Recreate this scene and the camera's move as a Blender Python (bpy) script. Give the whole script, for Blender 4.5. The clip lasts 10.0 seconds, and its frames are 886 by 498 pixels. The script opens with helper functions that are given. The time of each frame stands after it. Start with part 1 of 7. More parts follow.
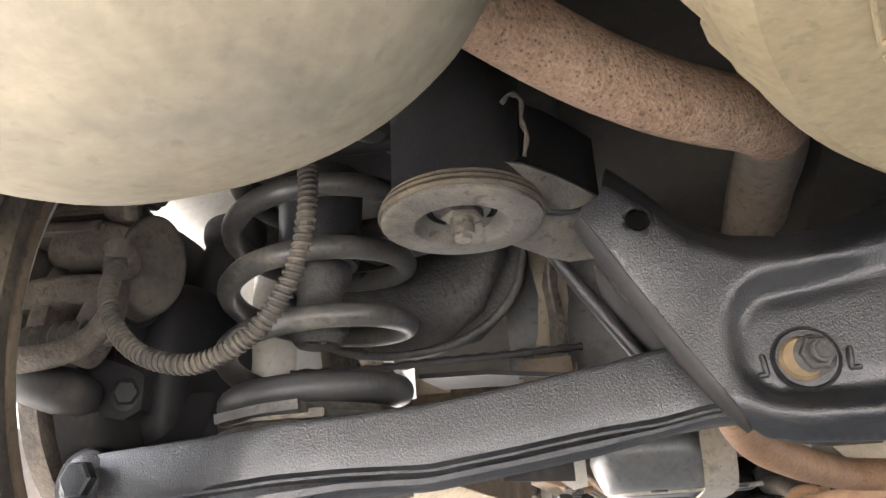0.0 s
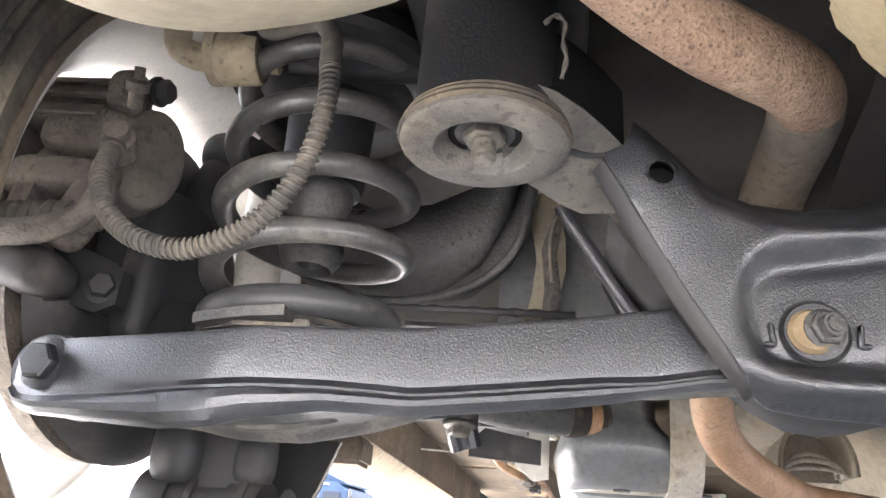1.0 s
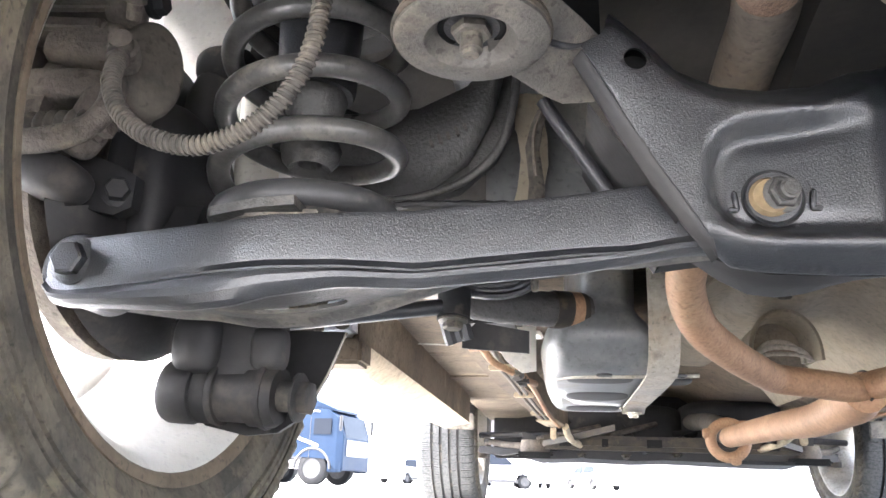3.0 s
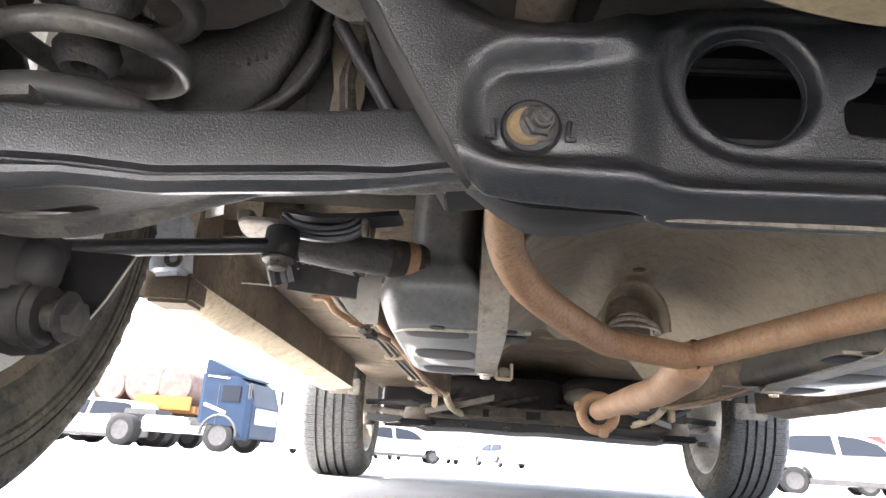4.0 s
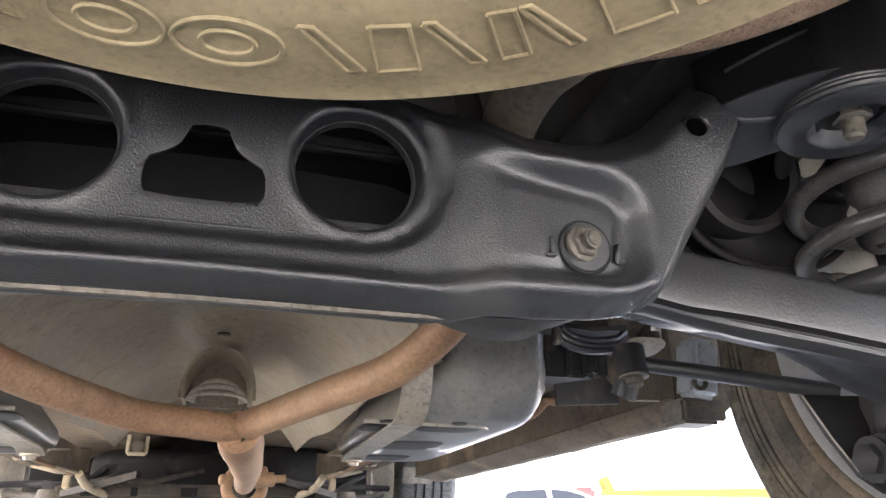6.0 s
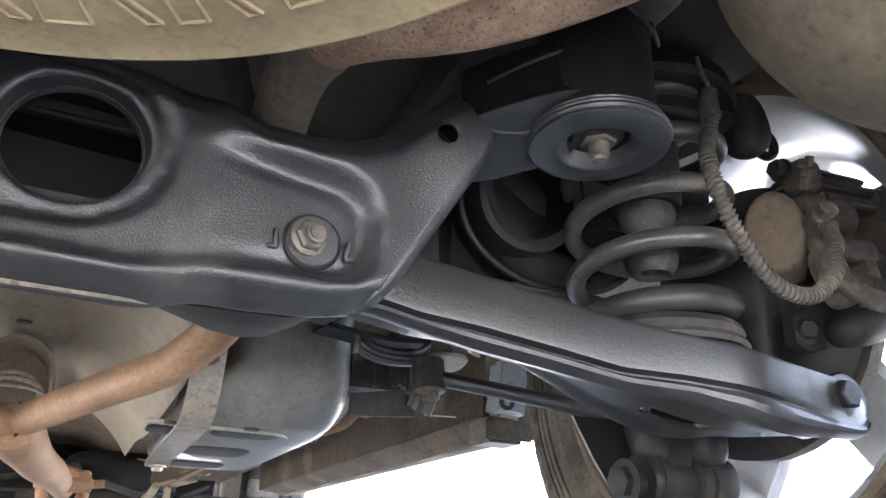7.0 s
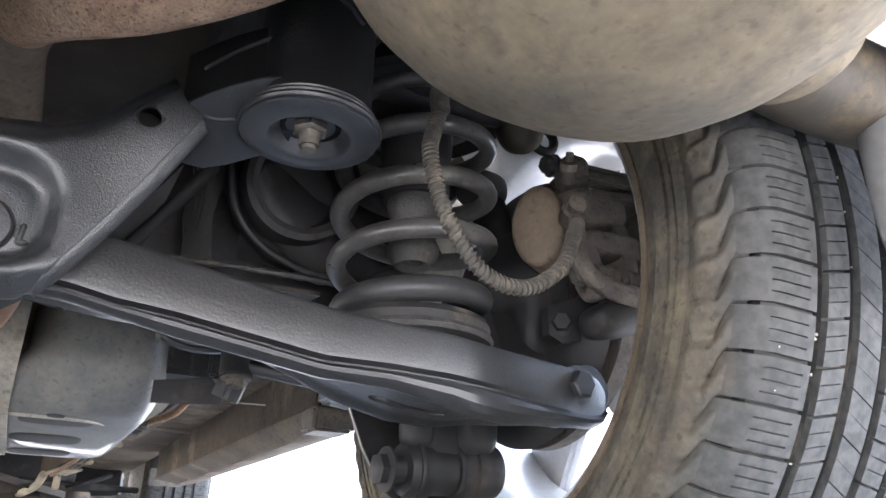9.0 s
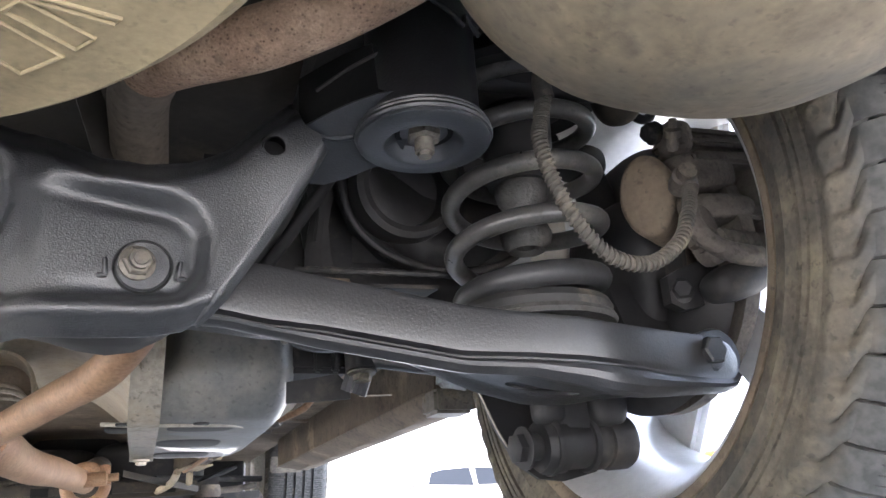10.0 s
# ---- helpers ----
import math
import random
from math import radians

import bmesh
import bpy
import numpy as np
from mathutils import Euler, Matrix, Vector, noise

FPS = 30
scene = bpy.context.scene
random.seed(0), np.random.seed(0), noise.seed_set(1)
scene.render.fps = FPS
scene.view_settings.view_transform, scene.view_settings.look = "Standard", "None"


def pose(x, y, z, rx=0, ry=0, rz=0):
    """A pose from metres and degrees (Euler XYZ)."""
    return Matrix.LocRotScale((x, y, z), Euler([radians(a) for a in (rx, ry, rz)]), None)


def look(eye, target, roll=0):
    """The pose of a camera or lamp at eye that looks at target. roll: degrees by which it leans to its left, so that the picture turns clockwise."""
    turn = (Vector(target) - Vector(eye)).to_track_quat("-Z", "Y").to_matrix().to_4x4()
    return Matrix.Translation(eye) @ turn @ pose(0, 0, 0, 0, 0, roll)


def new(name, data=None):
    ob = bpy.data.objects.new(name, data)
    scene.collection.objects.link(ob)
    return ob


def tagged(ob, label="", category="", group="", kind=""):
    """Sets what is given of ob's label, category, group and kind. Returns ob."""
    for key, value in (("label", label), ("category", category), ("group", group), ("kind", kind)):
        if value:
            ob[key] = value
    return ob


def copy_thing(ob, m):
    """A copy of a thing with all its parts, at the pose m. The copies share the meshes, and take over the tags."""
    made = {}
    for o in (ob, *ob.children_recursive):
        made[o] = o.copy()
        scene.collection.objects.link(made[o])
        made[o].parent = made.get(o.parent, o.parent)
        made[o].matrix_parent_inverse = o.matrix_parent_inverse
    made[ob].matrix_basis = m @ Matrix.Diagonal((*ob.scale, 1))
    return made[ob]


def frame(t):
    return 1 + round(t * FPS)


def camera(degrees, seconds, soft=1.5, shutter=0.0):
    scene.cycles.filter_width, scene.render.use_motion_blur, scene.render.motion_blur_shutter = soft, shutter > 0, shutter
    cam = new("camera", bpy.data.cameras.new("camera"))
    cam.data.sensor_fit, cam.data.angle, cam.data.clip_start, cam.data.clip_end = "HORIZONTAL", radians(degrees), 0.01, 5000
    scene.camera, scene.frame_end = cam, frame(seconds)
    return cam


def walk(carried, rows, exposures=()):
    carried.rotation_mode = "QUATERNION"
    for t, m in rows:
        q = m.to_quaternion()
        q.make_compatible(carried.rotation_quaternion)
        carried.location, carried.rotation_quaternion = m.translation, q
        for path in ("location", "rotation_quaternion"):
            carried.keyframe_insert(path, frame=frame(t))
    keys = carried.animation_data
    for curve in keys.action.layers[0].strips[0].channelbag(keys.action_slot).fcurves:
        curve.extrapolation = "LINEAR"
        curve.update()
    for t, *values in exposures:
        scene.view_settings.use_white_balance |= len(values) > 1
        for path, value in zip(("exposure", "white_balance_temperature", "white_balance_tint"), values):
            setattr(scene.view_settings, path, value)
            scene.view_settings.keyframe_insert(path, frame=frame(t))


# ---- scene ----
cam = camera(62.23, 10.0)
# seconds, eye in metres, turn in degrees; y points ahead along the car, z is height over the ground
PATH_ROWS = [
    (0.0, -0.3523, -0.4353, 0.2035, 112.14, 2.67, 14.07),
    (0.5, -0.3692, -0.4055, 0.1684, 111.26, -2.81, 9.24),
    (1.0, -0.3786, -0.4023, 0.1603, 113.05, -4.52, 9.24),
    (1.5, -0.3791, -0.4077, 0.1501, 113.47, -5.40, 11.87),
    (2.0, -0.3911, -0.4204, 0.1518, 115.28, -3.81, 14.77),
    (2.2, -0.4084, -0.4306, 0.1441, 114.03, -2.91, 14.33),
    (3.3, -0.3473, -0.4342, 0.1134, 106.41, -2.64, 6.00),
    (3.5, -0.3173, -0.4190, 0.1089, 106.28, -3.26, 4.51),
    (4.0, -0.2717, -0.3966, 0.0919, 105.99, -3.74, 1.96),
    (4.5, -0.2146, -0.3695, 0.0929, 106.19, -3.54, -1.50),
    (5.0, -0.1369, -0.3633, 0.1086, 108.99, -0.70, -5.05),
    (5.5, -0.0492, -0.3665, 0.1180, 110.77, 0.24, -11.59),
    (6.0, 0.0232, -0.3776, 0.1189, 111.40, 0.43, -16.62),
    (6.2, 0.0482, -0.3778, 0.1219, 111.47, 0.81, -19.10),
    (7.3, 0.1553, -0.4076, 0.1093, 112.97, -1.69, -27.51),
    (7.5, 0.1625, -0.4134, 0.1114, 112.71, -1.47, -28.45),
    (8.0, 0.1996, -0.4383, 0.1177, 112.33, -0.45, -28.05),
    (8.5, 0.2784, -0.4757, 0.1168, 112.20, -1.29, -27.80),
    (9.0, 0.2976, -0.4834, 0.1113, 112.33, -1.08, -29.03),
    (9.5, 0.2718, -0.4897, 0.1253, 110.88, 2.86, -21.72),
    (10.0, 0.2536, -0.4866, 0.1260, 109.84, 3.22, -21.29),
]
EXPOSURES = [(0.0, 4.0, 6550, 15), (0.5, 4.6, 6250, 15), (1.0, 4.62, 6200, 15), (1.5, 4.71, 6050, 15), (2.2, 4.94, 5800, 15), (3.5, 4.05, 6250, 14), (4.5, 3.65, 6350, 14), (5.0, 3.45, 6350, 15), (5.5, 3.74, 6520, 15), (6.2, 4.11, 6350, 15), (7.5, 4.2, 6050, 15), (9.0, 4.16, 6050, 15), (10.0, 4.12, 6130, 15)]

walk(cam, [(t, pose(x, y, z, rx, ry, rz)) for t, x, y, z, rx, ry, rz in PATH_ROWS], EXPOSURES)
# ---- end of camera ----

from mathutils.geometry import delaunay_2d_cdt

# ---------------- world, sun ----------------
world = bpy.data.worlds.new("World")
scene.world = world
world.use_nodes = True
wn = world.node_tree.nodes
sky = wn.new("ShaderNodeTexSky")
sky.sky_type, sky.sun_disc = "NISHITA", False
sky.sun_elevation, sky.sun_rotation = radians(58), radians(250)
sky.air_density, sky.dust_density, sky.ozone_density = 1.0, 3.0, 1.0
haze = wn.new("ShaderNodeHueSaturation")
haze.inputs["Saturation"].default_value = 0.55
world.node_tree.links.new(sky.outputs["Color"], haze.inputs["Color"])
world.node_tree.links.new(haze.outputs["Color"], wn["Background"].inputs["Color"])
wn["Background"].inputs["Strength"].default_value = 0.15
sun = new("sun", bpy.data.lights.new("sun", "SUN"))
sun.data.energy, sun.data.angle, sun.data.color = 4.0, radians(0.6), (1.0, 0.95, 0.87)
sun.matrix_basis = look((-8, -3, 13.6), (0, 0, 0))


# ---------------- materials ----------------
def material(name):
    m = bpy.data.materials.new(name)
    m.use_nodes = True
    return m, m.node_tree.nodes, m.node_tree.links, m.node_tree.nodes["Principled BSDF"]


def surface(name, c1, c2, rough=0.5, metal=0.0, scale=12.0, grain=160.0, bump=0.15, depth=0.001, dust=None, dust_amount=0.5, dust_scale=9.0, coat=0.0, vary=0.25, spec=0.5, pits=0.0, grime=0.0):
    """Two-tone base, fine grain with relief, and an optional layer of dry dust in patches."""
    m, n, l, b = material(name)
    tc = n.new("ShaderNodeTexCoord")
    big, fine = n.new("ShaderNodeTexNoise"), n.new("ShaderNodeTexNoise")
    big.inputs["Scale"].default_value, big.inputs["Detail"].default_value, big.inputs["Roughness"].default_value = scale, 6, 0.6
    fine.inputs["Scale"].default_value, fine.inputs["Detail"].default_value = grain, 3
    for t in (big, fine):
        l.new(tc.outputs["Object"], t.inputs["Vector"])
    ramp = n.new("ShaderNodeValToRGB")
    ramp.color_ramp.elements[0].position, ramp.color_ramp.elements[1].position = 0.36, 0.66
    ramp.color_ramp.elements[0].color, ramp.color_ramp.elements[1].color = (*c1, 1), (*c2, 1)
    l.new(big.outputs["Fac"], ramp.inputs["Fac"])
    mul = n.new("ShaderNodeMixRGB")
    mul.blend_type, mul.inputs["Fac"].default_value = "OVERLAY", vary
    l.new(ramp.outputs["Color"], mul.inputs["Color1"])
    l.new(fine.outputs["Fac"], mul.inputs["Color2"])
    colour = mul.outputs["Color"]
    height = fine.outputs["Fac"]
    rr = n.new("ShaderNodeMapRange")
    rr.inputs["To Min"].default_value, rr.inputs["To Max"].default_value = max(0.05, rough - 0.1), min(1, rough + 0.12)
    l.new(big.outputs["Fac"], rr.inputs["Value"])
    roughness = rr.outputs["Result"]
    if pits:
        vo = n.new("ShaderNodeTexVoronoi")
        vo.inputs["Scale"].default_value = pits
        l.new(tc.outputs["Object"], vo.inputs["Vector"])
        pr = n.new("ShaderNodeValToRGB")
        pr.color_ramp.elements[0].position, pr.color_ramp.elements[1].position = 0.12, 0.3
        pr.color_ramp.elements[0].color, pr.color_ramp.elements[1].color = (0.35, 0.32, 0.3, 1), (1, 1, 1, 1)
        l.new(vo.outputs["Distance"], pr.inputs["Fac"])
        pm = n.new("ShaderNodeMixRGB")
        pm.blend_type, pm.inputs["Fac"].default_value = "MULTIPLY", 0.8
        l.new(colour, pm.inputs["Color1"])
        l.new(pr.outputs["Color"], pm.inputs["Color2"])
        colour = pm.outputs["Color"]
    if dust:
        dn = n.new("ShaderNodeTexNoise")
        dn.inputs["Scale"].default_value, dn.inputs["Detail"].default_value, dn.inputs["Roughness"].default_value = dust_scale, 8, 0.65
        l.new(tc.outputs["Object"], dn.inputs["Vector"])
        dr = n.new("ShaderNodeMapRange")
        dr.inputs["From Min"].default_value, dr.inputs["From Max"].default_value = 0.75 - 0.5 * dust_amount, 0.95 - 0.5 * dust_amount
        dr.inputs["To Max"].default_value = 0.9
        l.new(dn.outputs["Fac"], dr.inputs["Value"])
        dm = n.new("ShaderNodeMixRGB")
        dm.inputs["Color2"].default_value = (*dust, 1)
        l.new(dr.outputs["Result"], dm.inputs["Fac"])
        l.new(colour, dm.inputs["Color1"])
        colour = dm.outputs["Color"]
        dq = n.new("ShaderNodeMix")
        dq.inputs["B"].default_value = 0.92
        l.new(dr.outputs["Result"], dq.inputs["Factor"])
        l.new(roughness, dq.inputs["A"])
        roughness = dq.outputs["Result"]
    if grime:
        # small dark spatters and streaks of oily dirt
        gn, gs = n.new("ShaderNodeTexNoise"), n.new("ShaderNodeTexNoise")
        gn.inputs["Scale"].default_value, gn.inputs["Detail"].default_value, gn.inputs["Roughness"].default_value = 26, 10, 0.72
        gs.inputs["Scale"].default_value, gs.inputs["Detail"].default_value = 150, 4
        for q in (gn, gs):
            l.new(tc.outputs["Object"], q.inputs["Vector"])
        ga, gb2 = n.new("ShaderNodeMapRange"), n.new("ShaderNodeMapRange")
        ga.inputs["From Min"].default_value, ga.inputs["From Max"].default_value = 0.53, 0.66
        gb2.inputs["From Min"].default_value, gb2.inputs["From Max"].default_value = 0.58, 0.68
        l.new(gn.outputs["Fac"], ga.inputs["Value"])
        l.new(gs.outputs["Fac"], gb2.inputs["Value"])
        gx = n.new("ShaderNodeMath")
        gx.operation = "MAXIMUM"
        l.new(ga.outputs["Result"], gx.inputs[0])
        l.new(gb2.outputs["Result"], gx.inputs[1])
        gf = n.new("ShaderNodeMath")
        gf.operation, gf.inputs[1].default_value = "MULTIPLY", grime
        l.new(gx.outputs["Value"], gf.inputs[0])
        gm = n.new("ShaderNodeMixRGB")
        gm.inputs["Color2"].default_value = (0.022, 0.019, 0.016, 1)
        l.new(gf.outputs["Value"], gm.inputs["Fac"])
        l.new(colour, gm.inputs["Color1"])
        colour = gm.outputs["Color"]
    l.new(colour, b.inputs["Base Color"])
    l.new(roughness, b.inputs["Roughness"])
    b.inputs["Metallic"].default_value = metal
    b.inputs["Specular IOR Level"].default_value = spec
    b.inputs["Coat Weight"].default_value = coat
    bm = n.new("ShaderNodeBump")
    bm.inputs["Strength"].default_value, bm.inputs["Distance"].default_value = bump, depth
    l.new(height, bm.inputs["Height"])
    l.new(bm.outputs["Normal"], b.inputs["Normal"])
    return m


DUST = (0.42, 0.35, 0.25)
M_BLACK = surface("textured_black_paint", (0.012, 0.0130, 0.0148), (0.027, 0.0285, 0.0315), 0.35, 0, 6, 800, 0.60, 0.0010, (0.078, 0.077, 0.075), 0.38, 9, coat=0.15, vary=0.5, spec=0.9)
M_BLACKSMOOTH = surface("smooth_black_paint", (0.014, 0.0144, 0.0155), (0.028, 0.0284, 0.03), 0.36, 0, 5, 520, 0.3, 0.0009, (0.075, 0.072, 0.068), 0.27, 8, coat=0.05, vary=0.4, spec=0.8)
M_ARMDUST = surface("dusty_lower_plate", (0.055, 0.053, 0.05), (0.1, 0.095, 0.085), 0.55, 0, 12, 420, 0.6, 0.001, (0.27, 0.245, 0.205), 0.5, 22, vary=0.3, grime=0.5)
M_BLACKDUSTY = surface("dusty_black_paint", (0.016, 0.017, 0.019), (0.036, 0.036, 0.038), 0.45, 0, 7, 520, 0.55, 0.0009, (0.16, 0.15, 0.135), 0.45, 9, coat=0.15, vary=0.3, grime=0.4)
M_DARK = surface("dark_steel", (0.012, 0.012, 0.013), (0.03, 0.028, 0.026), 0.6, 0, 9, 140, 0.3, 0.001, (0.12, 0.1, 0.08), 0.35, 14)
M_RUBBER = surface("black_rubber", (0.018, 0.018, 0.018), (0.035, 0.034, 0.032), 0.65, 0, 15, 200, 0.2, 0.0006, (0.2, 0.17, 0.13), 0.4, 20)
M_BUSH = surface("dusty_bushing", (0.078, 0.073, 0.066), (0.155, 0.141, 0.12), 0.6, 0, 18, 480, 0.6, 0.001, (0.255, 0.222, 0.175), 0.45, 16, grime=0.5)
M_FILM = surface("dust_filmed_black_paint", (0.024, 0.027, 0.031), (0.042, 0.046, 0.052), 0.42, 0, 9, 520, 0.35, 0.0008, (0.075, 0.077, 0.078), 0.4, 12, coat=0.05, vary=0.3, spec=0.55)
M_BUSHTAN = surface("tan_dusted_rubber", (0.045, 0.04, 0.032), (0.15, 0.12, 0.08), 0.8, 0, 14, 300, 0.5, 0.0009, (0.06, 0.055, 0.05), 0.5, 16, grime=0.6)
M_CREST = surface("dull_worn_steel", (0.1, 0.092, 0.08), (0.2, 0.18, 0.15), 0.5, 0.4, 30, 240, 0.4, 0.0006, (0.26, 0.22, 0.16), 0.45, 40, grime=0.6)
M_SPRING = surface("spring_coating", (0.05, 0.049, 0.047), (0.10, 0.096, 0.088), 0.30, 0, 10, 260, 0.25, 0.0005, (0.22, 0.2, 0.165), 0.40, 18, grime=0.5)
M_MUDRUBBER = surface("worn_plain_rubber", (0.03, 0.03, 0.031), (0.05, 0.05, 0.05), 0.45, 0, 10, 220, 0.2, 0.0005, (0.2, 0.18, 0.15), 0.35, 15)
M_MUFFLER = surface("dusty_aluminised_steel", (0.20, 0.184, 0.145), (0.43, 0.365, 0.255), 0.6, 0.2, 5.5, 110, 0.14, 0.001, (0.21, 0.2, 0.175), 0.45, 5, vary=0.3, grime=0.14)
M_MUFFLERDIRTY = surface("stained_muffler_steel", (0.10, 0.092, 0.074), (0.27, 0.212, 0.13), 0.62, 0.15, 5.5, 110, 0.25, 0.001, (0.06, 0.055, 0.046), 0.52, 6, vary=0.4, grime=0.3)
M_RUST = surface("rusted_pipe", (0.24, 0.155, 0.105), (0.40, 0.285, 0.2), 0.85, 0.05, 22, 420, 0.9, 0.0016, (0.2, 0.14, 0.095), 0.4, 9, pits=260, vary=0.5, grime=0.35)
M_SLEEVE = surface("smoked_pipe_steel", (0.13, 0.112, 0.09), (0.22, 0.185, 0.145), 0.7, 0.1, 7, 160, 0.3, 0.0008, (0.2, 0.15, 0.1), 0.4, 9, vary=0.4, grime=0.4)
M_TANPIPE = surface("heat_tanned_pipe", (0.30, 0.17, 0.095), (0.42, 0.265, 0.155), 0.6, 0.1, 8, 220, 0.3, 0.0008, (0.42, 0.32, 0.21), 0.38, 11, vary=0.4, grime=0.25)
M_MUDTYRE = surface("mud_worn_tyre", (0.055, 0.05, 0.042), (0.145, 0.124, 0.092), 0.85, 0, 16, 180, 0.45, 0.0012, (0.195, 0.166, 0.11), 0.45, 24, vary=0.45, grime=0.55)


def wear_to_rubber(m, axle=0.352, r0=0.319, r1=0.337):
    """Dried mud that thins out towards the tread in an uneven border round the axle."""
    n, l = m.node_tree.nodes, m.node_tree.links
    b = n["Principled BSDF"]
    mud = b.inputs["Base Color"].links[0].from_socket
    tc, sep = n.new("ShaderNodeTexCoord"), n.new("ShaderNodeSeparateXYZ")
    l.new(tc.outputs["Object"], sep.inputs["Vector"])
    up = n.new("ShaderNodeMath")
    up.operation, up.inputs[1].default_value = "SUBTRACT", axle
    l.new(sep.outputs["Z"], up.inputs[0])
    flat = n.new("ShaderNodeCombineXYZ")
    l.new(sep.outputs["Y"], flat.inputs["Y"])
    l.new(up.outputs["Value"], flat.inputs["Z"])
    far = n.new("ShaderNodeVectorMath")
    far.operation = "LENGTH"
    l.new(flat.outputs["Vector"], far.inputs[0])
    wob = n.new("ShaderNodeTexNoise")
    wob.inputs["Scale"].default_value, wob.inputs["Detail"].default_value = 34, 6
    l.new(tc.outputs["Object"], wob.inputs["Vector"])
    add = n.new("ShaderNodeMath")
    add.operation, add.inputs[1].default_value = "MULTIPLY_ADD", 0.036
    l.new(wob.outputs["Fac"], add.inputs[0])
    l.new(far.outputs["Value"], add.inputs[2])
    rub = n.new("ShaderNodeMapRange")
    rub.inputs["From Min"].default_value, rub.inputs["From Max"].default_value = r0 + 0.018, r1 + 0.018
    l.new(add.outputs["Value"], rub.inputs["Value"])
    speck = n.new("ShaderNodeTexNoise")
    speck.inputs["Scale"].default_value, speck.inputs["Detail"].default_value = 110, 8
    l.new(tc.outputs["Object"], speck.inputs["Vector"])
    grey = n.new("ShaderNodeValToRGB")
    grey.color_ramp.elements[0].position, grey.color_ramp.elements[1].position = 0.36, 0.60
    grey.color_ramp.elements[0].color, grey.color_ramp.elements[1].color = (0.052, 0.053, 0.052, 1), (0.088, 0.088, 0.084, 1)
    l.new(speck.outputs["Fac"], grey.inputs["Fac"])
    mix = n.new("ShaderNodeMixRGB")
    l.new(rub.outputs["Result"], mix.inputs["Fac"])
    l.new(mud, mix.inputs["Color1"])
    l.new(grey.outputs["Color"], mix.inputs["Color2"])
    l.new(mix.outputs["Color"], b.inputs["Base Color"])


wear_to_rubber(M_MUDTYRE)
M_SPARE = surface("dust_caked_tyre", (0.225, 0.18, 0.105), (0.31, 0.255, 0.155), 0.9, 0, 7, 200, 0.25, 0.0008, (0.06, 0.053, 0.043), 0.31, 7, grime=0.2)
M_ALLOY = surface("silver_alloy", (0.62, 0.62, 0.62), (0.72, 0.72, 0.71), 0.35, 0.55, 6, 120, 0.05, 0.0004, (0.35, 0.31, 0.25), 0.35, 8)
M_IRON = surface("brown_cast_iron", (0.085, 0.074, 0.064), (0.165, 0.14, 0.115), 0.8, 0.1, 22, 300, 0.8, 0.0016, (0.24, 0.2, 0.15), 0.44, 18, grime=0.5)
M_TAIL = surface("stained_tailpipe", (0.02, 0.017, 0.013), (0.06, 0.047, 0.03), 0.6, 0.1, 20, 240, 0.4, 0.0008, (0.16, 0.125, 0.07), 0.36, 22, grime=0.5)
M_BARREL = surface("whitened_rim_inside", (0.66, 0.645, 0.61), (0.78, 0.765, 0.73), 0.5, 0.1, 5, 150, 0.1, 0.0005, (0.5, 0.44, 0.35), 0.36, 7, grime=0.15)
M_CAP = surface("dust_coated_plate", (0.13, 0.1, 0.07), (0.2, 0.155, 0.11), 0.8, 0, 14, 200, 0.4, 0.0008, (0.2, 0.168, 0.122), 0.5, 9, grime=0.4)
# grimy, and darkened for the shade on the left cap
M_CAPDARK = surface("grimy_plate_with_shade", (0.065, 0.058, 0.048), (0.12, 0.105, 0.083), 0.8, 0, 16, 220, 0.5, 0.001, (0.13, 0.11, 0.08), 0.4, 14, grime=0.5)
M_CAST = surface("grey_cast_alloy", (0.045, 0.044, 0.042), (0.085, 0.082, 0.075), 0.6, 0.1, 14, 320, 0.7, 0.0012, (0.15, 0.135, 0.11), 0.36, 16, grime=0.6)
# near black for black paint and rubber, and as painted-in shade in hollows
M_SHADEBLACK = surface("shade_and_paint_black", (0.006, 0.006, 0.006), (0.012, 0.012, 0.012), 0.75, 0, 9, 140, 0.2, 0.001, None, spec=0.2)
M_BRIGHT = surface("bare_pale_aluminium", (0.62, 0.66, 0.72), (0.74, 0.77, 0.82), 0.4, 0.15, 12, 160, 0.1, 0.0005, (0.45, 0.42, 0.36), 0.3, 18, grime=0.25)
M_ZINC = surface("worn_zinc", (0.5, 0.46, 0.4), (0.62, 0.56, 0.46), 0.45, 0.7, 30, 220, 0.3, 0.0005, (0.4, 0.29, 0.14), 0.5, 40)
M_BRASS = surface("yellow_zinc", (0.15, 0.105, 0.055), (0.24, 0.175, 0.095), 0.6, 0.3, 60, 220, 0.3, 0.0005, (0.2, 0.15, 0.09), 0.5, 70)
M_HOSE = surface("dusty_hose", (0.05, 0.046, 0.04), (0.11, 0.098, 0.08), 0.8, 0, 40, 300, 0.3, 0.0005, (0.22, 0.185, 0.135), 0.45, 30, grime=0.5)
M_TANK = surface("grey_tank_coating", (0.10, 0.105, 0.105), (0.17, 0.172, 0.165), 0.38, 0, 4, 120, 0.12, 0.0006, (0.34, 0.315, 0.26), 0.52, 5, coat=0.15, grime=0.3)
M_STRAP = surface("dusty_strap_steel", (0.33, 0.31, 0.27), (0.46, 0.42, 0.35), 0.5, 0.3, 10, 160, 0.2, 0.0006, DUST, 0.45, 9, grime=0.4)
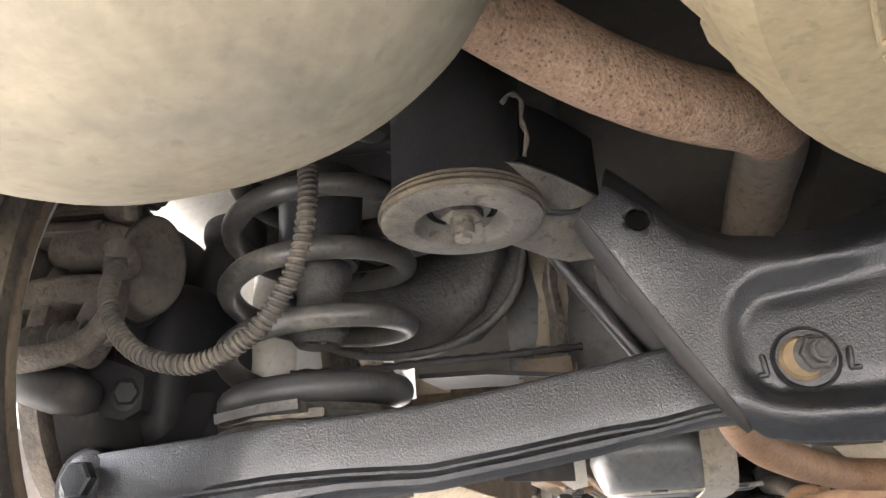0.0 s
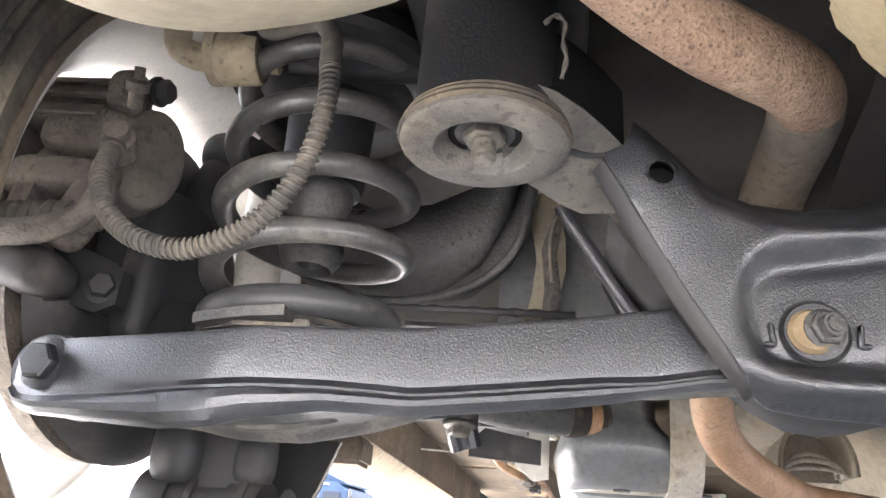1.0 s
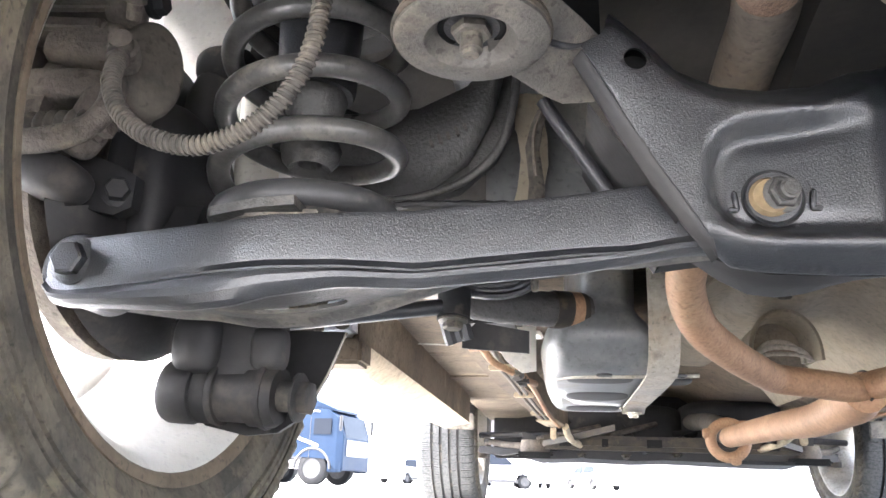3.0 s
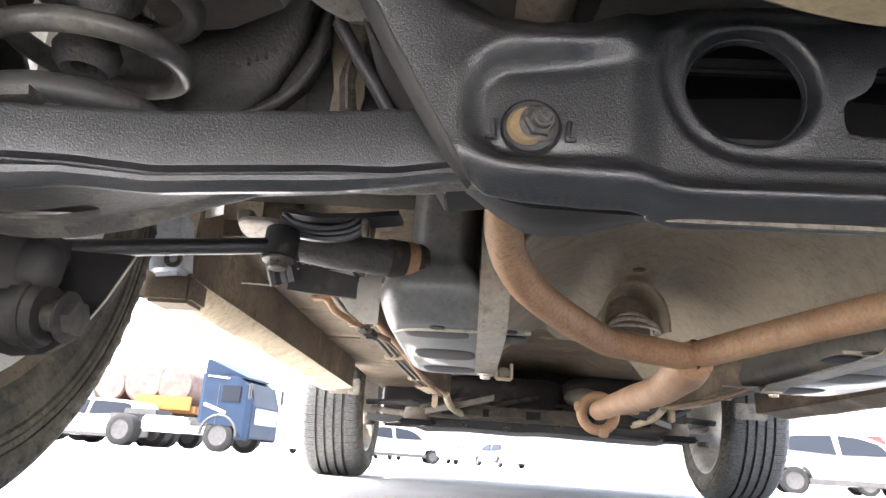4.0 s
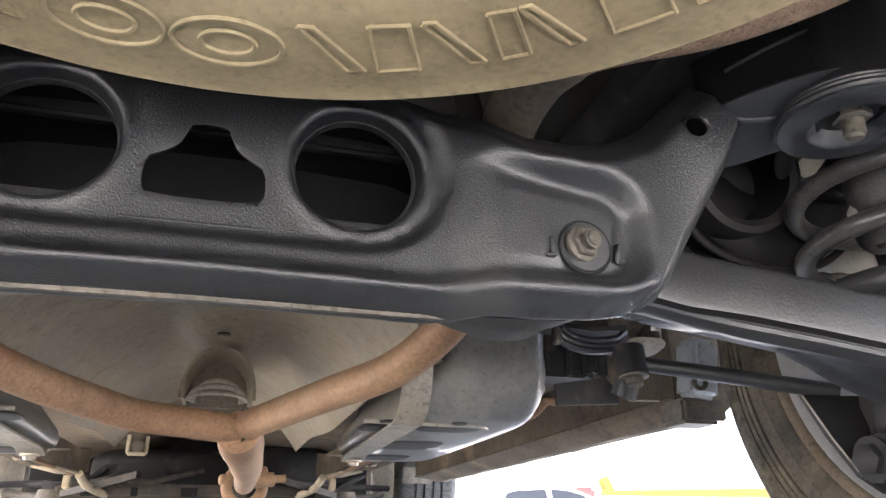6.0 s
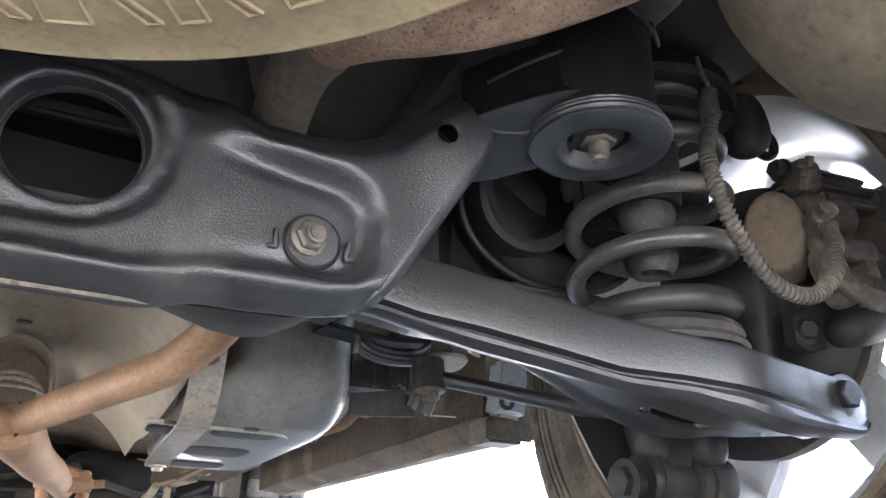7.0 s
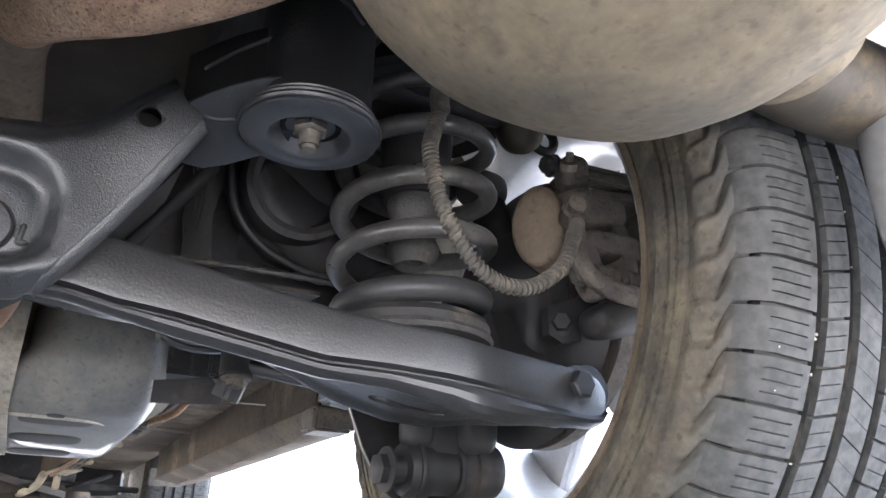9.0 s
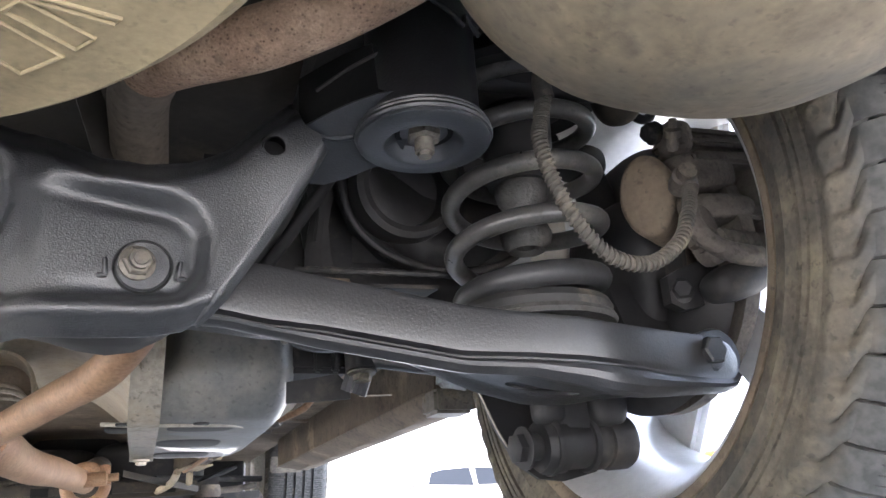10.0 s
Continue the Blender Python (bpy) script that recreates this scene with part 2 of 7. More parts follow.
M_SHIELD = surface("dusty_heat_shield", (0.27, 0.232, 0.172), (0.36, 0.31, 0.23), 0.6, 0.3, 3, 70, 0.15, 0.001, (0.33, 0.28, 0.2), 0.5, 4, grime=0.3)
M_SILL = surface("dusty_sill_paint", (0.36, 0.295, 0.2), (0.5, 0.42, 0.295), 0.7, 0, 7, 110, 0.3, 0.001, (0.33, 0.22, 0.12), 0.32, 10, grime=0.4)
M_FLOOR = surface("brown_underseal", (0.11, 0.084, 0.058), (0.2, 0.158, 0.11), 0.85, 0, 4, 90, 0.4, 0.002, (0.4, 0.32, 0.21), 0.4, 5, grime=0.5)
M_UNDER = surface("shade_dark_underseal", (0.024, 0.022, 0.019), (0.06, 0.053, 0.042), 0.85, 0, 5, 90, 0.4, 0.002, (0.13, 0.108, 0.078), 0.3, 6)
M_LINER = surface("dusty_white_paint", (0.74, 0.7, 0.62), (0.8, 0.765, 0.69), 0.6, 0, 4, 120, 0.1, 0.0006, (0.5, 0.44, 0.34), 0.2, 7, grime=0.18)
M_ASPHALT = surface("pale_asphalt", (0.30, 0.295, 0.28), (0.42, 0.41, 0.39), 0.9, 0, 0.8, 170, 1.0, 0.006, (0.45, 0.43, 0.39), 0.45, 2.2, vary=0.8)
M_WHITE = surface("white_car_paint", (0.3, 0.29, 0.3), (0.36, 0.35, 0.35), 0.55, 0, 2, 40, 0.02, 0.0005, None, coat=0.6, vary=0.05)
M_BLUE = surface("blue_truck_paint", (0.0045, 0.0115, 0.025), (0.006, 0.015, 0.033), 0.5, 0, 2, 40, 0.02, 0.0005, None, vary=0.1, spec=0.15)
M_YELLOW = surface("yellow_machine_paint", (0.13, 0.052, 0.002), (0.17, 0.07, 0.003), 0.75, 0, 2, 40, 0.05, 0.0005, None, 0.3, 3, vary=0.1)
M_ORANGE = surface("orange_machine_paint", (0.13, 0.045, 0.004), (0.16, 0.06, 0.006), 0.75, 0, 2, 40, 0.05, 0.0005, None, 0.3, 3, vary=0.1)
M_RED = surface("red_paint", (0.15, 0.014, 0.014), (0.19, 0.022, 0.02), 0.7, 0, 2, 40, 0.05, 0.0005, None, vary=0.1)
M_RUSTDRUM = surface("rusty_drum_paint", (0.06, 0.035, 0.028), (0.11, 0.07, 0.055), 0.75, 0, 3, 60, 0.2, 0.001, (0.03, 0.025, 0.022), 0.4, 5)
M_GREYTRIM = surface("grey_trim", (0.2, 0.2, 0.2), (0.26, 0.26, 0.26), 0.6, 0, 4, 80, 0.1, 0.0005, None)
M_LEAF = surface("dry_foliage", (0.05, 0.06, 0.04), (0.12, 0.11, 0.08), 0.8, 0, 3, 20, 0.1, 0.001, None)
M_GLASS, _gn, _gl, _gb = material("dark_window_glass")
_gb.inputs["Base Color"].default_value, _gb.inputs["Roughness"].default_value, _gb.inputs["Coat Weight"].default_value = (0.012, 0.014, 0.018, 1), 0.25, 0.0
_gb.inputs["Specular IOR Level"].default_value = 0.05


# ---------------- mesh helpers ----------------
ORIGIN = {}


def thing(name, base, label, category, group="", kind=""):
    ob = new(name)
    ob.empty_display_size = 0.05
    ob.location = base
    ORIGIN[ob] = Vector(base)
    return tagged(ob, label, category, group, kind)


def part(name, bm, mat, parent, label="", smooth=True, angle=40):
    """One mesh object under a thing or a part; bm is given in world metres."""
    o = ORIGIN[parent]
    bmesh.ops.remove_doubles(bm, verts=bm.verts, dist=1e-6)
    bmesh.ops.recalc_face_normals(bm, faces=bm.faces)
    bmesh.ops.translate(bm, verts=bm.verts, vec=-o)
    if smooth:
        for f in bm.faces:
            f.smooth = True
        for e in bm.edges:
            if len(e.link_faces) == 2 and e.calc_face_angle(0) > radians(angle):
                e.smooth = False
    me = bpy.data.meshes.new(name)
    bm.to_mesh(me)
    bm.free()
    me.materials.append(mat)
    ob = new(name, me)
    ob.parent = parent
    ORIGIN[ob] = o
    if label:
        ob["label"] = label
    return ob


def solo(name, bm, mat, base, label, category, group="", kind="", smooth=True):
    """A thing that is one single mesh."""
    o = Vector(base)
    bmesh.ops.remove_doubles(bm, verts=bm.verts, dist=1e-6)
    bmesh.ops.recalc_face_normals(bm, faces=bm.faces)
    bmesh.ops.translate(bm, verts=bm.verts, vec=-o)
    for f in bm.faces:
        f.smooth = smooth
    for e in bm.edges:
        if len(e.link_faces) == 2 and e.calc_face_angle(0) > radians(40):
            e.smooth = False
    me = bpy.data.meshes.new(name)
    bm.to_mesh(me)
    bm.free()
    me.materials.append(mat)
    ob = new(name, me)
    ob.location = o
    ORIGIN[ob] = o
    return tagged(ob, label, category, group, kind)


def catmull(pts, n=8):
    p = [Vector(q) for q in pts]
    p = [2 * p[0] - p[1]] + p + [2 * p[-1] - p[-2]]
    out = []
    for i in range(1, len(p) - 2):
        a, b, c, d = p[i - 1:i + 3]
        for k in range(n):
            t = k / n
            out.append(0.5 * (2 * b + (c - a) * t + (2 * a - 5 * b + 4 * c - d) * t * t + (3 * b - a - 3 * c + d) * t ** 3))
    return out + [p[-2]]


def tube(path, radius, seg=16, bm=None, caps=True):
    """A swept round tube; radius is a number or a function of the share of the way."""
    bm = bm or bmesh.new()
    path = [Vector(p) for p in path]
    n = len(path)
    rings, up = [], None
    for i, p in enumerate(path):
        d = (path[min(i + 1, n - 1)] - path[max(i - 1, 0)]).normalized()
        if up is None:
            up = d.orthogonal().normalized()
        up = (up - d * up.dot(d)).normalized()
        side = d.cross(up)
        r = radius(i / (n - 1)) if callable(radius) else radius
        rings.append([bm.verts.new(p + (up * math.cos(a) + side * math.sin(a)) * r) for a in (2 * math.pi * k / seg for k in range(seg))])
    for a, b in zip(rings, rings[1:]):
        for k in range(seg):
            bm.faces.new((a[k], a[(k + 1) % seg], b[(k + 1) % seg], b[k]))
    if caps:
        bm.faces.new(rings[0][::-1])
        bm.faces.new(rings[-1])
    return bm


def revolve(profile, m, seg=32, bm=None, closed=False):
    """Turns a profile of (radius, height) about the z axis of the pose m."""
    bm = bm or bmesh.new()
    rings = []
    for r, h in profile:
        if r < 1e-6:
            rings.append([bm.verts.new(m @ Vector((0, 0, h)))])
        else:
            rings.append([bm.verts.new(m @ Vector((r * math.cos(2 * math.pi * k / seg), r * math.sin(2 * math.pi * k / seg), h))) for k in range(seg)])
    pairs = list(zip(rings, rings[1:])) + ([(rings[-1], rings[0])] if closed else [])
    for a, b in pairs:
        for k in range(seg):
            j = (k + 1) % seg
            if len(a) == 1 and len(b) == 1:
                continue
            if len(a) == 1:
                bm.faces.new((a[0], b[k], b[j]))
            elif len(b) == 1:
                bm.faces.new((a[k], a[j], b[0]))
            else:
                bm.faces.new((a[k], a[j], b[j], b[k]))
    return bm


def block(size, m, bevel=0.004, seg=2, bm=None, taper=1.0):
    """A bevelled box of that size at the pose m; taper narrows its top."""
    b = bmesh.new()
    bmesh.ops.create_cube(b, size=1)
    for v in b.verts:
        k = taper if v.co.z > 0 else 1
        v.co = Vector((v.co.x * size[0] * k, v.co.y * size[1] * k, v.co.z * size[2]))
    if bevel:
        bmesh.ops.bevel(b, geom=b.edges[:], offset=bevel, segments=seg, affect="EDGES")
    b.transform(m)
    if bm is None:
        return b
    return join(bm, b)


def join(bm, other):
    me = bpy.data.meshes.new("tmp")
    other.to_mesh(me)
    other.free()
    bm.from_mesh(me)
    bpy.data.meshes.remove(me)
    return bm


def aim(p, d):
    """The pose at p whose z axis points along d."""
    return Matrix.Translation(p) @ Vector(d).to_track_quat("Z", "Y").to_matrix().to_4x4()


def hexhead(m, r=0.012, h=0.009, flange=0.016, bm=None, stud=0.0, stud_r=0.006):
    """A flanged hex head on the z axis of m, with an optional stud through it."""
    bm = revolve([(0, 0), (flange, 0), (flange, 0.0025), (r * 0.9, 0.004)], m, 24, bm)
    ring = lambda rr, z: [bm.verts.new(m @ Vector((rr * math.cos(math.pi / 3 * k), rr * math.sin(math.pi / 3 * k), z))) for k in range(6)]
    a, b, c = ring(r, 0.002), ring(r, h - 0.0015), ring(r * 0.86, h)
    for p, q in ((a, b), (b, c)):
        for k in range(6):
            bm.faces.new((p[k], p[(k + 1) % 6], q[(k + 1) % 6], q[k]))
    bm.faces.new(c)
    if stud:
        revolve([(stud_r, h - 0.002), (stud_r, h + stud * 0.75), (stud_r * 0.75, h + stud * 0.8), (stud_r * 0.7, h + stud), (0, h + stud)], m, 16, bm)
    return bm


def resample(loop, step):
    out = []
    for (x1, y1), (x2, y2) in zip(loop, loop[1:] + loop[:1]):
        n = max(1, round(math.hypot(x2 - x1, y2 - y1) / step))
        out += [(x1 + (x2 - x1) * k / n, y1 + (y2 - y1) * k / n) for k in range(n)]
    return out


def smooth_loop(loop, rounds=2):
    """Cuts the corners of a closed outline."""
    for _ in range(rounds):
        out = []
        for (x1, y1), (x2, y2) in zip(loop, loop[1:] + loop[:1]):
            out += [(0.75 * x1 + 0.25 * x2, 0.75 * y1 + 0.25 * y2), (0.25 * x1 + 0.75 * x2, 0.25 * y1 + 0.75 * y2)]
        loop = out
    return loop


def circle(cx, cy, r, n=40):
    return [(cx + r * math.cos(2 * math.pi * k / n), cy + r * math.sin(2 * math.pi * k / n)) for k in range(n)]


def inside_many(q, loop):
    q = np.asarray(q)
    hit = np.zeros(len(q), bool)
    for (x1, y1), (x2, y2) in zip(loop, loop[1:] + loop[:1]):
        if y1 != y2:
            hit ^= ((y1 > q[:, 1]) != (y2 > q[:, 1])) & (q[:, 0] < (x2 - x1) * (q[:, 1] - y1) / (y2 - y1) + x1)
    return hit


def gap_many(q, loop):
    best = np.full(len(q), 9.0)
    for (x1, y1), (x2, y2) in zip(loop, loop[1:] + loop[:1]):
        dx, dy = x2 - x1, y2 - y1
        t = np.clip(((q[:, 0] - x1) * dx + (q[:, 1] - y1) * dy) / (dx * dx + dy * dy + 1e-12), 0, 1)
        best = np.minimum(best, np.hypot(q[:, 0] - x1 - t * dx, q[:, 1] - y1 - t * dy))
    return best


def pressed(outline, holes, place, thick, step, rings=()):
    """A pressed sheet: an outline with holes in a plane, filled with a fine net; place(u, v, back) gives the point in space."""
    loops = [resample(outline, step)] + [resample(h, step * 0.7) for h in holes]
    pts, edges = [], []
    for lp in loops:
        n0 = len(pts)
        pts += lp
        edges += [(n0 + i, n0 + (i + 1) % len(lp)) for i in range(len(lp))]
    us, vs = [p[0] for p in outline], [p[1] for p in outline]
    grid = []
    for i, u in enumerate(np.arange(min(us) + step * 0.5, max(us), step)):
        grid += [(u, v) for v in np.arange(min(vs) + step * (0.5 if i % 2 else 0.95), max(vs), step)]
    grid = np.array(grid)
    ok = inside_many(grid, outline) & (gap_many(grid, outline) > step * 0.45)
    for h in holes:
        ok &= ~inside_many(grid, h) & (gap_many(grid, h) > step * 0.45)
    for cx, cy, r, n, clear in rings:
        # extra nodes on circles where the form is round; clear: no other nodes within that radius
        if clear:
            ok &= np.hypot(grid[:, 0] - cx, grid[:, 1] - cy) > clear
        pts += [(cx + r * math.cos(2 * math.pi * k / n), cy + r * math.sin(2 * math.pi * k / n)) for k in range(n)]
    pts += [(float(a), float(b)) for a, b in grid[ok]]
    co, _, faces, *_ = delaunay_2d_cdt([Vector(p) for p in pts], edges, [], 0, 1e-7)
    mid = np.array([[sum(co[i].x for i in f) / len(f), sum(co[i].y for i in f) / len(f)] for f in faces])
    ok = inside_many(mid, outline)
    for h in holes:
        ok &= ~inside_many(mid, h)
    keep = [f for f, k in zip(faces, ok) if k]
    bm = bmesh.new()
    front = [bm.verts.new(place(c.x, c.y, 0.0)) for c in co]
    back = [bm.verts.new(place(c.x, c.y, thick)) for c in co]
    count = {}
    for f in keep:
        f = list(f)
        bm.faces.new([front[i] for i in f])
        bm.faces.new([back[i] for i in f[::-1]])
        for a, b in zip(f, f[1:] + f[:1]):
            key = (min(a, b), max(a, b))
            count[key] = count.get(key, 0) + 1
    for (a, b), c in count.items():
        if c == 1:
            bm.faces.new((front[a], front[b], back[b], back[a]))
    for v in [v for v in bm.verts if not v.link_faces]:
        bm.verts.remove(v)
    return bm


def lerp(x, xs, ys):
    return float(np.interp(x, xs, ys))


def sstep(a, b, x):
    t = max(0.0, min(1.0, (x - a) / (b - a)))
    return t * t * (3 - 2 * t)


def loft(sections, bm=None, closed=True, caps=True):
    bm = bm or bmesh.new()
    rows = [[bm.verts.new(p) for p in s] for s in sections]
    n = len(rows[0])
    for a, b in zip(rows, rows[1:]):
        for k in range(n if closed else n - 1):
            bm.faces.new((a[k], a[(k + 1) % n], b[(k + 1) % n], b[k]))
    if caps and closed:
        bm.faces.new(rows[0][::-1])
        bm.faces.new(rows[-1])
    return bm


# ---------------- ground ----------------
YARD = -0.15


def ground_sheet():
    bm = bmesh.new()
    xs = [-400, -60, -20, -8, -4, -2, -1, 0, 1, 2, 4, 8, 20, 60, 400]
    ys = [-400, -60, -15, -5, -2, -1, 0, 1, 2, 3, 5, 7, 14, 25, 60, 400]
    # the yard is lowered ahead of the car to fit its vehicles to the camera's view
    v = [[bm.verts.new((x, y, YARD * min(1, max(0, (y - 7) / 7)))) for y in ys] for x in xs]
    for i in range(len(xs) - 1):
        for j in range(len(ys) - 1):
            bm.faces.new((v[i][j], v[i + 1][j], v[i + 1][j + 1], v[i][j + 1]))
    return solo("ground", bm, M_ASPHALT, (0, 0, 0), "pale sun-bleached asphalt yard surface", "ground", kind="structure", smooth=False)


ground_sheet()


# ---------------- body shell over the chassis ----------------
def body_shell():
    t = thing("car_body", (0, 1.3, 0.3), "white car body shell above the dusty underbody", "car body", kind="structure")
    # floor pan: sheet with a tunnel, raised over the rear axle
    def floor_z(x, y):
        z = 0.44 + 0.12 * (1 - sstep(0.35, 0.6, y))
        z -= 0.045 * sstep(0.42, 0.52, abs(x)) * sstep(0.62, 0.7, y)
        return z + 0.06 * (1 - sstep(0.12, 0.24, abs(x))) * sstep(0.3, 0.7, y)
    def sheet(x0, x1, nx, y0, y1, ny):
        xs = [x0 + (x1 - x0) * i / nx for i in range(nx + 1)]
        ys = [y0 + (y1 - y0) * j / ny for j in range(ny + 1)]
        return loft([[(x, y, floor_z(x, y)) for y in ys] + [(x, y, floor_z(x, y) + 0.012) for y in reversed(ys)] for x in xs])
    part("floor_pan", sheet(-0.70, 0.70, 20, 0.62, 3.1, 20), M_FLOOR, t, "brown underseal with road dust")
    # rear floor in a darker copy of the underseal: its dim light painted in
    part("boot_floor", sheet(-0.66, 0.66, 20, -0.74, 0.618, 20), M_UNDER, t, "underseal above the axle, darkened for the shade there")
    # outer shell, unseen, keeps the sky off the underbody: sides with wheel arches, tail, roof and bonnet in cross
    # sections along the car
    def low(y):
        z = 0.44
        for yc in (0.15, 2.85):
            d = abs(y - yc)
            if d < 0.43:
                z = max(z, 0.36 + math.sqrt(0.43 ** 2 - d * d))
        return z
    ys = [-0.78, -0.74, -0.6, -0.45] + [-0.28 + 0.0717 * k for k in range(13)] + [0.62, 1.0, 1.5, 2.0, 2.38] + [2.42 + 0.0717 * k for k in range(13)] + [3.32, 3.6, 3.68]
    def side(y, sgn):
        top = lerp(y, [-0.78, -0.74, -0.6, -0.3, 0.6, 1.5, 2.0, 2.5, 3.2, 3.68], [0.9, 1.05, 1.45, 1.66, 1.7, 1.68, 1.5, 1.08, 1.0, 0.85])
        half = lerp(y, [-0.78, -0.5, 0.5, 2.5, 3.4, 3.68], [0.8, 0.93, 0.95, 0.95, 0.9, 0.75])
        lo = min(low(y), top - 0.05)
        z = [lo, lo + (0.95 - lo) * 0.5, max(lo + 0.02, min(0.95, top - 0.02)), top, top]
        w = [half, half, half - 0.02, half * 0.72, 0.0]
        return [(sgn * a, y, b) for a, b in zip(w, z)]
    for sgn in (-1, 1):
        part("body_side", loft([side(y, sgn) for y in ys], closed=False), M_WHITE, t)
    part("tail_panel", block((1.6, 0.03, 0.7), pose(0, -0.775, 0.72), 0.01), M_WHITE, t)
    # unseen bumper, its lower edge set to cut light from behind
    part("rear_bumper", block((1.75, 0.1, 0.4), pose(0, -0.80, 0.47), 0.03), M_WHITE, t)
    # added blocks: cover the sky and keep light off the tailpipes
    for sgn in (-1, 1):
        part("corner_sky_block", block((0.14, 0.44, 0.26), pose(sgn * 0.875, -0.58, 0.60), 0.03), M_RUBBER, t, "added black block that covers the sky at the corner")
    part("front_bumper", block((1.6, 0.1, 0.34), pose(0, 3.66, 0.45), 0.03), M_WHITE, t)
    for sgn in (-1, 1):
        for yc, r, name, a0, mat in ((0.15, 0.44, "wheelhouse", 0.03, M_LINER), (2.85, 0.43, "front_wheelhouse", 0.2, M_DARK)):
            b = bmesh.new()
            arc = [math.pi * (a0 + (1 - 2 * a0) * k / 24) for k in range(25)]
            rows = []
            for x, rr in ((0.63, r - 0.03), (0.66, r), (0.80, r + 0.005), (0.935, r + 0.005)):
                rows.append([(sgn * x, yc + rr * math.cos(a), 0.36 + rr * math.sin(a)) for a in arc])
            loft(rows, b, closed=False)
            lim = 0.565
            wall = [(sgn * 0.63, yc + (r - 0.03) * math.cos(a), 0.36 + (r - 0.03) * math.sin(a)) for a in arc if 0.36 + (r - 0.03) * math.sin(a) > lim]
            top = [b.verts.new(q) for q in wall]
            bot = [b.verts.new((q[0], q[1], lim)) for q in wall]
            for k in range(len(wall) - 1):
                b.faces.new((top[k], top[k + 1], bot[k + 1], bot[k]))
            part(name, b, mat, t, "dusty white painted inner wheel arch" if mat is M_LINER else "")
    return t


body_shell()


def sill(s):
    """Rocker sill: brown inner wall, a slanting dust-covered lower face, and the boxed rear end."""
    t = thing("sill", (s * 0.72, 0.57, 0.27), "dust-covered beige rocker sill along the car's edge", "sill", "sills")
    ys = [0.57 + 0.06 * k for k in range(28)]
    def up(y): return lerp(y, [0.57, 2.1, 2.3], [0.664, 0.676, 0.70]), lerp(y, [0.57, 2.1, 2.3], [0.312, 0.307, 0.325])
    def lo(y): return lerp(y, [0.57, 2.1, 2.3], [0.690, 0.742, 0.76]), lerp(y, [0.57, 2.1, 2.3], [0.277, 0.291, 0.315])
    secs, face = [], []
    for y in ys:
        (xu, zu), (xl, zl) = up(y), lo(y)
        wob = 0.0015 * math.sin(y * 17) + 0.001 * math.sin(y * 41)
        secs.append([(s * p, y, q) for p, q in ((xu + 0.002, zu + 0.13), (xu + 0.006, zu + 0.002), (xl + 0.002, zl + 0.004), (xl + 0.05, zl + 0.004), (xl + 0.12, zl + 0.06), (xl + 0.14, zl + 0.22), (xl + 0.05, zl + 0.24))])
        face.append([(s * p, y, q) for p, q in ((xu + 0.004, zu), (xu, zu - 0.003), (xu + 0.3 * (xl - xu) - 0.004, zu + 0.4 * (zl - zu)), (xl - 0.006 + wob, zl + 0.004), (xl, zl - 0.001), (xl + 0.03, zl + wob), (xl + 0.046, zl + 0.006), (xl + 0.004, zl + 0.010))])
    part("sill_box", loft(secs), M_FLOOR, t, "brown inner sill wall")
    part("sill_face", loft(face), M_SILL if s < 0 else M_FLOOR, t, "dust-covered lower face, beige left and browner right")
    part("end_cap", block((0.085, 0.012, 0.07), pose(s * 0.70, 0.562, 0.31), 0.003), M_FLOOR, t)
    return t


for s in (-1, 1):
    sill(s)


# ---------------- rear subframe ----------------
HOLE_C, HOLE_R = (0.0955, 0.3475), 0.0412
HOUSE = [(-0.037, 0.319), (-0.036, 0.337), (-0.026, 0.342), (-0.0175, 0.348), (-0.0135, 0.357), (-0.0105, 0.3645), (0.0105, 0.3645), (0.0135, 0.357), (0.0175, 0.348), (0.026, 0.342), (0.036, 0.337), (0.037, 0.319), (0.033, 0.312), (-0.033, 0.312)]
HALF = [(0.0, 0.250), (0.07, 0.249), (0.13, 0.248), (0.17, 0.248), (0.21, 0.248), (0.25, 0.250), (0.272, 0.254), (0.284, 0.2615), (0.2935, 0.280), (0.3125, 0.3125), (0.3345, 0.3495), (0.3545, 0.3845), (0.3625, 0.3985), (0.3600, 0.4022), (0.3500, 0.4070), (0.3465, 0.413), (0.345, 0.427), (0.342, 0.438), (0.318, 0.416), (0.298, 0.396), (0.27, 0.382), (0.24, 0.377), (0.21, 0.380), (0.185, 0.392), (0.162, 0.405), (0.13, 0.413), (0.06, 0.417)]
PLATE = HALF + [(-x, z) for x, z in reversed(HALF[1:])] 


def pocket_gap(ax, z):
    """Signed distance to the pocket round the arm bolt: negative inside. Its upper edge climbs towards the middle."""
    top = lerp(ax, [0.12, 0.18, 0.27], [0.362, 0.354, 0.343])
    bot = 0.2715
    cz, hz, r = 0.5 * (top + bot), 0.5 * (top - bot), 0.028
    dx, dz = ax - 0.2830 + r, abs(z - cz) - hz + r
    return math.hypot(max(dx, 0), max(dz, 0)) + min(max(dx, dz), 0) - r


def stadium_gap(x, z):
    dx = max(abs(x) - 0.0965, 0)
    return math.hypot(dx, z - 0.347) - 0.0585


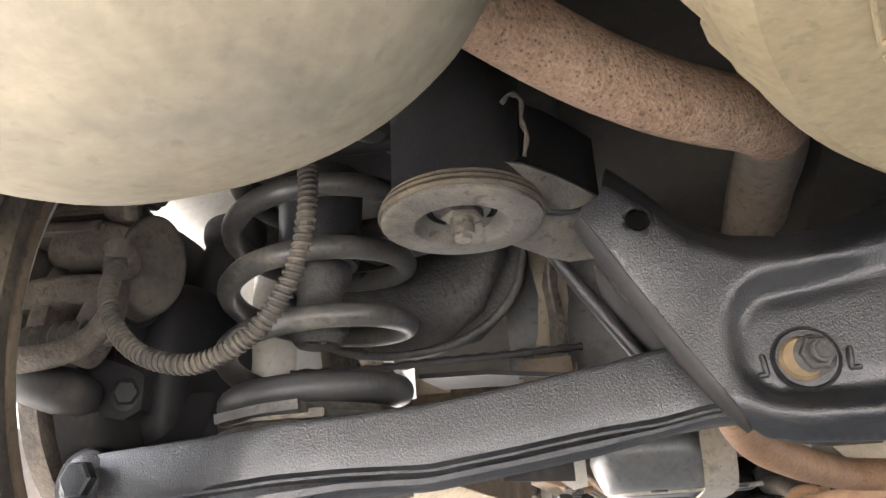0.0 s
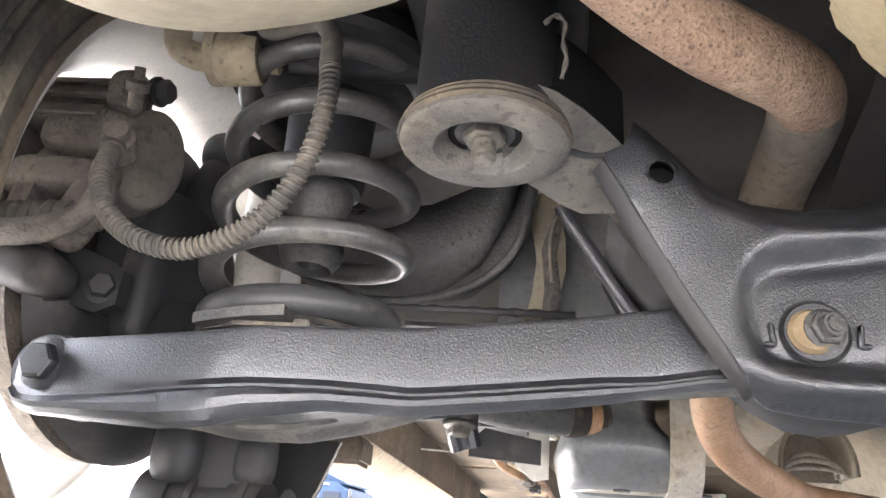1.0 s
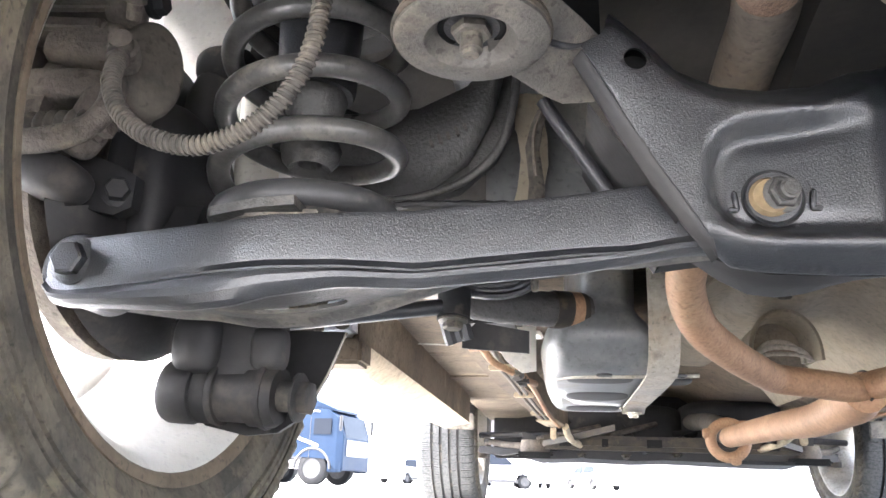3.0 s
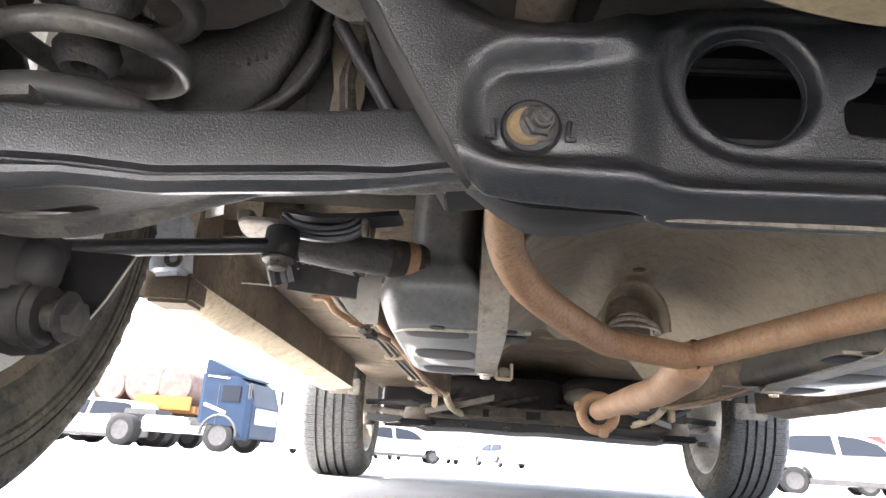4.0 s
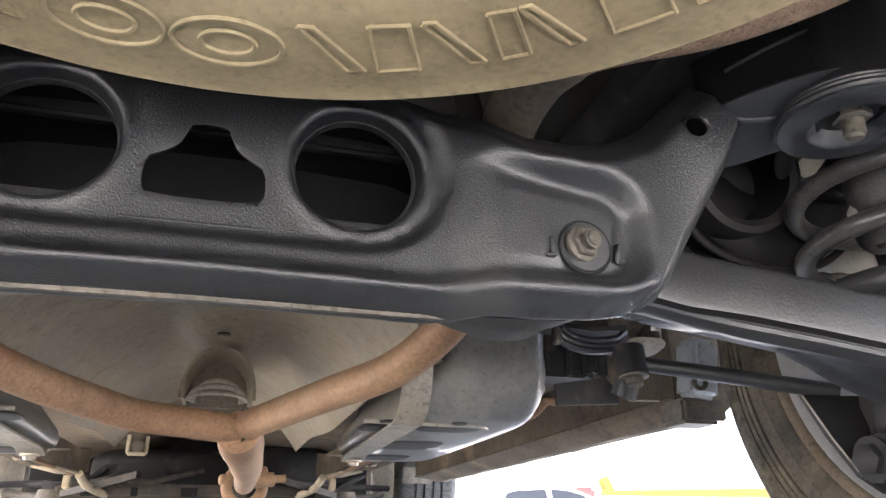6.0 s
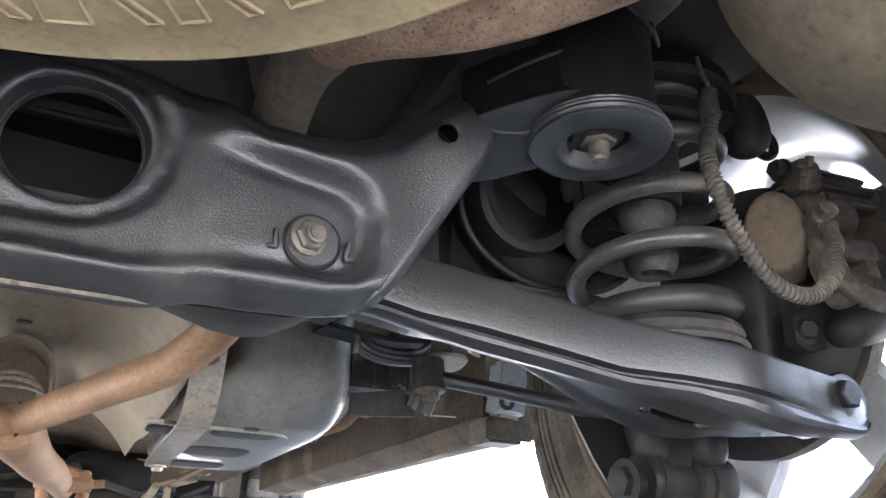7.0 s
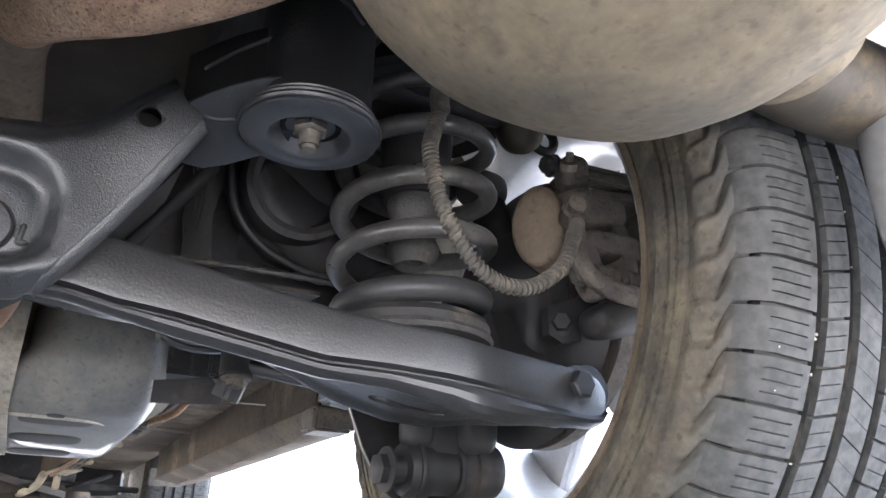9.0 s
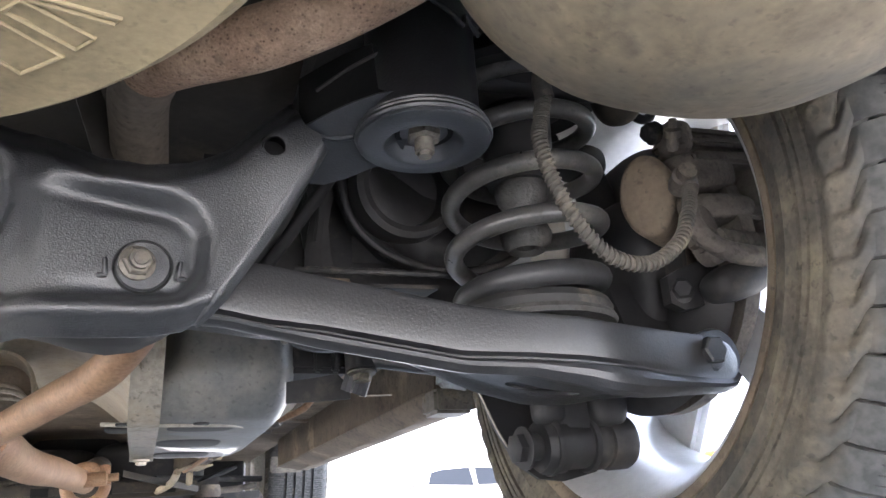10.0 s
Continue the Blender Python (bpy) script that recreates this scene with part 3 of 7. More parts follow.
def plate_y(x, z):
    ax = abs(x)
    y = 0.044 - 0.015 * sstep(0.155, 0.185, ax)
    g = pocket_gap(ax, z)
    y += 0.0035 * math.exp(-((g + 0.009) / 0.005) ** 2) * sstep(0.17, 0.24, ax)
    y -= 0.0150 * sstep(-0.006, 0.006, g) * lerp(z, [0.30, 0.34], [sstep(0.14, 0.175, ax), sstep(0.15, 0.235, ax)])
    y -= 0.012 * sstep(0.285, 0.34, ax) * sstep(0.31, 0.395, z)
    # recessed long panel round the holes, with a raised ring round each hole
    g = stadium_gap(x, z)
    y += 0.0095 * (1 - sstep(-0.003, 0.0045, g))
    d = math.hypot(ax - HOLE_C[0], z - HOLE_C[1]) - HOLE_R
    y -= 0.0018 * math.exp(-((d - 0.0075) / 0.0045) ** 2)
    y += 0.016 * (1 - sstep(0, 0.0045, d)) ** 1.8
    # long roll along the lower edge, turning under
    b = z - lerp(ax, [0, 0.17, 0.25, 0.272, 0.29], [0.250, 0.248, 0.250, 0.254, 0.264])
    y -= 0.013 * math.exp(-((b - 0.013) / 0.0065) ** 2) * (1 - 0.75 * sstep(0.15, 0.18, ax)) * (1 - sstep(0.27, 0.30, ax))
    y += 0.024 * (1 - sstep(0.0, 0.009, b)) * (1 - sstep(0.27, 0.30, ax))
    # the upper edge rolls back
    top = z - lerp(ax, [0, 0.13, 0.162, 0.185, 0.21, 0.24, 0.27, 0.298, 0.318, 0.342], [0.417, 0.413, 0.405, 0.392, 0.380, 0.377, 0.382, 0.396, 0.416, 0.438])
    y += 0.022 * sstep(-0.027, 0.001, top)
    return y


def subframe():
    t = thing("rear_subframe", (0, 0.05, 0.25), "black textured steel rear subframe with oval holes under the car", "subframe")
    holes = [circle(HOLE_C[0], HOLE_C[1], HOLE_R, 96), circle(-HOLE_C[0], HOLE_C[1], HOLE_R, 96), smooth_loop(HOUSE, 1), circle(0.3275, 0.3885, 0.0078, 20), circle(-0.3275, 0.3885, 0.0078, 20)]
    face = pressed(PLATE, holes, lambda u, v, k: (u, plate_y(u, v) + k, v), 0.003, 0.0032, [(k * HOLE_C[0], HOLE_C[1], HOLE_R + r, 96, HOLE_R + 0.0155) for k in (-1, 1) for r in (0.0012, 0.0025, 0.004, 0.0055, 0.0075, 0.0098, 0.0125)])
    bmesh.ops.smooth_vert(face, verts=face.verts, factor=0.5, use_axis_y=True)
    part("rear_crossmember", face, M_BLACK, t, "black textured pressed crossmember with two round holes", angle=76)
    # rim ring paler for wear and for light caught by the hole's wall
    for k in (-1, 1):
        part("hole_rim", revolve([(HOLE_R - 0.0008, -0.002), (HOLE_R + 0.0010, -0.002), (HOLE_R + 0.0010, 0.004), (HOLE_R - 0.0002, 0.004), (HOLE_R - 0.0008, 0.0025)], aim((k * HOLE_C[0], 0.0700, HOLE_C[1]), (0, -1, 0)), 72, closed=True), M_BLACKDUSTY, t, "worn dusty rim of the hole, paler as if catching light")
    for x0, x1, z in ((-0.046, 0.040, 0.2955),):
        part("press_line", loft([[(x, plate_y(x, z) - 0.0006, z), (x, plate_y(x, z) + 0.002, z), (x, plate_y(x, z + 0.002) + 0.002, z + 0.0022), (x, plate_y(x, z + 0.002) - 0.0004, z + 0.0016)] for x in [x0 + (x1 - x0) * i / 12 for i in range(13)]]), M_BLACK, t, "pressed seam line")
    part("inner_lip", loft([[(x, 0.078, 0.3105), (x, 0.088, 0.312), (x, 0.088, 0.3205), (x, 0.078, 0.3185)] for x in (-0.16, -0.05, 0.05, 0.16)]), M_BLACKDUSTY, t, "grey inner lip seen through the holes")
    # box behind the face, near black: the shade inside is put into its colour
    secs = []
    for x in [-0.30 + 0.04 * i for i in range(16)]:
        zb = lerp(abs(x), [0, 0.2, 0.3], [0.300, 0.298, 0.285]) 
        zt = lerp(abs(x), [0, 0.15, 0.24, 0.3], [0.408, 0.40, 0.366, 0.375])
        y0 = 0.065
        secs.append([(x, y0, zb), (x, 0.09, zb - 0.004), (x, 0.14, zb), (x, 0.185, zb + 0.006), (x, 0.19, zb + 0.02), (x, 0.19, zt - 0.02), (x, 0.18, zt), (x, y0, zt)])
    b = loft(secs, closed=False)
    part("inner_box", b, M_SHADEBLACK, t)
    part("inner_rib", block((0.46, 0.012, 0.014), pose(0, 0.12, 0.399), 0.003), M_DARK, t)
    strip = part("inner_flange", block((0.5, 0.004, 0.014), pose(0, 0.184, 0.341), 0.001), M_DARK, t, "grey inner flange with small holes")
    # holes drawn as flat dark discs, their shade given by colour
    for x in (-0.11, -0.02, 0.085):
        part("drain_hole", revolve([(0, -0.001), (0.005, -0.001), (0.005, 0.001), (0, 0.001)], aim((x, 0.1815, 0.341), (0, -1, 0)), 14), M_DARK, strip)
    # underside skin with weld lip; its shade is put into the near-black colour
    secs = []
    for x in [-0.30 + 0.02 * i for i in range(31)]:
        a = abs(x)
        zb = lerp(a, [0, 0.17, 0.25, 0.30], [0.2515, 0.2505, 0.2525, 0.275])
        dip = 0.022 * math.exp(-((a - 0.222) / 0.055) ** 2)
        low = [(0.064, zb + 0.003), (0.09, zb + 0.012 - dip * 0.4), (0.13, zb + 0.026 - dip), (0.16, zb + 0.042 - dip * 0.8), (0.19, zb + 0.07)]
        secs.append([(x, y, z) for y, z in low] + [(x, y - 0.003, z + 0.004) for y, z in reversed(low)])
    part("underside", loft(secs), M_SHADEBLACK, t)
    part("weld_lip", loft([[(x, 0.0595, z), (x, 0.0635, z), (x, 0.0635, z + 0.003), (x, 0.0595, z + 0.003)] for x, z in ((-0.165, 0.2510), (-0.16, 0.2488), (-0.08, 0.2492), (0.0, 0.2496), (0.08, 0.2492), (0.16, 0.2488), (0.165, 0.2510))]), M_CREST, t, "paler weld edge")
    for s in (-1, 1):
        # boxed arm from the plate to the bushing
        def q(x, y, z): return (s * x, y, z)
        secs, walls = [], []
        for x, yr, ym, zm, yf, zf in ((0.3485, 0.014, 0.036, 0.398, 0.056, 0.3845), (0.362, -0.010, 0.030, 0.3965, 0.058, 0.385), (0.375, -0.030, 0.018, 0.3955, 0.059, 0.3855), (0.390, -0.048, 0.004, 0.3955, 0.047, 0.387), (0.406, -0.060, -0.010, 0.396, 0.026, 0.3885), (0.424, -0.066, -0.020, 0.398, 0.008, 0.391)):
            walls.append([q(x, yr + 0.010, 0.462), q(x, yr + 0.0055, 0.419), q(x, yr + 0.0015, 0.4137), q(x, yr + 0.0045, 0.4137), q(x, yr + 0.0095, 0.419), q(x, yr + 0.015, 0.462)])
            secs.append([q(x, yr + 0.0015, 0.4134), q(x, yr - 0.001, 0.411), q(x, yr + 0.003, 0.4085), q(x, 0.55 * yr + 0.45 * ym, 0.45 * zm + 0.55 * 0.406), q(x, ym, zm), q(x, 0.3 * ym + 0.7 * yf, 0.3 * zm + 0.7 * zf - 0.001), q(x, yf - 0.003, zf), q(x, yf, zf + 0.003), q(x, yf - 0.004, 0.445), q(x, yf - 0.007, 0.445), q(x, yf - 0.006, zf + 0.006), q(x, ym, zm + 0.004), q(x, yr + 0.006, 0.4134)])
        arm = part("bushing_arm", loft(secs), M_BUSH if s < 0 else M_FILM, t, "flat-bottomed arm reaching to the bushing", angle=38)
        part("arm_wall", loft(walls), M_SHADEBLACK, arm, "black side wall of the arm", angle=38)
        if s > 0:
            part("wall_rib", tube(catmull([(0.358, 0.003, 0.440), (0.374, -0.0205, 0.445), (0.390, -0.0400, 0.449), (0.402, -0.0500, 0.452)], 5), 0.0016, 10), M_DARK, arm, "thin rib along the wall")
        # pressed crease running across the arm's floor; its shadow on the left is painted black
        part("arm_crease", tube(catmull([q(0.358, 0.008, 0.4040), q(0.372, 0.003, 0.4005), q(0.390, -0.010, 0.3992), q(0.398, -0.020, 0.4002)], 5), lambda u: 0.0012 + 0.0018 * math.sin(math.pi * min(1, u * 1.1)), 10), M_BLACKDUSTY if s < 0 else M_FILM, arm)
        # folded flange along the plate's sloping edge
        secs = []
        for x, z, w in ((0.2800, 0.2590, 0.003), (0.2855, 0.2660, 0.006), (0.2935, 0.2800, 0.0085), (0.3125, 0.3125, 0.0095), (0.3345, 0.3495, 0.0095), (0.3545, 0.3845, 0.009), (0.3618, 0.3972, 0.008)):
            def edge(k, back): return q(x + 0.866 * k, plate_y(x - 0.0017, z + 0.001) + back, z - 0.5 * k)
            secs.append([edge(-0.0030, 0.0030), edge(-0.0004, 0.0014), edge(0.0015, 0.0016), edge(0.5 * w, 0.0042), edge(w - 0.001, 0.0082), edge(w, 0.0100), edge(w - 0.001, 0.0130), edge(0.3 * w, 0.0090), edge(-0.0035, 0.0045)])
        part("edge_flange", loft(secs), M_DARK if s < 0 else M_BLACK, t, "folded flange along the plate's edge", angle=50)
        part("edge_bar", tube([q(0.390, 0.098, 0.412), q(0.378, 0.10, 0.392), q(0.352, 0.105, 0.352), q(0.322, 0.11, 0.306)], 0.006, 10), M_BLACKDUSTY if s < 0 else M_SHADEBLACK, t)
        part("side_wall", loft([[q(x, 0.03, z0), q(x, 0.034, z0), q(x, 0.17, z1), q(x, 0.166, z1)] for x, z0, z1 in ((0.302, 0.286, 0.286), (0.322, 0.318, 0.318), (0.346, 0.352, 0.352), (0.358, 0.372, 0.376))]), M_DARK, t)
        part("front_wall", loft([[q(x, 0.25, z0), q(x, 0.256, z0), q(x, 0.256, 0.50), q(x, 0.25, 0.50)] for x, z0 in ((0.29, 0.335), (0.34, 0.33), (0.40, 0.335), (0.45, 0.345))]), M_TANK if s < 0 else M_DARK, t)
        # bushing
        bx, by = s * 0.433, -0.028
        house = part("bushing_housing", revolve([(0.0, 0.52), (0.043, 0.52), (0.0435, 0.404), (0.046, 0.401), (0.046, 0.397), (0, 0.397)], pose(bx, by, 0), 48), M_BLACKDUSTY if s < 0 else M_BLACKSMOOTH, t, "tall black bushing can")
        bm = bmesh.new()
        prof = [(0.0432, 0.4040), (0.0475, 0.4028), (0.0490, 0.4011), (0.0482, 0.3996), (0.0502, 0.3986), (0.0511, 0.3970), (0.0503, 0.3955), (0.0518, 0.3945), (0.0524, 0.3926), (0.0514, 0.3907), (0.0485, 0.3900)]
        disc = [(0.044, 0.3935), (0.0500, 0.3918), (0.0506, 0.3897), (0.0502, 0.3881), (0.0488, 0.3872), (0.0312, 0.3862), (0.0300, 0.3866), (0.0286, 0.3884), (0.0225, 0.3965), (0.0195, 0.4035), (0, 0.4060)]
        part("bushing_lip", revolve(prof, pose(bx, by, 0), 56, bm), M_BUSHTAN if s < 0 else M_BLACK, house, "ribbed lip of the bushing")
        part("bushing_disc", revolve(disc, pose(bx, by, 0), 56), M_BUSH if s < 0 else M_FILM, house, "flat rubber disc with a round recess")
        part("bushing_nut", hexhead(Matrix.Translation((bx, by, 0.406)) @ pose(0, 0, 0, 180, 0, 15), 0.0135, 0.015, 0.017, None, 0.014, 0.0075), M_CREST, house, "dust-caked nut on a stud")
        # solid black arcs put the voids' shade into colour
        for k in (-1, 1):
            arc = [(bx + 0.0205 * math.cos(a), by + 0.0205 * math.sin(a), 0.4015) for a in [radians((0 if k > 0 else 180) - 48 + 12 * i) for i in range(9)]]
            part("bushing_void", tube(arc, 0.0052, 10), M_SHADEBLACK, house, "black arc for the shaded void in the rubber")
        # added near-black cup behind the hole, keeps light out so it stays dark
        part("hole_shade_cup", revolve([(0.0084, 0.0), (0.0122, -0.008), (0.0122, -0.020), (0, -0.020), (0, -0.022), (0.0135, -0.022), (0.0135, -0.008), (0.0094, 0.0)], aim((s * 0.3275, plate_y(0.3275, 0.3885) + 0.0026, 0.3885), (0, -1, -0.12)), 24, closed=True), M_SHADEBLACK, t)
        # wire clip on the can
        if s < 0:
            part("wire_clip", tube(catmull([(-0.397, -0.073, 0.440), (-0.391, -0.075, 0.444), (-0.3855, -0.072, 0.4405), (-0.3865, -0.071, 0.428), (-0.3845, -0.070, 0.418), (-0.387, -0.069, 0.406)], 5), lambda u: 0.0014 + 0.0004 * math.sin(u * 31), 8), M_HOSE, t)
        else:
            part("wire_clip", tube(catmull([(0.47, -0.06, 0.47), (0.455, -0.07, 0.478), (0.45, -0.075, 0.465), (0.44, -0.078, 0.472), (0.425, -0.078, 0.48)], 5), 0.002, 8), M_BLACKDUSTY, t)
        # eccentric bolt of the control arm
        m = Matrix.Translation((s * 0.2440, 0.0285, 0.2965)) @ pose(0, 0, 0, 90, 0, 0)
        nut = Matrix.Translation((s * 0.2400, 0.0265, 0.2975)) @ pose(0, 0, 0, 90, 0, 12)
        bolt = part("eccentric_bolt", hexhead(nut, 0.0104, 0.0085, 0.0122, None, 0.006, 0.0068), M_CREST if s > 0 else M_CAST, t, "nut with an eccentric washer")
        part("washer", revolve([(0.0, -0.003), (0.0172, -0.003), (0.0180, 0.0), (0.0168, 0.0020), (0.0, 0.0023)], m, 40), M_BLACK, bolt)
        for k in (-1, 1):
            tx = s * 0.2440 + k * 0.0235
            bar = block((0.0034, 0.004, 0.0135), pose(tx, 0.0275, 0.2945, 0, k * 6, 0), 0.0012, 1)
            block((0.007, 0.004, 0.0032), pose(tx + k * 0.0016, 0.0275, 0.2885), 0.0012, 1, bar)
            part("stop_tab", bar, M_BLACK, bolt)
        part("washer_groove", revolve([(0.0180, -0.0012), (0.0196, -0.0012), (0.0196, -0.0004), (0.0180, -0.0004)], m, 40, closed=True), M_SHADEBLACK, bolt, "dark gap round the washer")
        if s < 0:
            flat = Matrix.Translation((-0.2462, 0.0258, 0.2962)) @ pose(0, 0, 0, 90, 0, 0)
            part("bare_face", revolve([(0, -0.002), (0.0128, -0.002), (0.0134, 0.0), (0.0112, 0.003), (0, 0.003)], flat, 32), M_BRASS, bolt, "scraped yellow washer face")
    return t


subframe()


# ---------------- lower control arms ----------------
ARM_X = [0.255, 0.30, 0.33, 0.37, 0.42, 0.47, 0.52, 0.565, 0.588, 0.62, 0.65, 0.70, 0.722, 0.734, 0.741]
ARM_TOP = [0.318, 0.316, 0.3125, 0.303, 0.2915, 0.2815, 0.276, 0.2735, 0.2705, 0.2695, 0.269, 0.2685, 0.2675, 0.263, 0.255]
ARM_RIB = [0.266, 0.2665, 0.266, 0.2605, 0.250, 0.241, 0.240, 0.238, 0.2362, 0.234, 0.232, 0.230, 0.230, 0.232, 0.238]
ARM_LOW = [0.2655, 0.264, 0.258, 0.248, 0.238, 0.229, 0.2265, 0.2185, 0.2125, 0.211, 0.213, 0.217, 0.2185, 0.222, 0.230]
ARM_BOT = [0.265, 0.264, 0.262, 0.262, 0.258, 0.246, 0.230, 0.221, 0.2215, 0.222, 0.227, 0.229, 0.230, 0.233, 0.238]
ARM_Y = [0.045, 0.046, 0.044, 0.034, 0.018, 0.007, -0.004, -0.0095, -0.0095, -0.0035, 0.003, 0.0135, 0.018, 0.0205, 0.022]


def arm_hang(x, s):
    """Height offset of the two arms, left up and right down, fitted to the camera's view."""
    return -s * (0.002 + 0.0055 * sstep(0.30, 0.58, x))


def arm_at(x, col):
    return lerp(x, ARM_X, col)


def control_arm(s):
    t = thing("control_arm", (s * 0.5, 0.05, 0.215), "black textured pressed-steel lower control arm below the coil spring", "control arm", "rear control arms")
    secs = []
    for x in [0.255 + 0.00704 * i for i in range(70)]:
        y, zt, zr, zl = (arm_at(x, c) for c in (ARM_Y, ARM_TOP, ARM_RIB, ARM_LOW))
        hang = arm_hang(x, s)
        zt, zr, zl = zt + hang, max(zr, zl + 0.008) + hang, zl + hang
        gr = 0.006 * sstep(0.26, 0.3, x) * (1 - 0.75 * sstep(0.58, 0.62, x)) * (1 - sstep(0.64, 0.69, x))
        w = 0.085 * (1 - sstep(0.69, 0.745, x)) + 0.03
        h = zr - zl
        secs.append([(s * x, yy, zz) for yy, zz in (
            (y + w, zt - 0.010), (y + w * 0.6, zt - 0.004), (y + 0.010, zt - 0.0005), (y + 0.004, zt), (y + 0.0006, zt - 0.0012), (y, zt - 0.003), (y - 0.0001, zt - 0.0045), (y - 0.0006, 0.5 * (zt + zr) + 0.004), (y - 0.0004, zr + 0.007), (y + 0.0003, zr + 0.0036),
            (y + gr, zr + 0.0012), (y + gr, zr - 0.0004), (y - 0.0025, zr - 0.0035), (y - 0.004, zr - 0.4 * h), (y - 0.003, zl + 0.35 * h), (y + 0.001, zl + 0.12 * h), (y + 0.006, zl), (y + 0.014, zl + 0.0015), (y + 0.016, zl + 0.008), (y + 0.012, zr), (y + 0.012, zt - 0.02), (y + w, zt - 0.016))])
    part("arm_body", loft(secs), M_BLACK if s < 0 else M_BLACKSMOOTH, t, angle=24)
    # lower plate with a slot and a round hole
    outline = []
    xs = [0.275 + 0.0155 * i for i in range(30)]
    def y_far(x): return arm_at(x, ARM_Y) + lerp(x, [0.27, 0.33, 0.38, 0.43, 0.5, 0.6, 0.68, 0.75], [0.018, 0.034, 0.046, 0.068, 0.10, 0.12, 0.10, 0.045])
    outline = [(x, arm_at(x, ARM_Y) + 0.010) for x in xs] + [(x, y_far(x)) for x in reversed(xs)]
    def slot(x0, x1, y, r):
        return [(x1 + r * math.cos(a), y + r * math.sin(a)) for a in [math.pi * (-0.5 + k / 8) for k in range(9)]] + [(x0 - r * math.cos(a), y - r * math.sin(a)) for a in [math.pi * (-0.5 + k / 8) for k in range(9)]]
    def low(x, y):
        y0, y1 = arm_at(x, ARM_Y) + 0.010, y_far(x)
        u = (y - y0) / (y1 - y0)
        z = (1 - u) * (arm_at(x, ARM_LOW) + 0.004) + u * arm_at(x, ARM_BOT)
        z += 0.005 * sstep(0.395, 0.415, x) * sstep(0.004, 0.014, y1 - y) * (1 - sstep(0.70, 0.74, x)) * sstep(0.0, 0.012, y - y0)
        return z + arm_hang(x, s)
    part("lower_plate", pressed(outline, [slot(0.54, 0.592, 0.066, 0.0088), circle(0.368, 0.063, 0.0055, 16)], lambda u, v, k: (s * u, v, low(u, v) + k), 0.003, 0.0065), M_ARMDUST if s < 0 else M_BLACK, t, angle=60)
    # added near-black sheet above the slot, stands in for the shade inside
    part("slot_shade_sheet", loft([[(s * x, arm_at(x, ARM_Y) + 0.025, arm_at(x, ARM_LOW) + 0.024), (s * x, arm_at(x, ARM_Y) + 0.10, arm_at(x, ARM_BOT) + 0.022), (s * x, arm_at(x, ARM_Y) + 0.10, arm_at(x, ARM_BOT) + 0.026), (s * x, arm_at(x, ARM_Y) + 0.025, arm_at(x, ARM_LOW) + 0.028)] for x in (0.46, 0.50, 0.56, 0.63, 0.67)]), M_SHADEBLACK, t)
    tip = part("outer_boss", revolve([(0, -0.03), (0.024, -0.03), (0.0255, -0.026), (0.0255, 0.024), (0.023, 0.027), (0, 0.027)], Matrix.Translation((s * 0.722, 0.049, 0.256 if s < 0 else 0.244)) @ pose(0, 0, 0, 90, 0, 0), 32), M_BLACKDUSTY if s < 0 else M_BLACKSMOOTH, t)
    part("outer_bolt", hexhead(Matrix.Translation((s * (0.717 if s < 0 else 0.706), 0.017, 0.258 if s < 0 else 0.246)) @ pose(0, 0, 0, 90, 0, 0), 0.0125, 0.012, 0.0175, None, 0.0, 0.006), M_BLACK, t, "flanged hex bolt at the outer end")
    return t


for s in (-1, 1):
    control_arm(s)


# ---------------- springs ----------------
SPRING = (0.577, 0.088)


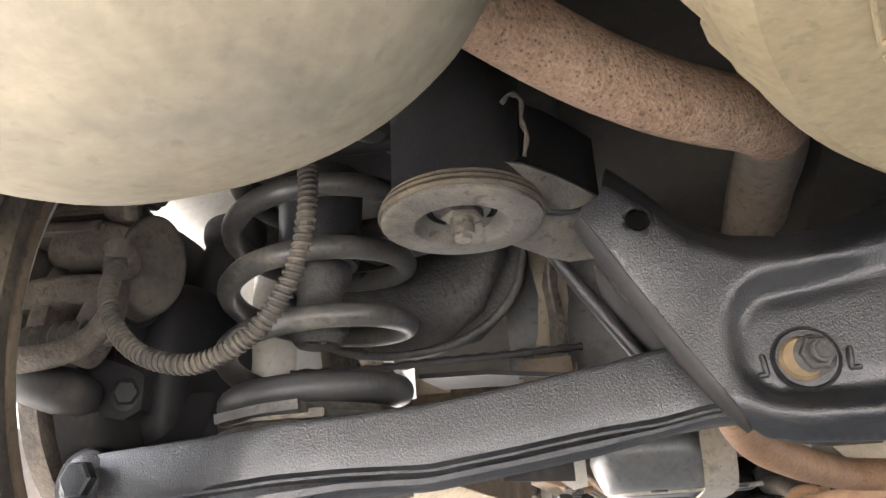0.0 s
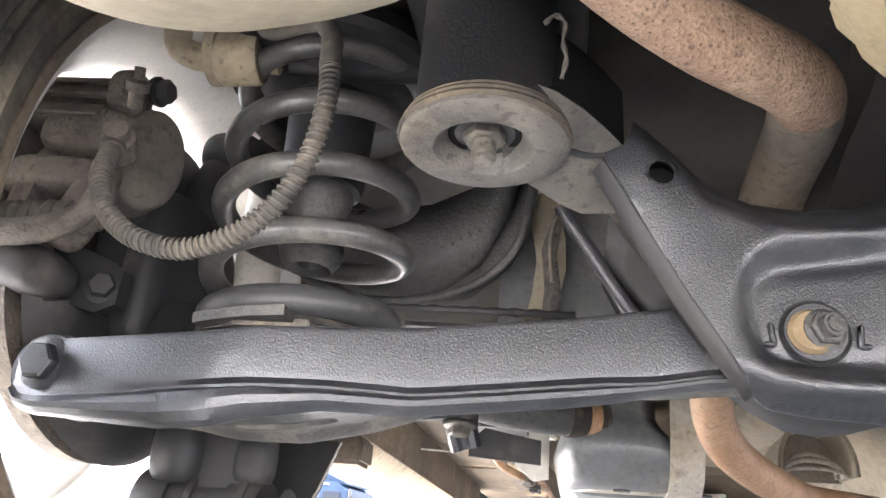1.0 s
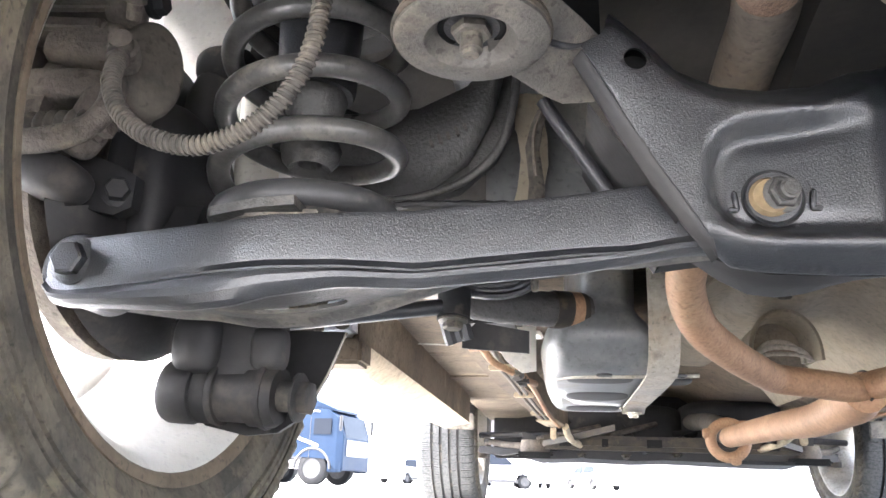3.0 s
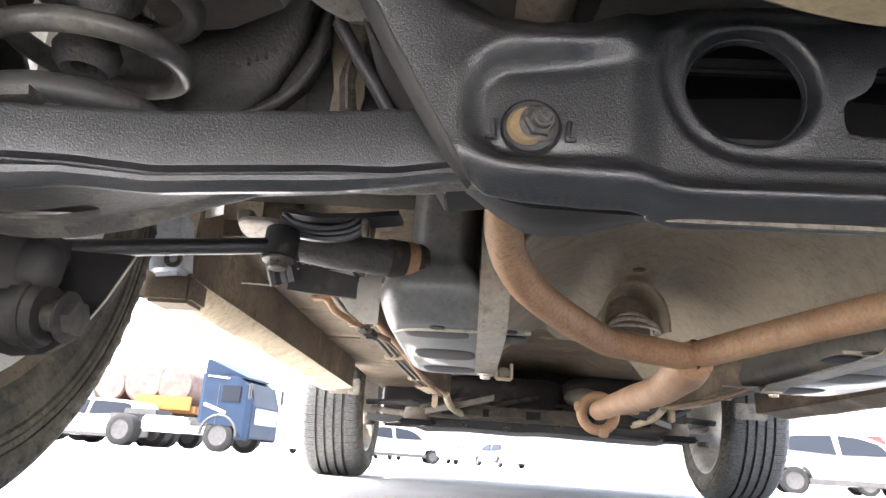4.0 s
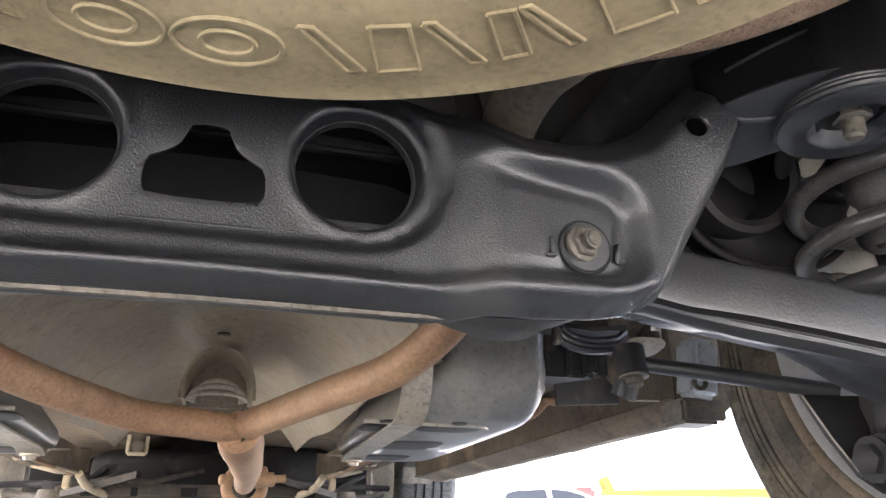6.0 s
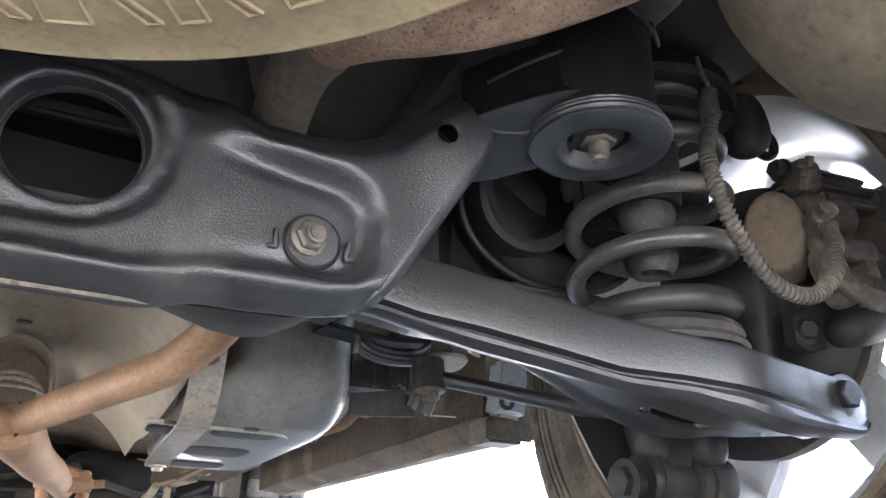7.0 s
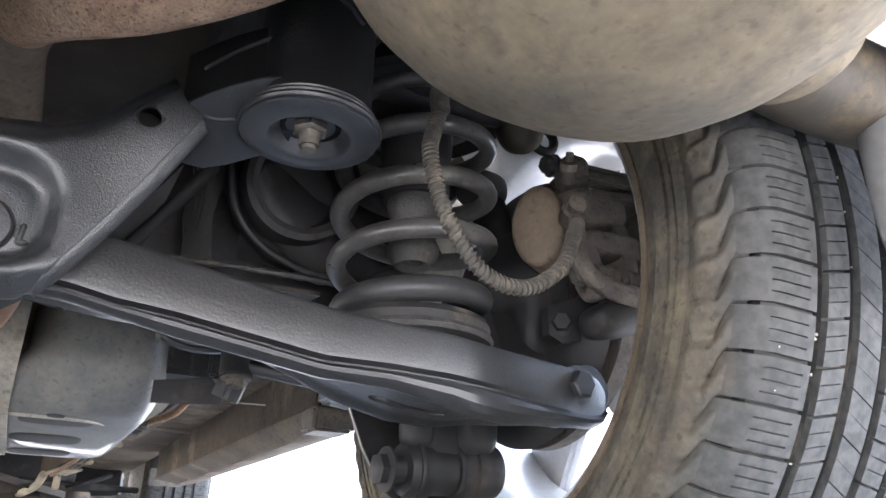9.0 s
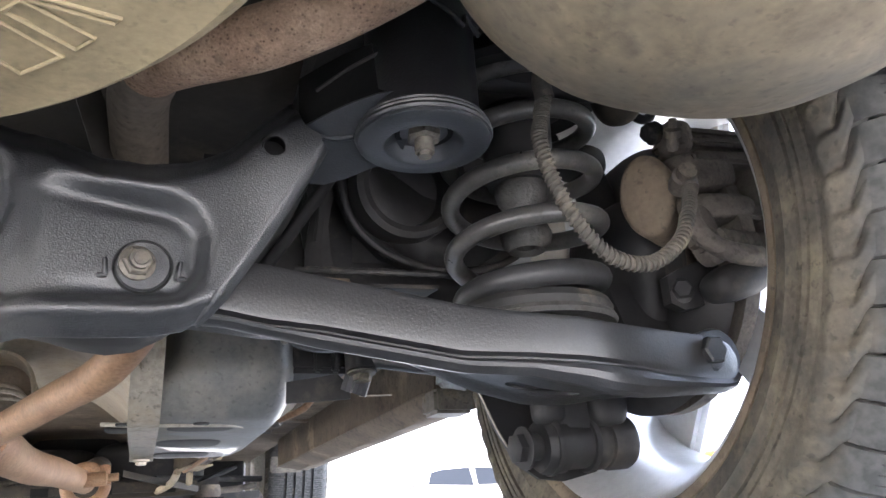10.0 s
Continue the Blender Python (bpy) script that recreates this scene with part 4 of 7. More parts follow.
def spring_set(s):
    cx, cy = s * SPRING[0], SPRING[1]
    seat = thing("spring_seat", (cx, cy, 0.275), "flat dusty seat ring under the coil spring", "spring seat", "spring seats")
    part("seat_plate", revolve([(0.03, 0.277), (0.073, 0.277), (0.075, 0.281), (0.073, 0.285), (0.03, 0.285)], pose(cx, cy, 0), 48, closed=True), M_CREST if s < 0 else M_CAST, seat, "dusty seat plate edge")
    part("rubber_pad", revolve([(0.045, 0.285), (0.070, 0.285), (0.072, 0.292), (0.069, 0.298), (0.045, 0.297)], pose(cx, cy, 0), 48, closed=True), M_RUBBER, seat)
    for a, w in (((248, 0.034), (278, 0.05)) if s < 0 else ()):
        part("pad_lug", block((w, 0.008, 0.006), Matrix.Translation((cx, cy, 0.2895)) @ pose(0, 0, 0, 0, 0, a) @ Matrix.Translation((0.072, 0, 0)) @ pose(0, 0, 0, 0, 0, 90), 0.001), M_CREST, seat)
    tab = [(0.617, 0.010, 0.2865), (0.600, 0.005, 0.2875), (0.578, 0.001, 0.289), (0.552, -0.001, 0.2895)]
    if s < 0:
        part("pad_tab", loft([[(s * x, y, z), (s * x, y - 0.002, z + 0.006), (s * x, y + 0.03, z + 0.006), (s * x, y + 0.03, z)] for x, y, z in tab]), M_CAST, seat, "flat dusty tab of the spring pad")
    # helical spring, flat first coil, then even pitch
    path = []
    turns, n = 4.75, 300
    for i in range(n):
        u = turns * i / (n - 1)
        z = 0.3065 + 0.022 * sstep(0.2, 1.0, u) * min(u, 1) + 0.0515 * max(0, u - 0.9) * sstep(0.9, 1.3, u)
        r = 0.0625 + 0.008 * sstep(0.6, 1.4, u) - 0.004 * sstep(4.0, 4.75, u)
        a = radians(-52 if s < 0 else -135) + 2 * math.pi * u
        path.append((cx - r * math.cos(a), cy - r * math.sin(a), z))
    c = thing("coil_spring", (cx, cy, 0.298), "dark coated steel coil spring between arm and body", "coil spring", "rear coil springs")
    part("coil", tube(path, 0.0090, 14), M_SPRING, c)
    part("rubber_sleeve", tube(path[:62], 0.0112, 14), M_MUDRUBBER, c, "thick rubber sleeve on the lowest turn")
    # bump stop and upper mount
    t = thing("bump_stop", (cx, cy, 0.355), "dusty ribbed rubber bump stop inside the coil", "bump stop", "bump stops")
    part("stop_body", revolve([(0, 0.374), (0.009, 0.374), (0.010, 0.358), (0.017, 0.354), (0.023, 0.361), (0.025, 0.371), (0.021, 0.380), (0.018, 0.388), (0.018, 0.396), (0.024, 0.404), (0.0265, 0.414), (0.025, 0.424), (0.018, 0.43), (0, 0.43)], pose(cx, cy, 0), 40), M_CAST, t)
    part("stop_can", revolve([(0, 0.42), (0.031, 0.42), (0.033, 0.426), (0.036, 0.50), (0.05, 0.505), (0.066, 0.515), (0.07, 0.53), (0, 0.53)], pose(cx, cy, 0), 40), M_BLACKDUSTY if s < 0 else M_DARK, t, "dark upper can")
    part("upper_mount", revolve([(0, 0.515), (0.09, 0.515), (0.094, 0.522), (0.09, 0.54), (0.06, 0.56), (0, 0.56)], pose(cx, cy, 0), 40), M_DARK, t)
    return t


for s in (-1, 1):
    spring_set(s)


# ---------------- exhaust ----------------
def superellipsoid(c, r, e1, e2, m=None, n1=40, n2=64):
    bm = bmesh.new()
    sp = lambda v, e: math.copysign(abs(v) ** e, v)
    rows = []
    for i in range(1, n1):
        a = -math.pi / 2 + math.pi * i / n1
        rows.append([bm.verts.new((r[0] * sp(math.cos(a), e1) * sp(math.cos(b), e2), r[1] * sp(math.cos(a), e1) * sp(math.sin(b), e2), r[2] * sp(math.sin(a), e1))) for b in (2 * math.pi * k / n2 for k in range(n2))])
    for a, b in zip(rows, rows[1:]):
        for k in range(n2):
            bm.faces.new((a[k], a[(k + 1) % n2], b[(k + 1) % n2], b[k]))
    lo, hi = bm.verts.new((0, 0, -r[2])), bm.verts.new((0, 0, r[2]))
    for k in range(n2):
        bm.faces.new((lo, rows[0][(k + 1) % n2], rows[0][k]))
        bm.faces.new((hi, rows[-1][k], rows[-1][(k + 1) % n2]))
    bm.transform(Matrix.Translation(c) @ (m or Matrix()))
    return bm


def muffler(s):
    t = thing("muffler", (s * 0.50, -0.29, 0.31), "large dust-coated oval rear muffler hanging beside the subframe", "muffler", "rear mufflers")
    zc = 0.440 if s < 0 else 0.429
    bm = superellipsoid((s * 0.505, -0.288, zc), (0.152, 0.150, 0.122), 0.95, 0.92)
    for v in bm.verts:
        k = noise.noise(v.co * 14) * 0.002 + noise.noise(v.co * 40) * 0.0006
        v.co += (v.co - Vector((s * 0.505, -0.288, zc))).normalized() * k
    part("can", bm, M_MUFFLER if s < 0 else M_MUFFLERDIRTY, t)
    seam = []
    for k in range(49):
        a = 2 * math.pi * k / 48
        seam.append((s * (0.505 + 0.118), -0.288 + 0.095 * math.cos(a), zc + 0.077 * math.sin(a)))
    part("end_seam", tube(seam, 0.0032, 8), M_MUFFLER if s < 0 else M_MUFFLERDIRTY, t, "crimped end seam")
    part("end_neck", tube([(s * 0.60, -0.275, zc - 0.004), (s * 0.645, -0.262, zc - 0.010), (s * 0.672, -0.254, zc - 0.014)], lambda u: 0.066 - 0.020 * sstep(0, 1, u), 32), M_MUFFLERDIRTY, t, "tapered neck of the muffler")
    part("tailpipe", tube(catmull([(s * 0.60, -0.27, 0.425), (s * 0.66, -0.245, 0.412), (s * 0.73, -0.24, 0.412), (s * 0.80, -0.245, 0.415), (s * 0.86, -0.27, 0.42), (s * 0.88, -0.36, 0.42), (s * 0.88, -0.6, 0.42)], 6), 0.036, 24), M_TAIL, t, "stained tailpipe")
    return t


def rear_pipe(s):
    pts = [(0.450, -0.20, 0.478), (0.400, -0.145, 0.456), (0.354, -0.103, 0.440), (0.315, -0.074, 0.430), (0.286, -0.054, 0.427), (0.258, -0.028, 0.431), (0.238, 0.008, 0.440), (0.230, 0.055, 0.446), (0.231, 0.12, 0.438), (0.238, 0.20, 0.398), (0.246, 0.265, 0.357)]
    t = thing("exhaust_pipe", (s * 0.3, 0, 0.38), "rust-pitted exhaust pipe bending over the subframe", "exhaust pipe", "rear exhaust pipes")
    part("pipe", tube(catmull([(s * x, y, z) for x, y, z in pts], 8), lambda u: 0.0215 + 0.004 * sstep(0.85, 1.0, u), 28), M_RUST, t)
    part("heat_sleeve", tube(catmull([(s * x, y, z) for x, y, z in pts[6:]], 8), lambda u: 0.0217 + 0.0016 * sstep(0, 0.12, u) + 0.0025 * sstep(0.7, 1.0, u), 28), M_SLEEVE, t, "greyer pipe section beyond the bend")
    return t


for s in (-1, 1):
    muffler(s)
    rear_pipe(s)


def y_pipe():
    t = thing("y_pipe", (0.05, 0.7, 0.21), "heat-tanned exhaust Y-pipe joining under the fuel tank", "exhaust pipe")
    left = [(-0.246, 0.265, 0.357), (-0.249, 0.305, 0.338), (-0.247, 0.345, 0.321), (-0.235, 0.39, 0.304), (-0.212, 0.44, 0.289), (-0.165, 0.52, 0.277), (-0.12, 0.594, 0.271), (-0.097, 0.632, 0.2688), (-0.084, 0.650, 0.2678), (-0.066, 0.662, 0.2668), (-0.02, 0.681, 0.2645), (0.064, 0.718, 0.260)]
    right = [(0.246, 0.265, 0.357), (0.247, 0.295, 0.338), (0.238, 0.33, 0.320), (0.219, 0.372, 0.302), (0.204, 0.40, 0.292), (0.188, 0.43, 0.2865), (0.155, 0.50, 0.282), (0.10, 0.62, 0.273), (0.045, 0.738, 0.263)]
    part("branch_pipe", tube(catmull(left, 8), lambda u: 0.0205 + 0.0048 * (1 - sstep(0, 0.1, u)), 26), M_TANPIPE, t)
    part("branch_pipe", tube(catmull(right, 8), lambda u: 0.0205 + 0.0048 * (1 - sstep(0, 0.12, u)), 26), M_TANPIPE, t)
    seam = [(0.052 + 0.0225 * math.cos(a) * 0.35, 0.708 - 0.0225 * math.cos(a) * 0.75, 0.264 + 0.0225 * math.sin(a)) for a in [2 * math.pi * k / 30 for k in range(31)]]
    part("weld_seam", tube(seam, 0.0022, 8), M_TAIL, t, "dark weld between the branches")
    part("collector", tube(catmull([(0.05, 0.70, 0.256), (0.06, 0.8, 0.248), (0.075, 1.0, 0.242), (0.09, 1.3, 0.252), (0.10, 1.6, 0.258), (0.108, 1.86, 0.262)], 6), lambda u: 0.029 + 0.004 * math.exp(-((u - 0.15) / 0.1) ** 2), 26), M_TANPIPE, t)
    ring = [(0.110 + 0.05 * math.cos(a), 1.89 + 0.002 * math.cos(a), 0.256 + 0.05 * math.sin(a)) for a in [2 * math.pi * k / 36 for k in range(37)]]
    part("flange", tube(ring, 0.016, 12), M_TANPIPE, t, "pale welded flange ring")
    for a in (40, 165, 285):
        part("flange_lug", superellipsoid((0.110 + 0.06 * math.cos(radians(a)), 1.885, 0.258 + 0.06 * math.sin(radians(a))), (0.016, 0.012, 0.016), 0.7, 0.7, None, 10, 14), M_TANPIPE, t)
    part("sensor_boss", revolve([(0, -0.02), (0.018, -0.02), (0.018, 0.03), (0.01, 0.034), (0.01, 0.06), (0, 0.06)], aim((0.14, 1.62, 0.255), (1, 0.1, 0.1)), 18), M_TANPIPE, t)
    part("front_pipe", tube(catmull([(0.11, 1.93, 0.275), (0.115, 2.05, 0.31), (0.12, 2.3, 0.34), (0.12, 2.6, 0.36)], 6), 0.03, 18), M_CREST, t, "dark front pipe")
    return t


y_pipe()


# ---------------- wheels ----------------
def wheel(name, centre, s, label, group, rear=True):
    """Tyre with grooved tread and shoulder blocks, alloy rim with spokes; s is the car's side."""
    R, W = 0.355, 0.245
    c = Vector(centre)
    t = thing(name, (c.x, c.y, 0), label, "wheel", group)
    m = Matrix.Translation(c) @ pose(0, 0, 0, 0, s * 90, 0)
    # local z points outwards from the car
    hw = W / 2
    half = [(0.236, -hw + 0.032), (0.243, -hw + 0.018), (0.252, -hw + 0.010), (0.262, -hw + 0.0065), (0.2655, -hw + 0.0042), (0.2675, -hw + 0.0046), (0.2795, -hw + 0.0014), (0.2808, -hw + 0.0040), (0.2825, -hw + 0.0036), (0.2838, -hw + 0.0004), (0.2890, -hw - 0.0002), (0.2898, -hw + 0.0018), (0.2908, -hw + 0.0016), (0.2918, -hw - 0.0004), (0.297, -hw - 0.0006), (0.300, -hw + 0.0012), (0.304, -hw + 0.004), (0.316, -hw + 0.010), (0.326, -hw + 0.017), (0.332, -hw + 0.024)]
    crown = []
    for zc in (-0.052, -0.018, 0.018, 0.052):
        crown += [(R - 0.0055, zc - 0.0052), (R - 0.011, zc - 0.0044), (R - 0.011, zc + 0.0044), (R - 0.0055, zc + 0.0052)]
    walls = revolve(half, m, 96)
    revolve([(r, -z) for r, z in reversed(half)], m, 96, walls)
    tyre = part("tyre", walls, M_MUDTYRE, t, "muddy black rubber tyre", angle=30)
    part("groove_base", revolve([half[-1], (0.342, -hw + 0.024), (0.3455, -0.09), (0.348, -0.06)] + crown + [(0.348, 0.06), (0.3455, 0.09), (0.342, hw - 0.024), (half[-1][0], -half[-1][1])], m, 96), M_RUBBER, tyre)
    # shoulder blocks with sipes and rib blocks with slots, joined
    bm = bmesh.new()
    count = 67
    def patch(a0, us, rows, deep):
        """A block as a net over angle and width: rows of (z, radius, skew), us of (share, cut)."""
        top = []
        for zz, rr, skew, cutting in rows:
            top.append([m @ Vector(((rr - (0.003 if c and cutting else 0)) * math.cos(a0 + (u + skew) * da), (rr - (0.003 if c and cutting else 0)) * math.sin(a0 + (u + skew) * da), zz)) for u, c in us])
        low = [[m @ Vector(((rr - deep) * math.cos(a0 + (u + skew) * da), (rr - deep) * math.sin(a0 + (u + skew) * da), zz)) for u, c in (us[0], us[-1])] for zz, rr, skew, _ in rows]
        vt = [[bm.verts.new(p) for p in r] for r in top]
        vl = [[bm.verts.new(p) for p in r] for r in low]
        for i in range(len(rows) - 1):
            for j in range(len(us) - 1):
                bm.faces.new((vt[i][j], vt[i + 1][j], vt[i + 1][j + 1], vt[i][j + 1]))
            bm.faces.new((vt[i][0], vl[i][0], vl[i + 1][0], vt[i + 1][0]))
            bm.faces.new((vt[i][-1], vt[i + 1][-1], vl[i + 1][1], vl[i][1]))
        bm.faces.new([*vt[0], vl[0][1], vl[0][0]])
        bm.faces.new([*vt[-1][::-1], vl[-1][0], vl[-1][1]])
    da = 2 * math.pi / count
    sipes = [(0.045, 0), (0.25, 0), (0.256, 1), (0.284, 1), (0.29, 0), (0.49, 0), (0.496, 1), (0.524, 1), (0.53, 0), (0.73, 0), (0.736, 1), (0.764, 1), (0.77, 0), (0.955, 0)]
    for k in range(count):
        a0 = da * k
        for side in (-1, 1):
            sh = 0.0 if side < 0 else 0.4
            rows = [(side * 0.0575, R - 0.0012, sh, 0), (side * 0.064, R - 0.0014, sh - 0.01, 0), (side * 0.066, R - 0.0015, sh - 0.01, 1), (side * 0.078, R - 0.0027, sh - 0.025, 1), (side * 0.088, R - 0.0041, sh - 0.04, 1), (side * 0.0935, R - 0.0056, sh - 0.04, 1), (side * 0.0955, R - 0.0066, sh - 0.035, 0), (side * 0.100, R - 0.0088, sh - 0.03, 0), (side * 0.104, R - 0.0118, sh - 0.015, 0), (side * 0.1085, R - 0.0165, sh + 0.0, 0), (side * 0.112, R - 0.0225, sh + 0.03, 0)]
            patch(a0, sipes, rows, 0.008)
            rows = [(side * z, R - 0.0005, 0.07 * (z - 0.035) / 0.012 + sh, 1 if 0.026 < z < 0.046 else 0) for z in (0.0235, 0.026, 0.0275, 0.035, 0.0445, 0.0465)]
            patch(a0, [(0.02, 0), (0.32, 0), (0.325, 1), (0.345, 1), (0.35, 0), (0.62, 0), (0.625, 1), (0.645, 1), (0.65, 0), (0.95, 0)], rows, 0.008)
        patch(a0, [(0.0, 0), (0.48, 0), (0.485, 1), (0.51, 1), (0.515, 0), (0.988, 0)], [(z, R, z * 14, 1) for z in (-0.0125, -0.006, 0.006, 0.0125)], 0.008)
    tread = tagged(part("tread", bm, M_MUDTYRE, tyre, "worn grey tread blocks", angle=32), kind="stuff")
    # scalloped buttress between tread and sidewall: each groove turns a knee and runs out down the shoulder
    bb = bmesh.new()
    band = [(0.3395, 0.1060, 0.0), (0.3350, 0.1100, 0.10), (0.3310, 0.1135, 0.20), (0.3270, 0.1162, 0.30), (0.3230, 0.1186, 0.40), (0.3190, 0.1206, 0.50), (0.3150, 0.1222, 0.60), (0.3110, 0.1234, 0.70), (0.3070, 0.1241, 0.80), (0.3035, 0.1243, 0.90), (0.2995, 0.1236, 1.0)]
    band = [(a[0] * (1 - k / 3) + b[0] * k / 3, a[1] * (1 - k / 3) + b[1] * k / 3, a[2] * (1 - k / 3) + b[2] * k / 3) for a, b in zip(band, band[1:]) for k in range(3)] + band[-1:]
    fine = 20
    for side in (-1, 1):
        sh = 0.0 if side < 0 else 0.4
        rows = []
        for r, z, q in band:
            row = []
            knee = 0.05 + 0.80 * sstep(0.10, 0.42, q) + 0.25 * sstep(0.42, 0.9, q)
            wide = 0.055 + 0.10 * sstep(0.08, 0.25, q) + 0.05 * sstep(0.4, 0.8, q)
            for k in range(count * fine):
                u = (k / fine - sh - knee + 0.5) % 1.0 - 0.5
                cut = 0.0072 * (1 - sstep(0.30, 0.80, q)) * math.exp(-(u / wide) ** 2)
                lift = 0.0022 * sstep(0.1, 0.5, q) * (1 - sstep(0.8, 1.0, q)) * math.exp(-((u - 0.22) / 0.16) ** 2)
                tip = 0.003 * sstep(0.62 + 0.25 * abs(u), 0.86 + 0.14 * abs(u), q) * (1 - sstep(0.96, 1.0, q))
                d = lift - cut - tip
                a = da * k / fine
                nr, nz = math.cos(radians(20 + 60 * q)), math.sin(radians(20 + 60 * q))
                row.append(m @ Vector(((r + d * nr) * math.cos(a), (r + d * nr) * math.sin(a), side * (z + d * nz))))
            rows.append(row)
        loft(rows, bb, caps=False)
    tagged(part("buttress", bb, M_MUDTYRE, tyre, angle=70), kind="stuff")
    if rear:
        # small pale stones caught in the grooves
        rng = random.Random(11)
        st = bmesh.new()
        for _ in range(80):
            a, zc = rng.uniform(0, 6.283), rng.choice((-0.052, -0.052, -0.018, -0.085, -0.03)) + rng.uniform(-0.003, 0.003)
            q = m @ Vector(((R - 0.004) * math.cos(a), (R - 0.004) * math.sin(a), zc))
            join(st, superellipsoid(q, [rng.uniform(0.0006, 0.0014) for _ in range(3)], 1, 1, None, 5, 7))
        tagged(part("pebbles", st, M_LINER, tyre, "tiny pale stones in the grooves"), kind="stuff")
    # rim barrel, outer face and spokes
    # left rear barrel near white, right one darker: side light put into colour
    rim = part("rim", revolve([(0.237, -0.105), (0.245, -0.108), (0.246, -0.102), (0.232, -0.094), (0.222, -0.07), (0.206, -0.045), (0.198, -0.02), (0.196, 0.05), (0.215, 0.085), (0.236, 0.10), (0.244, 0.106), (0.244, 0.098), (0.23, 0.092), (0.222, 0.09), (0.207, 0.078), (0.190, 0.05), (0.192, -0.02), (0.200, -0.047), (0.215, -0.07), (0.226, -0.096)], m, 72, closed=True), (M_BARREL if s < 0 else M_ALLOY) if rear else M_STRAP, t, "dusty alloy rim barrel, left rear one whitened for its light")
    part("rim_flange", revolve([(0.2300, -0.0925), (0.2355, -0.1050), (0.2400, -0.1085), (0.2462, -0.1095), (0.2478, -0.1020), (0.2350, -0.0930)], m, 72, closed=True), M_CAP if rear else M_STRAP, rim, "dust-caked inner rim edge" if rear else "")
    for k in range(5):
        bmk = block((0.16, 0.092, 0.03), m @ pose(0, 0, 0, 0, 0, 72 * k + (40 if s > 0 else 68)) @ pose(0.135, 0, 0.066, 0, -8, 0), 0.010, 2, None, 0.8)
        part("spoke", bmk, M_ALLOY, rim, "silver alloy spoke")
    part("hub", revolve([(0, 0.04), (0.07, 0.045), (0.074, 0.055), (0.06, 0.08), (0, 0.085)], m, 32), M_ALLOY, rim)
    return t


REAR_Y, FRONT_Y = 0.15, 2.85
for s in (-1, 1):
    wheel("rear_wheel_assembly", (s * 0.799, REAR_Y, 0.352), s, "rear wheel with muddy tyre and silver alloy rim standing on asphalt", "wheels")
    wheel("front_wheel_assembly", (s * 0.825, FRONT_Y, 0.352), s, "front wheel with worn grooved tread standing on asphalt", "wheels", False)


# ---------------- spare tyre ----------------
def spare():
    t = thing("spare_tyre", (0, -0.33, 0.345), "dust-caked spare tyre hung flat under the boot floor", "tyre")
    m = Matrix.Translation((-0.006, -0.328, 0.435))
    prof = [(0.20, -0.03), (0.203, -0.075), (0.212, -0.086), (0.225, -0.091), (0.245, -0.0945), (0.252, -0.0935), (0.256, -0.0945), (0.285, -0.0942), (0.302, -0.0925), (0.305, -0.0932), (0.308, -0.0915), (0.316, -0.083), (0.322, -0.068), (0.325, -0.04), (0.326, 0.0), (0.325, 0.05), (0.315, 0.085), (0.24, 0.09), (0.2, 0.06)]
    tyre = part("carcass", revolve(prof, m, 128, closed=True), M_SPARE, t)
    part("rim_disc", revolve([(0, -0.05), (0.1, -0.055), (0.15, -0.03), (0.19, -0.06), (0.204, -0.075), (0.2, -0.02), (0, -0.01)], m, 64), M_STRAP, t, "dusty steel rim")
    # moulded shapes round the sidewall: plain ovals and bars
    def ridge(pts, closed):
        pts = [Vector(p) for p in pts]
        if closed:
            pts = pts + pts[:1]
        return tube(pts, 0.0014, 6)
    def at(a, r):
        z = lerp(r, [0.256, 0.285, 0.302], [-0.0945, -0.0942, -0.0925]) - 0.0004
        return m @ Vector((r * math.sin(a), r * math.cos(a), z))
    def shape(kind, a, w):
        out = []
        if kind == "oval":
            for k2 in (1.0, 0.5):
                out.append(([at(a + w * 0.5 * k2 * math.cos(q), 0.2590 + 0.0175 * k2 * math.sin(q)) for q in (2 * math.pi * i / 28 for i in range(28))], True))
        elif kind == "slant":
            out.append(([at(a + u * w, 0.2590 + v) for u, v in ((-0.5, -0.017), (-0.25, -0.017), (0.5, 0.017), (0.2, 0.017))], True))
        else:
            out.append(([at(a + u * w, 0.2590 + v) for u, v in ((-0.5, -0.017), (0.5, -0.017), (0.5, 0.017), (-0.5, 0.017))], True))
        return out
    # kind, angle of its middle, width, in degrees
    row = [("bar", -30, 7), ("slant", -19, 7), ("oval", -8.6, 11.2), ("oval", 3.4, 11.4), ("slant", 14.2, 6.5), ("bar", 21.0, 4.5), ("slant", 27.5, 5.5), ("bar", 33.5, 3.0), ("slant", 38.0, 5.0), ("bar", 46.5, 6.0), ("bar", 53.0, 3.0), ("slant", 57.0, 4.0)]
    for start in (0, 122, 243):
        for kind, a, w in row:
            for pts, cl in shape(kind, radians(start + a), radians(w)):
                part("moulded_shape", ridge(pts, cl), M_SPARE, tyre)
    # shoulder lugs of the tread round the edge
    lug = bmesh.new()
    for k in range(72):
        a = 2 * math.pi * k / 72
        b = block((0.020 if k % 2 else 0.016, 0.016, 0.03), m @ pose(0, 0, 0, 0, 0, math.degrees(a)) @ pose(0, 0.3150, -0.064, -28, 0, 8), 0.003, 1)
        join(lug, b)
    tagged(part("shoulder_lug_ring", lug, M_SPARE, tyre, "worn tread lugs"), kind="stuff")
    part("carrier", block((0.3, 0.05, 0.012), pose(0, -0.335, 0.39), 0.004), M_DARK, t)
    return t


spare()


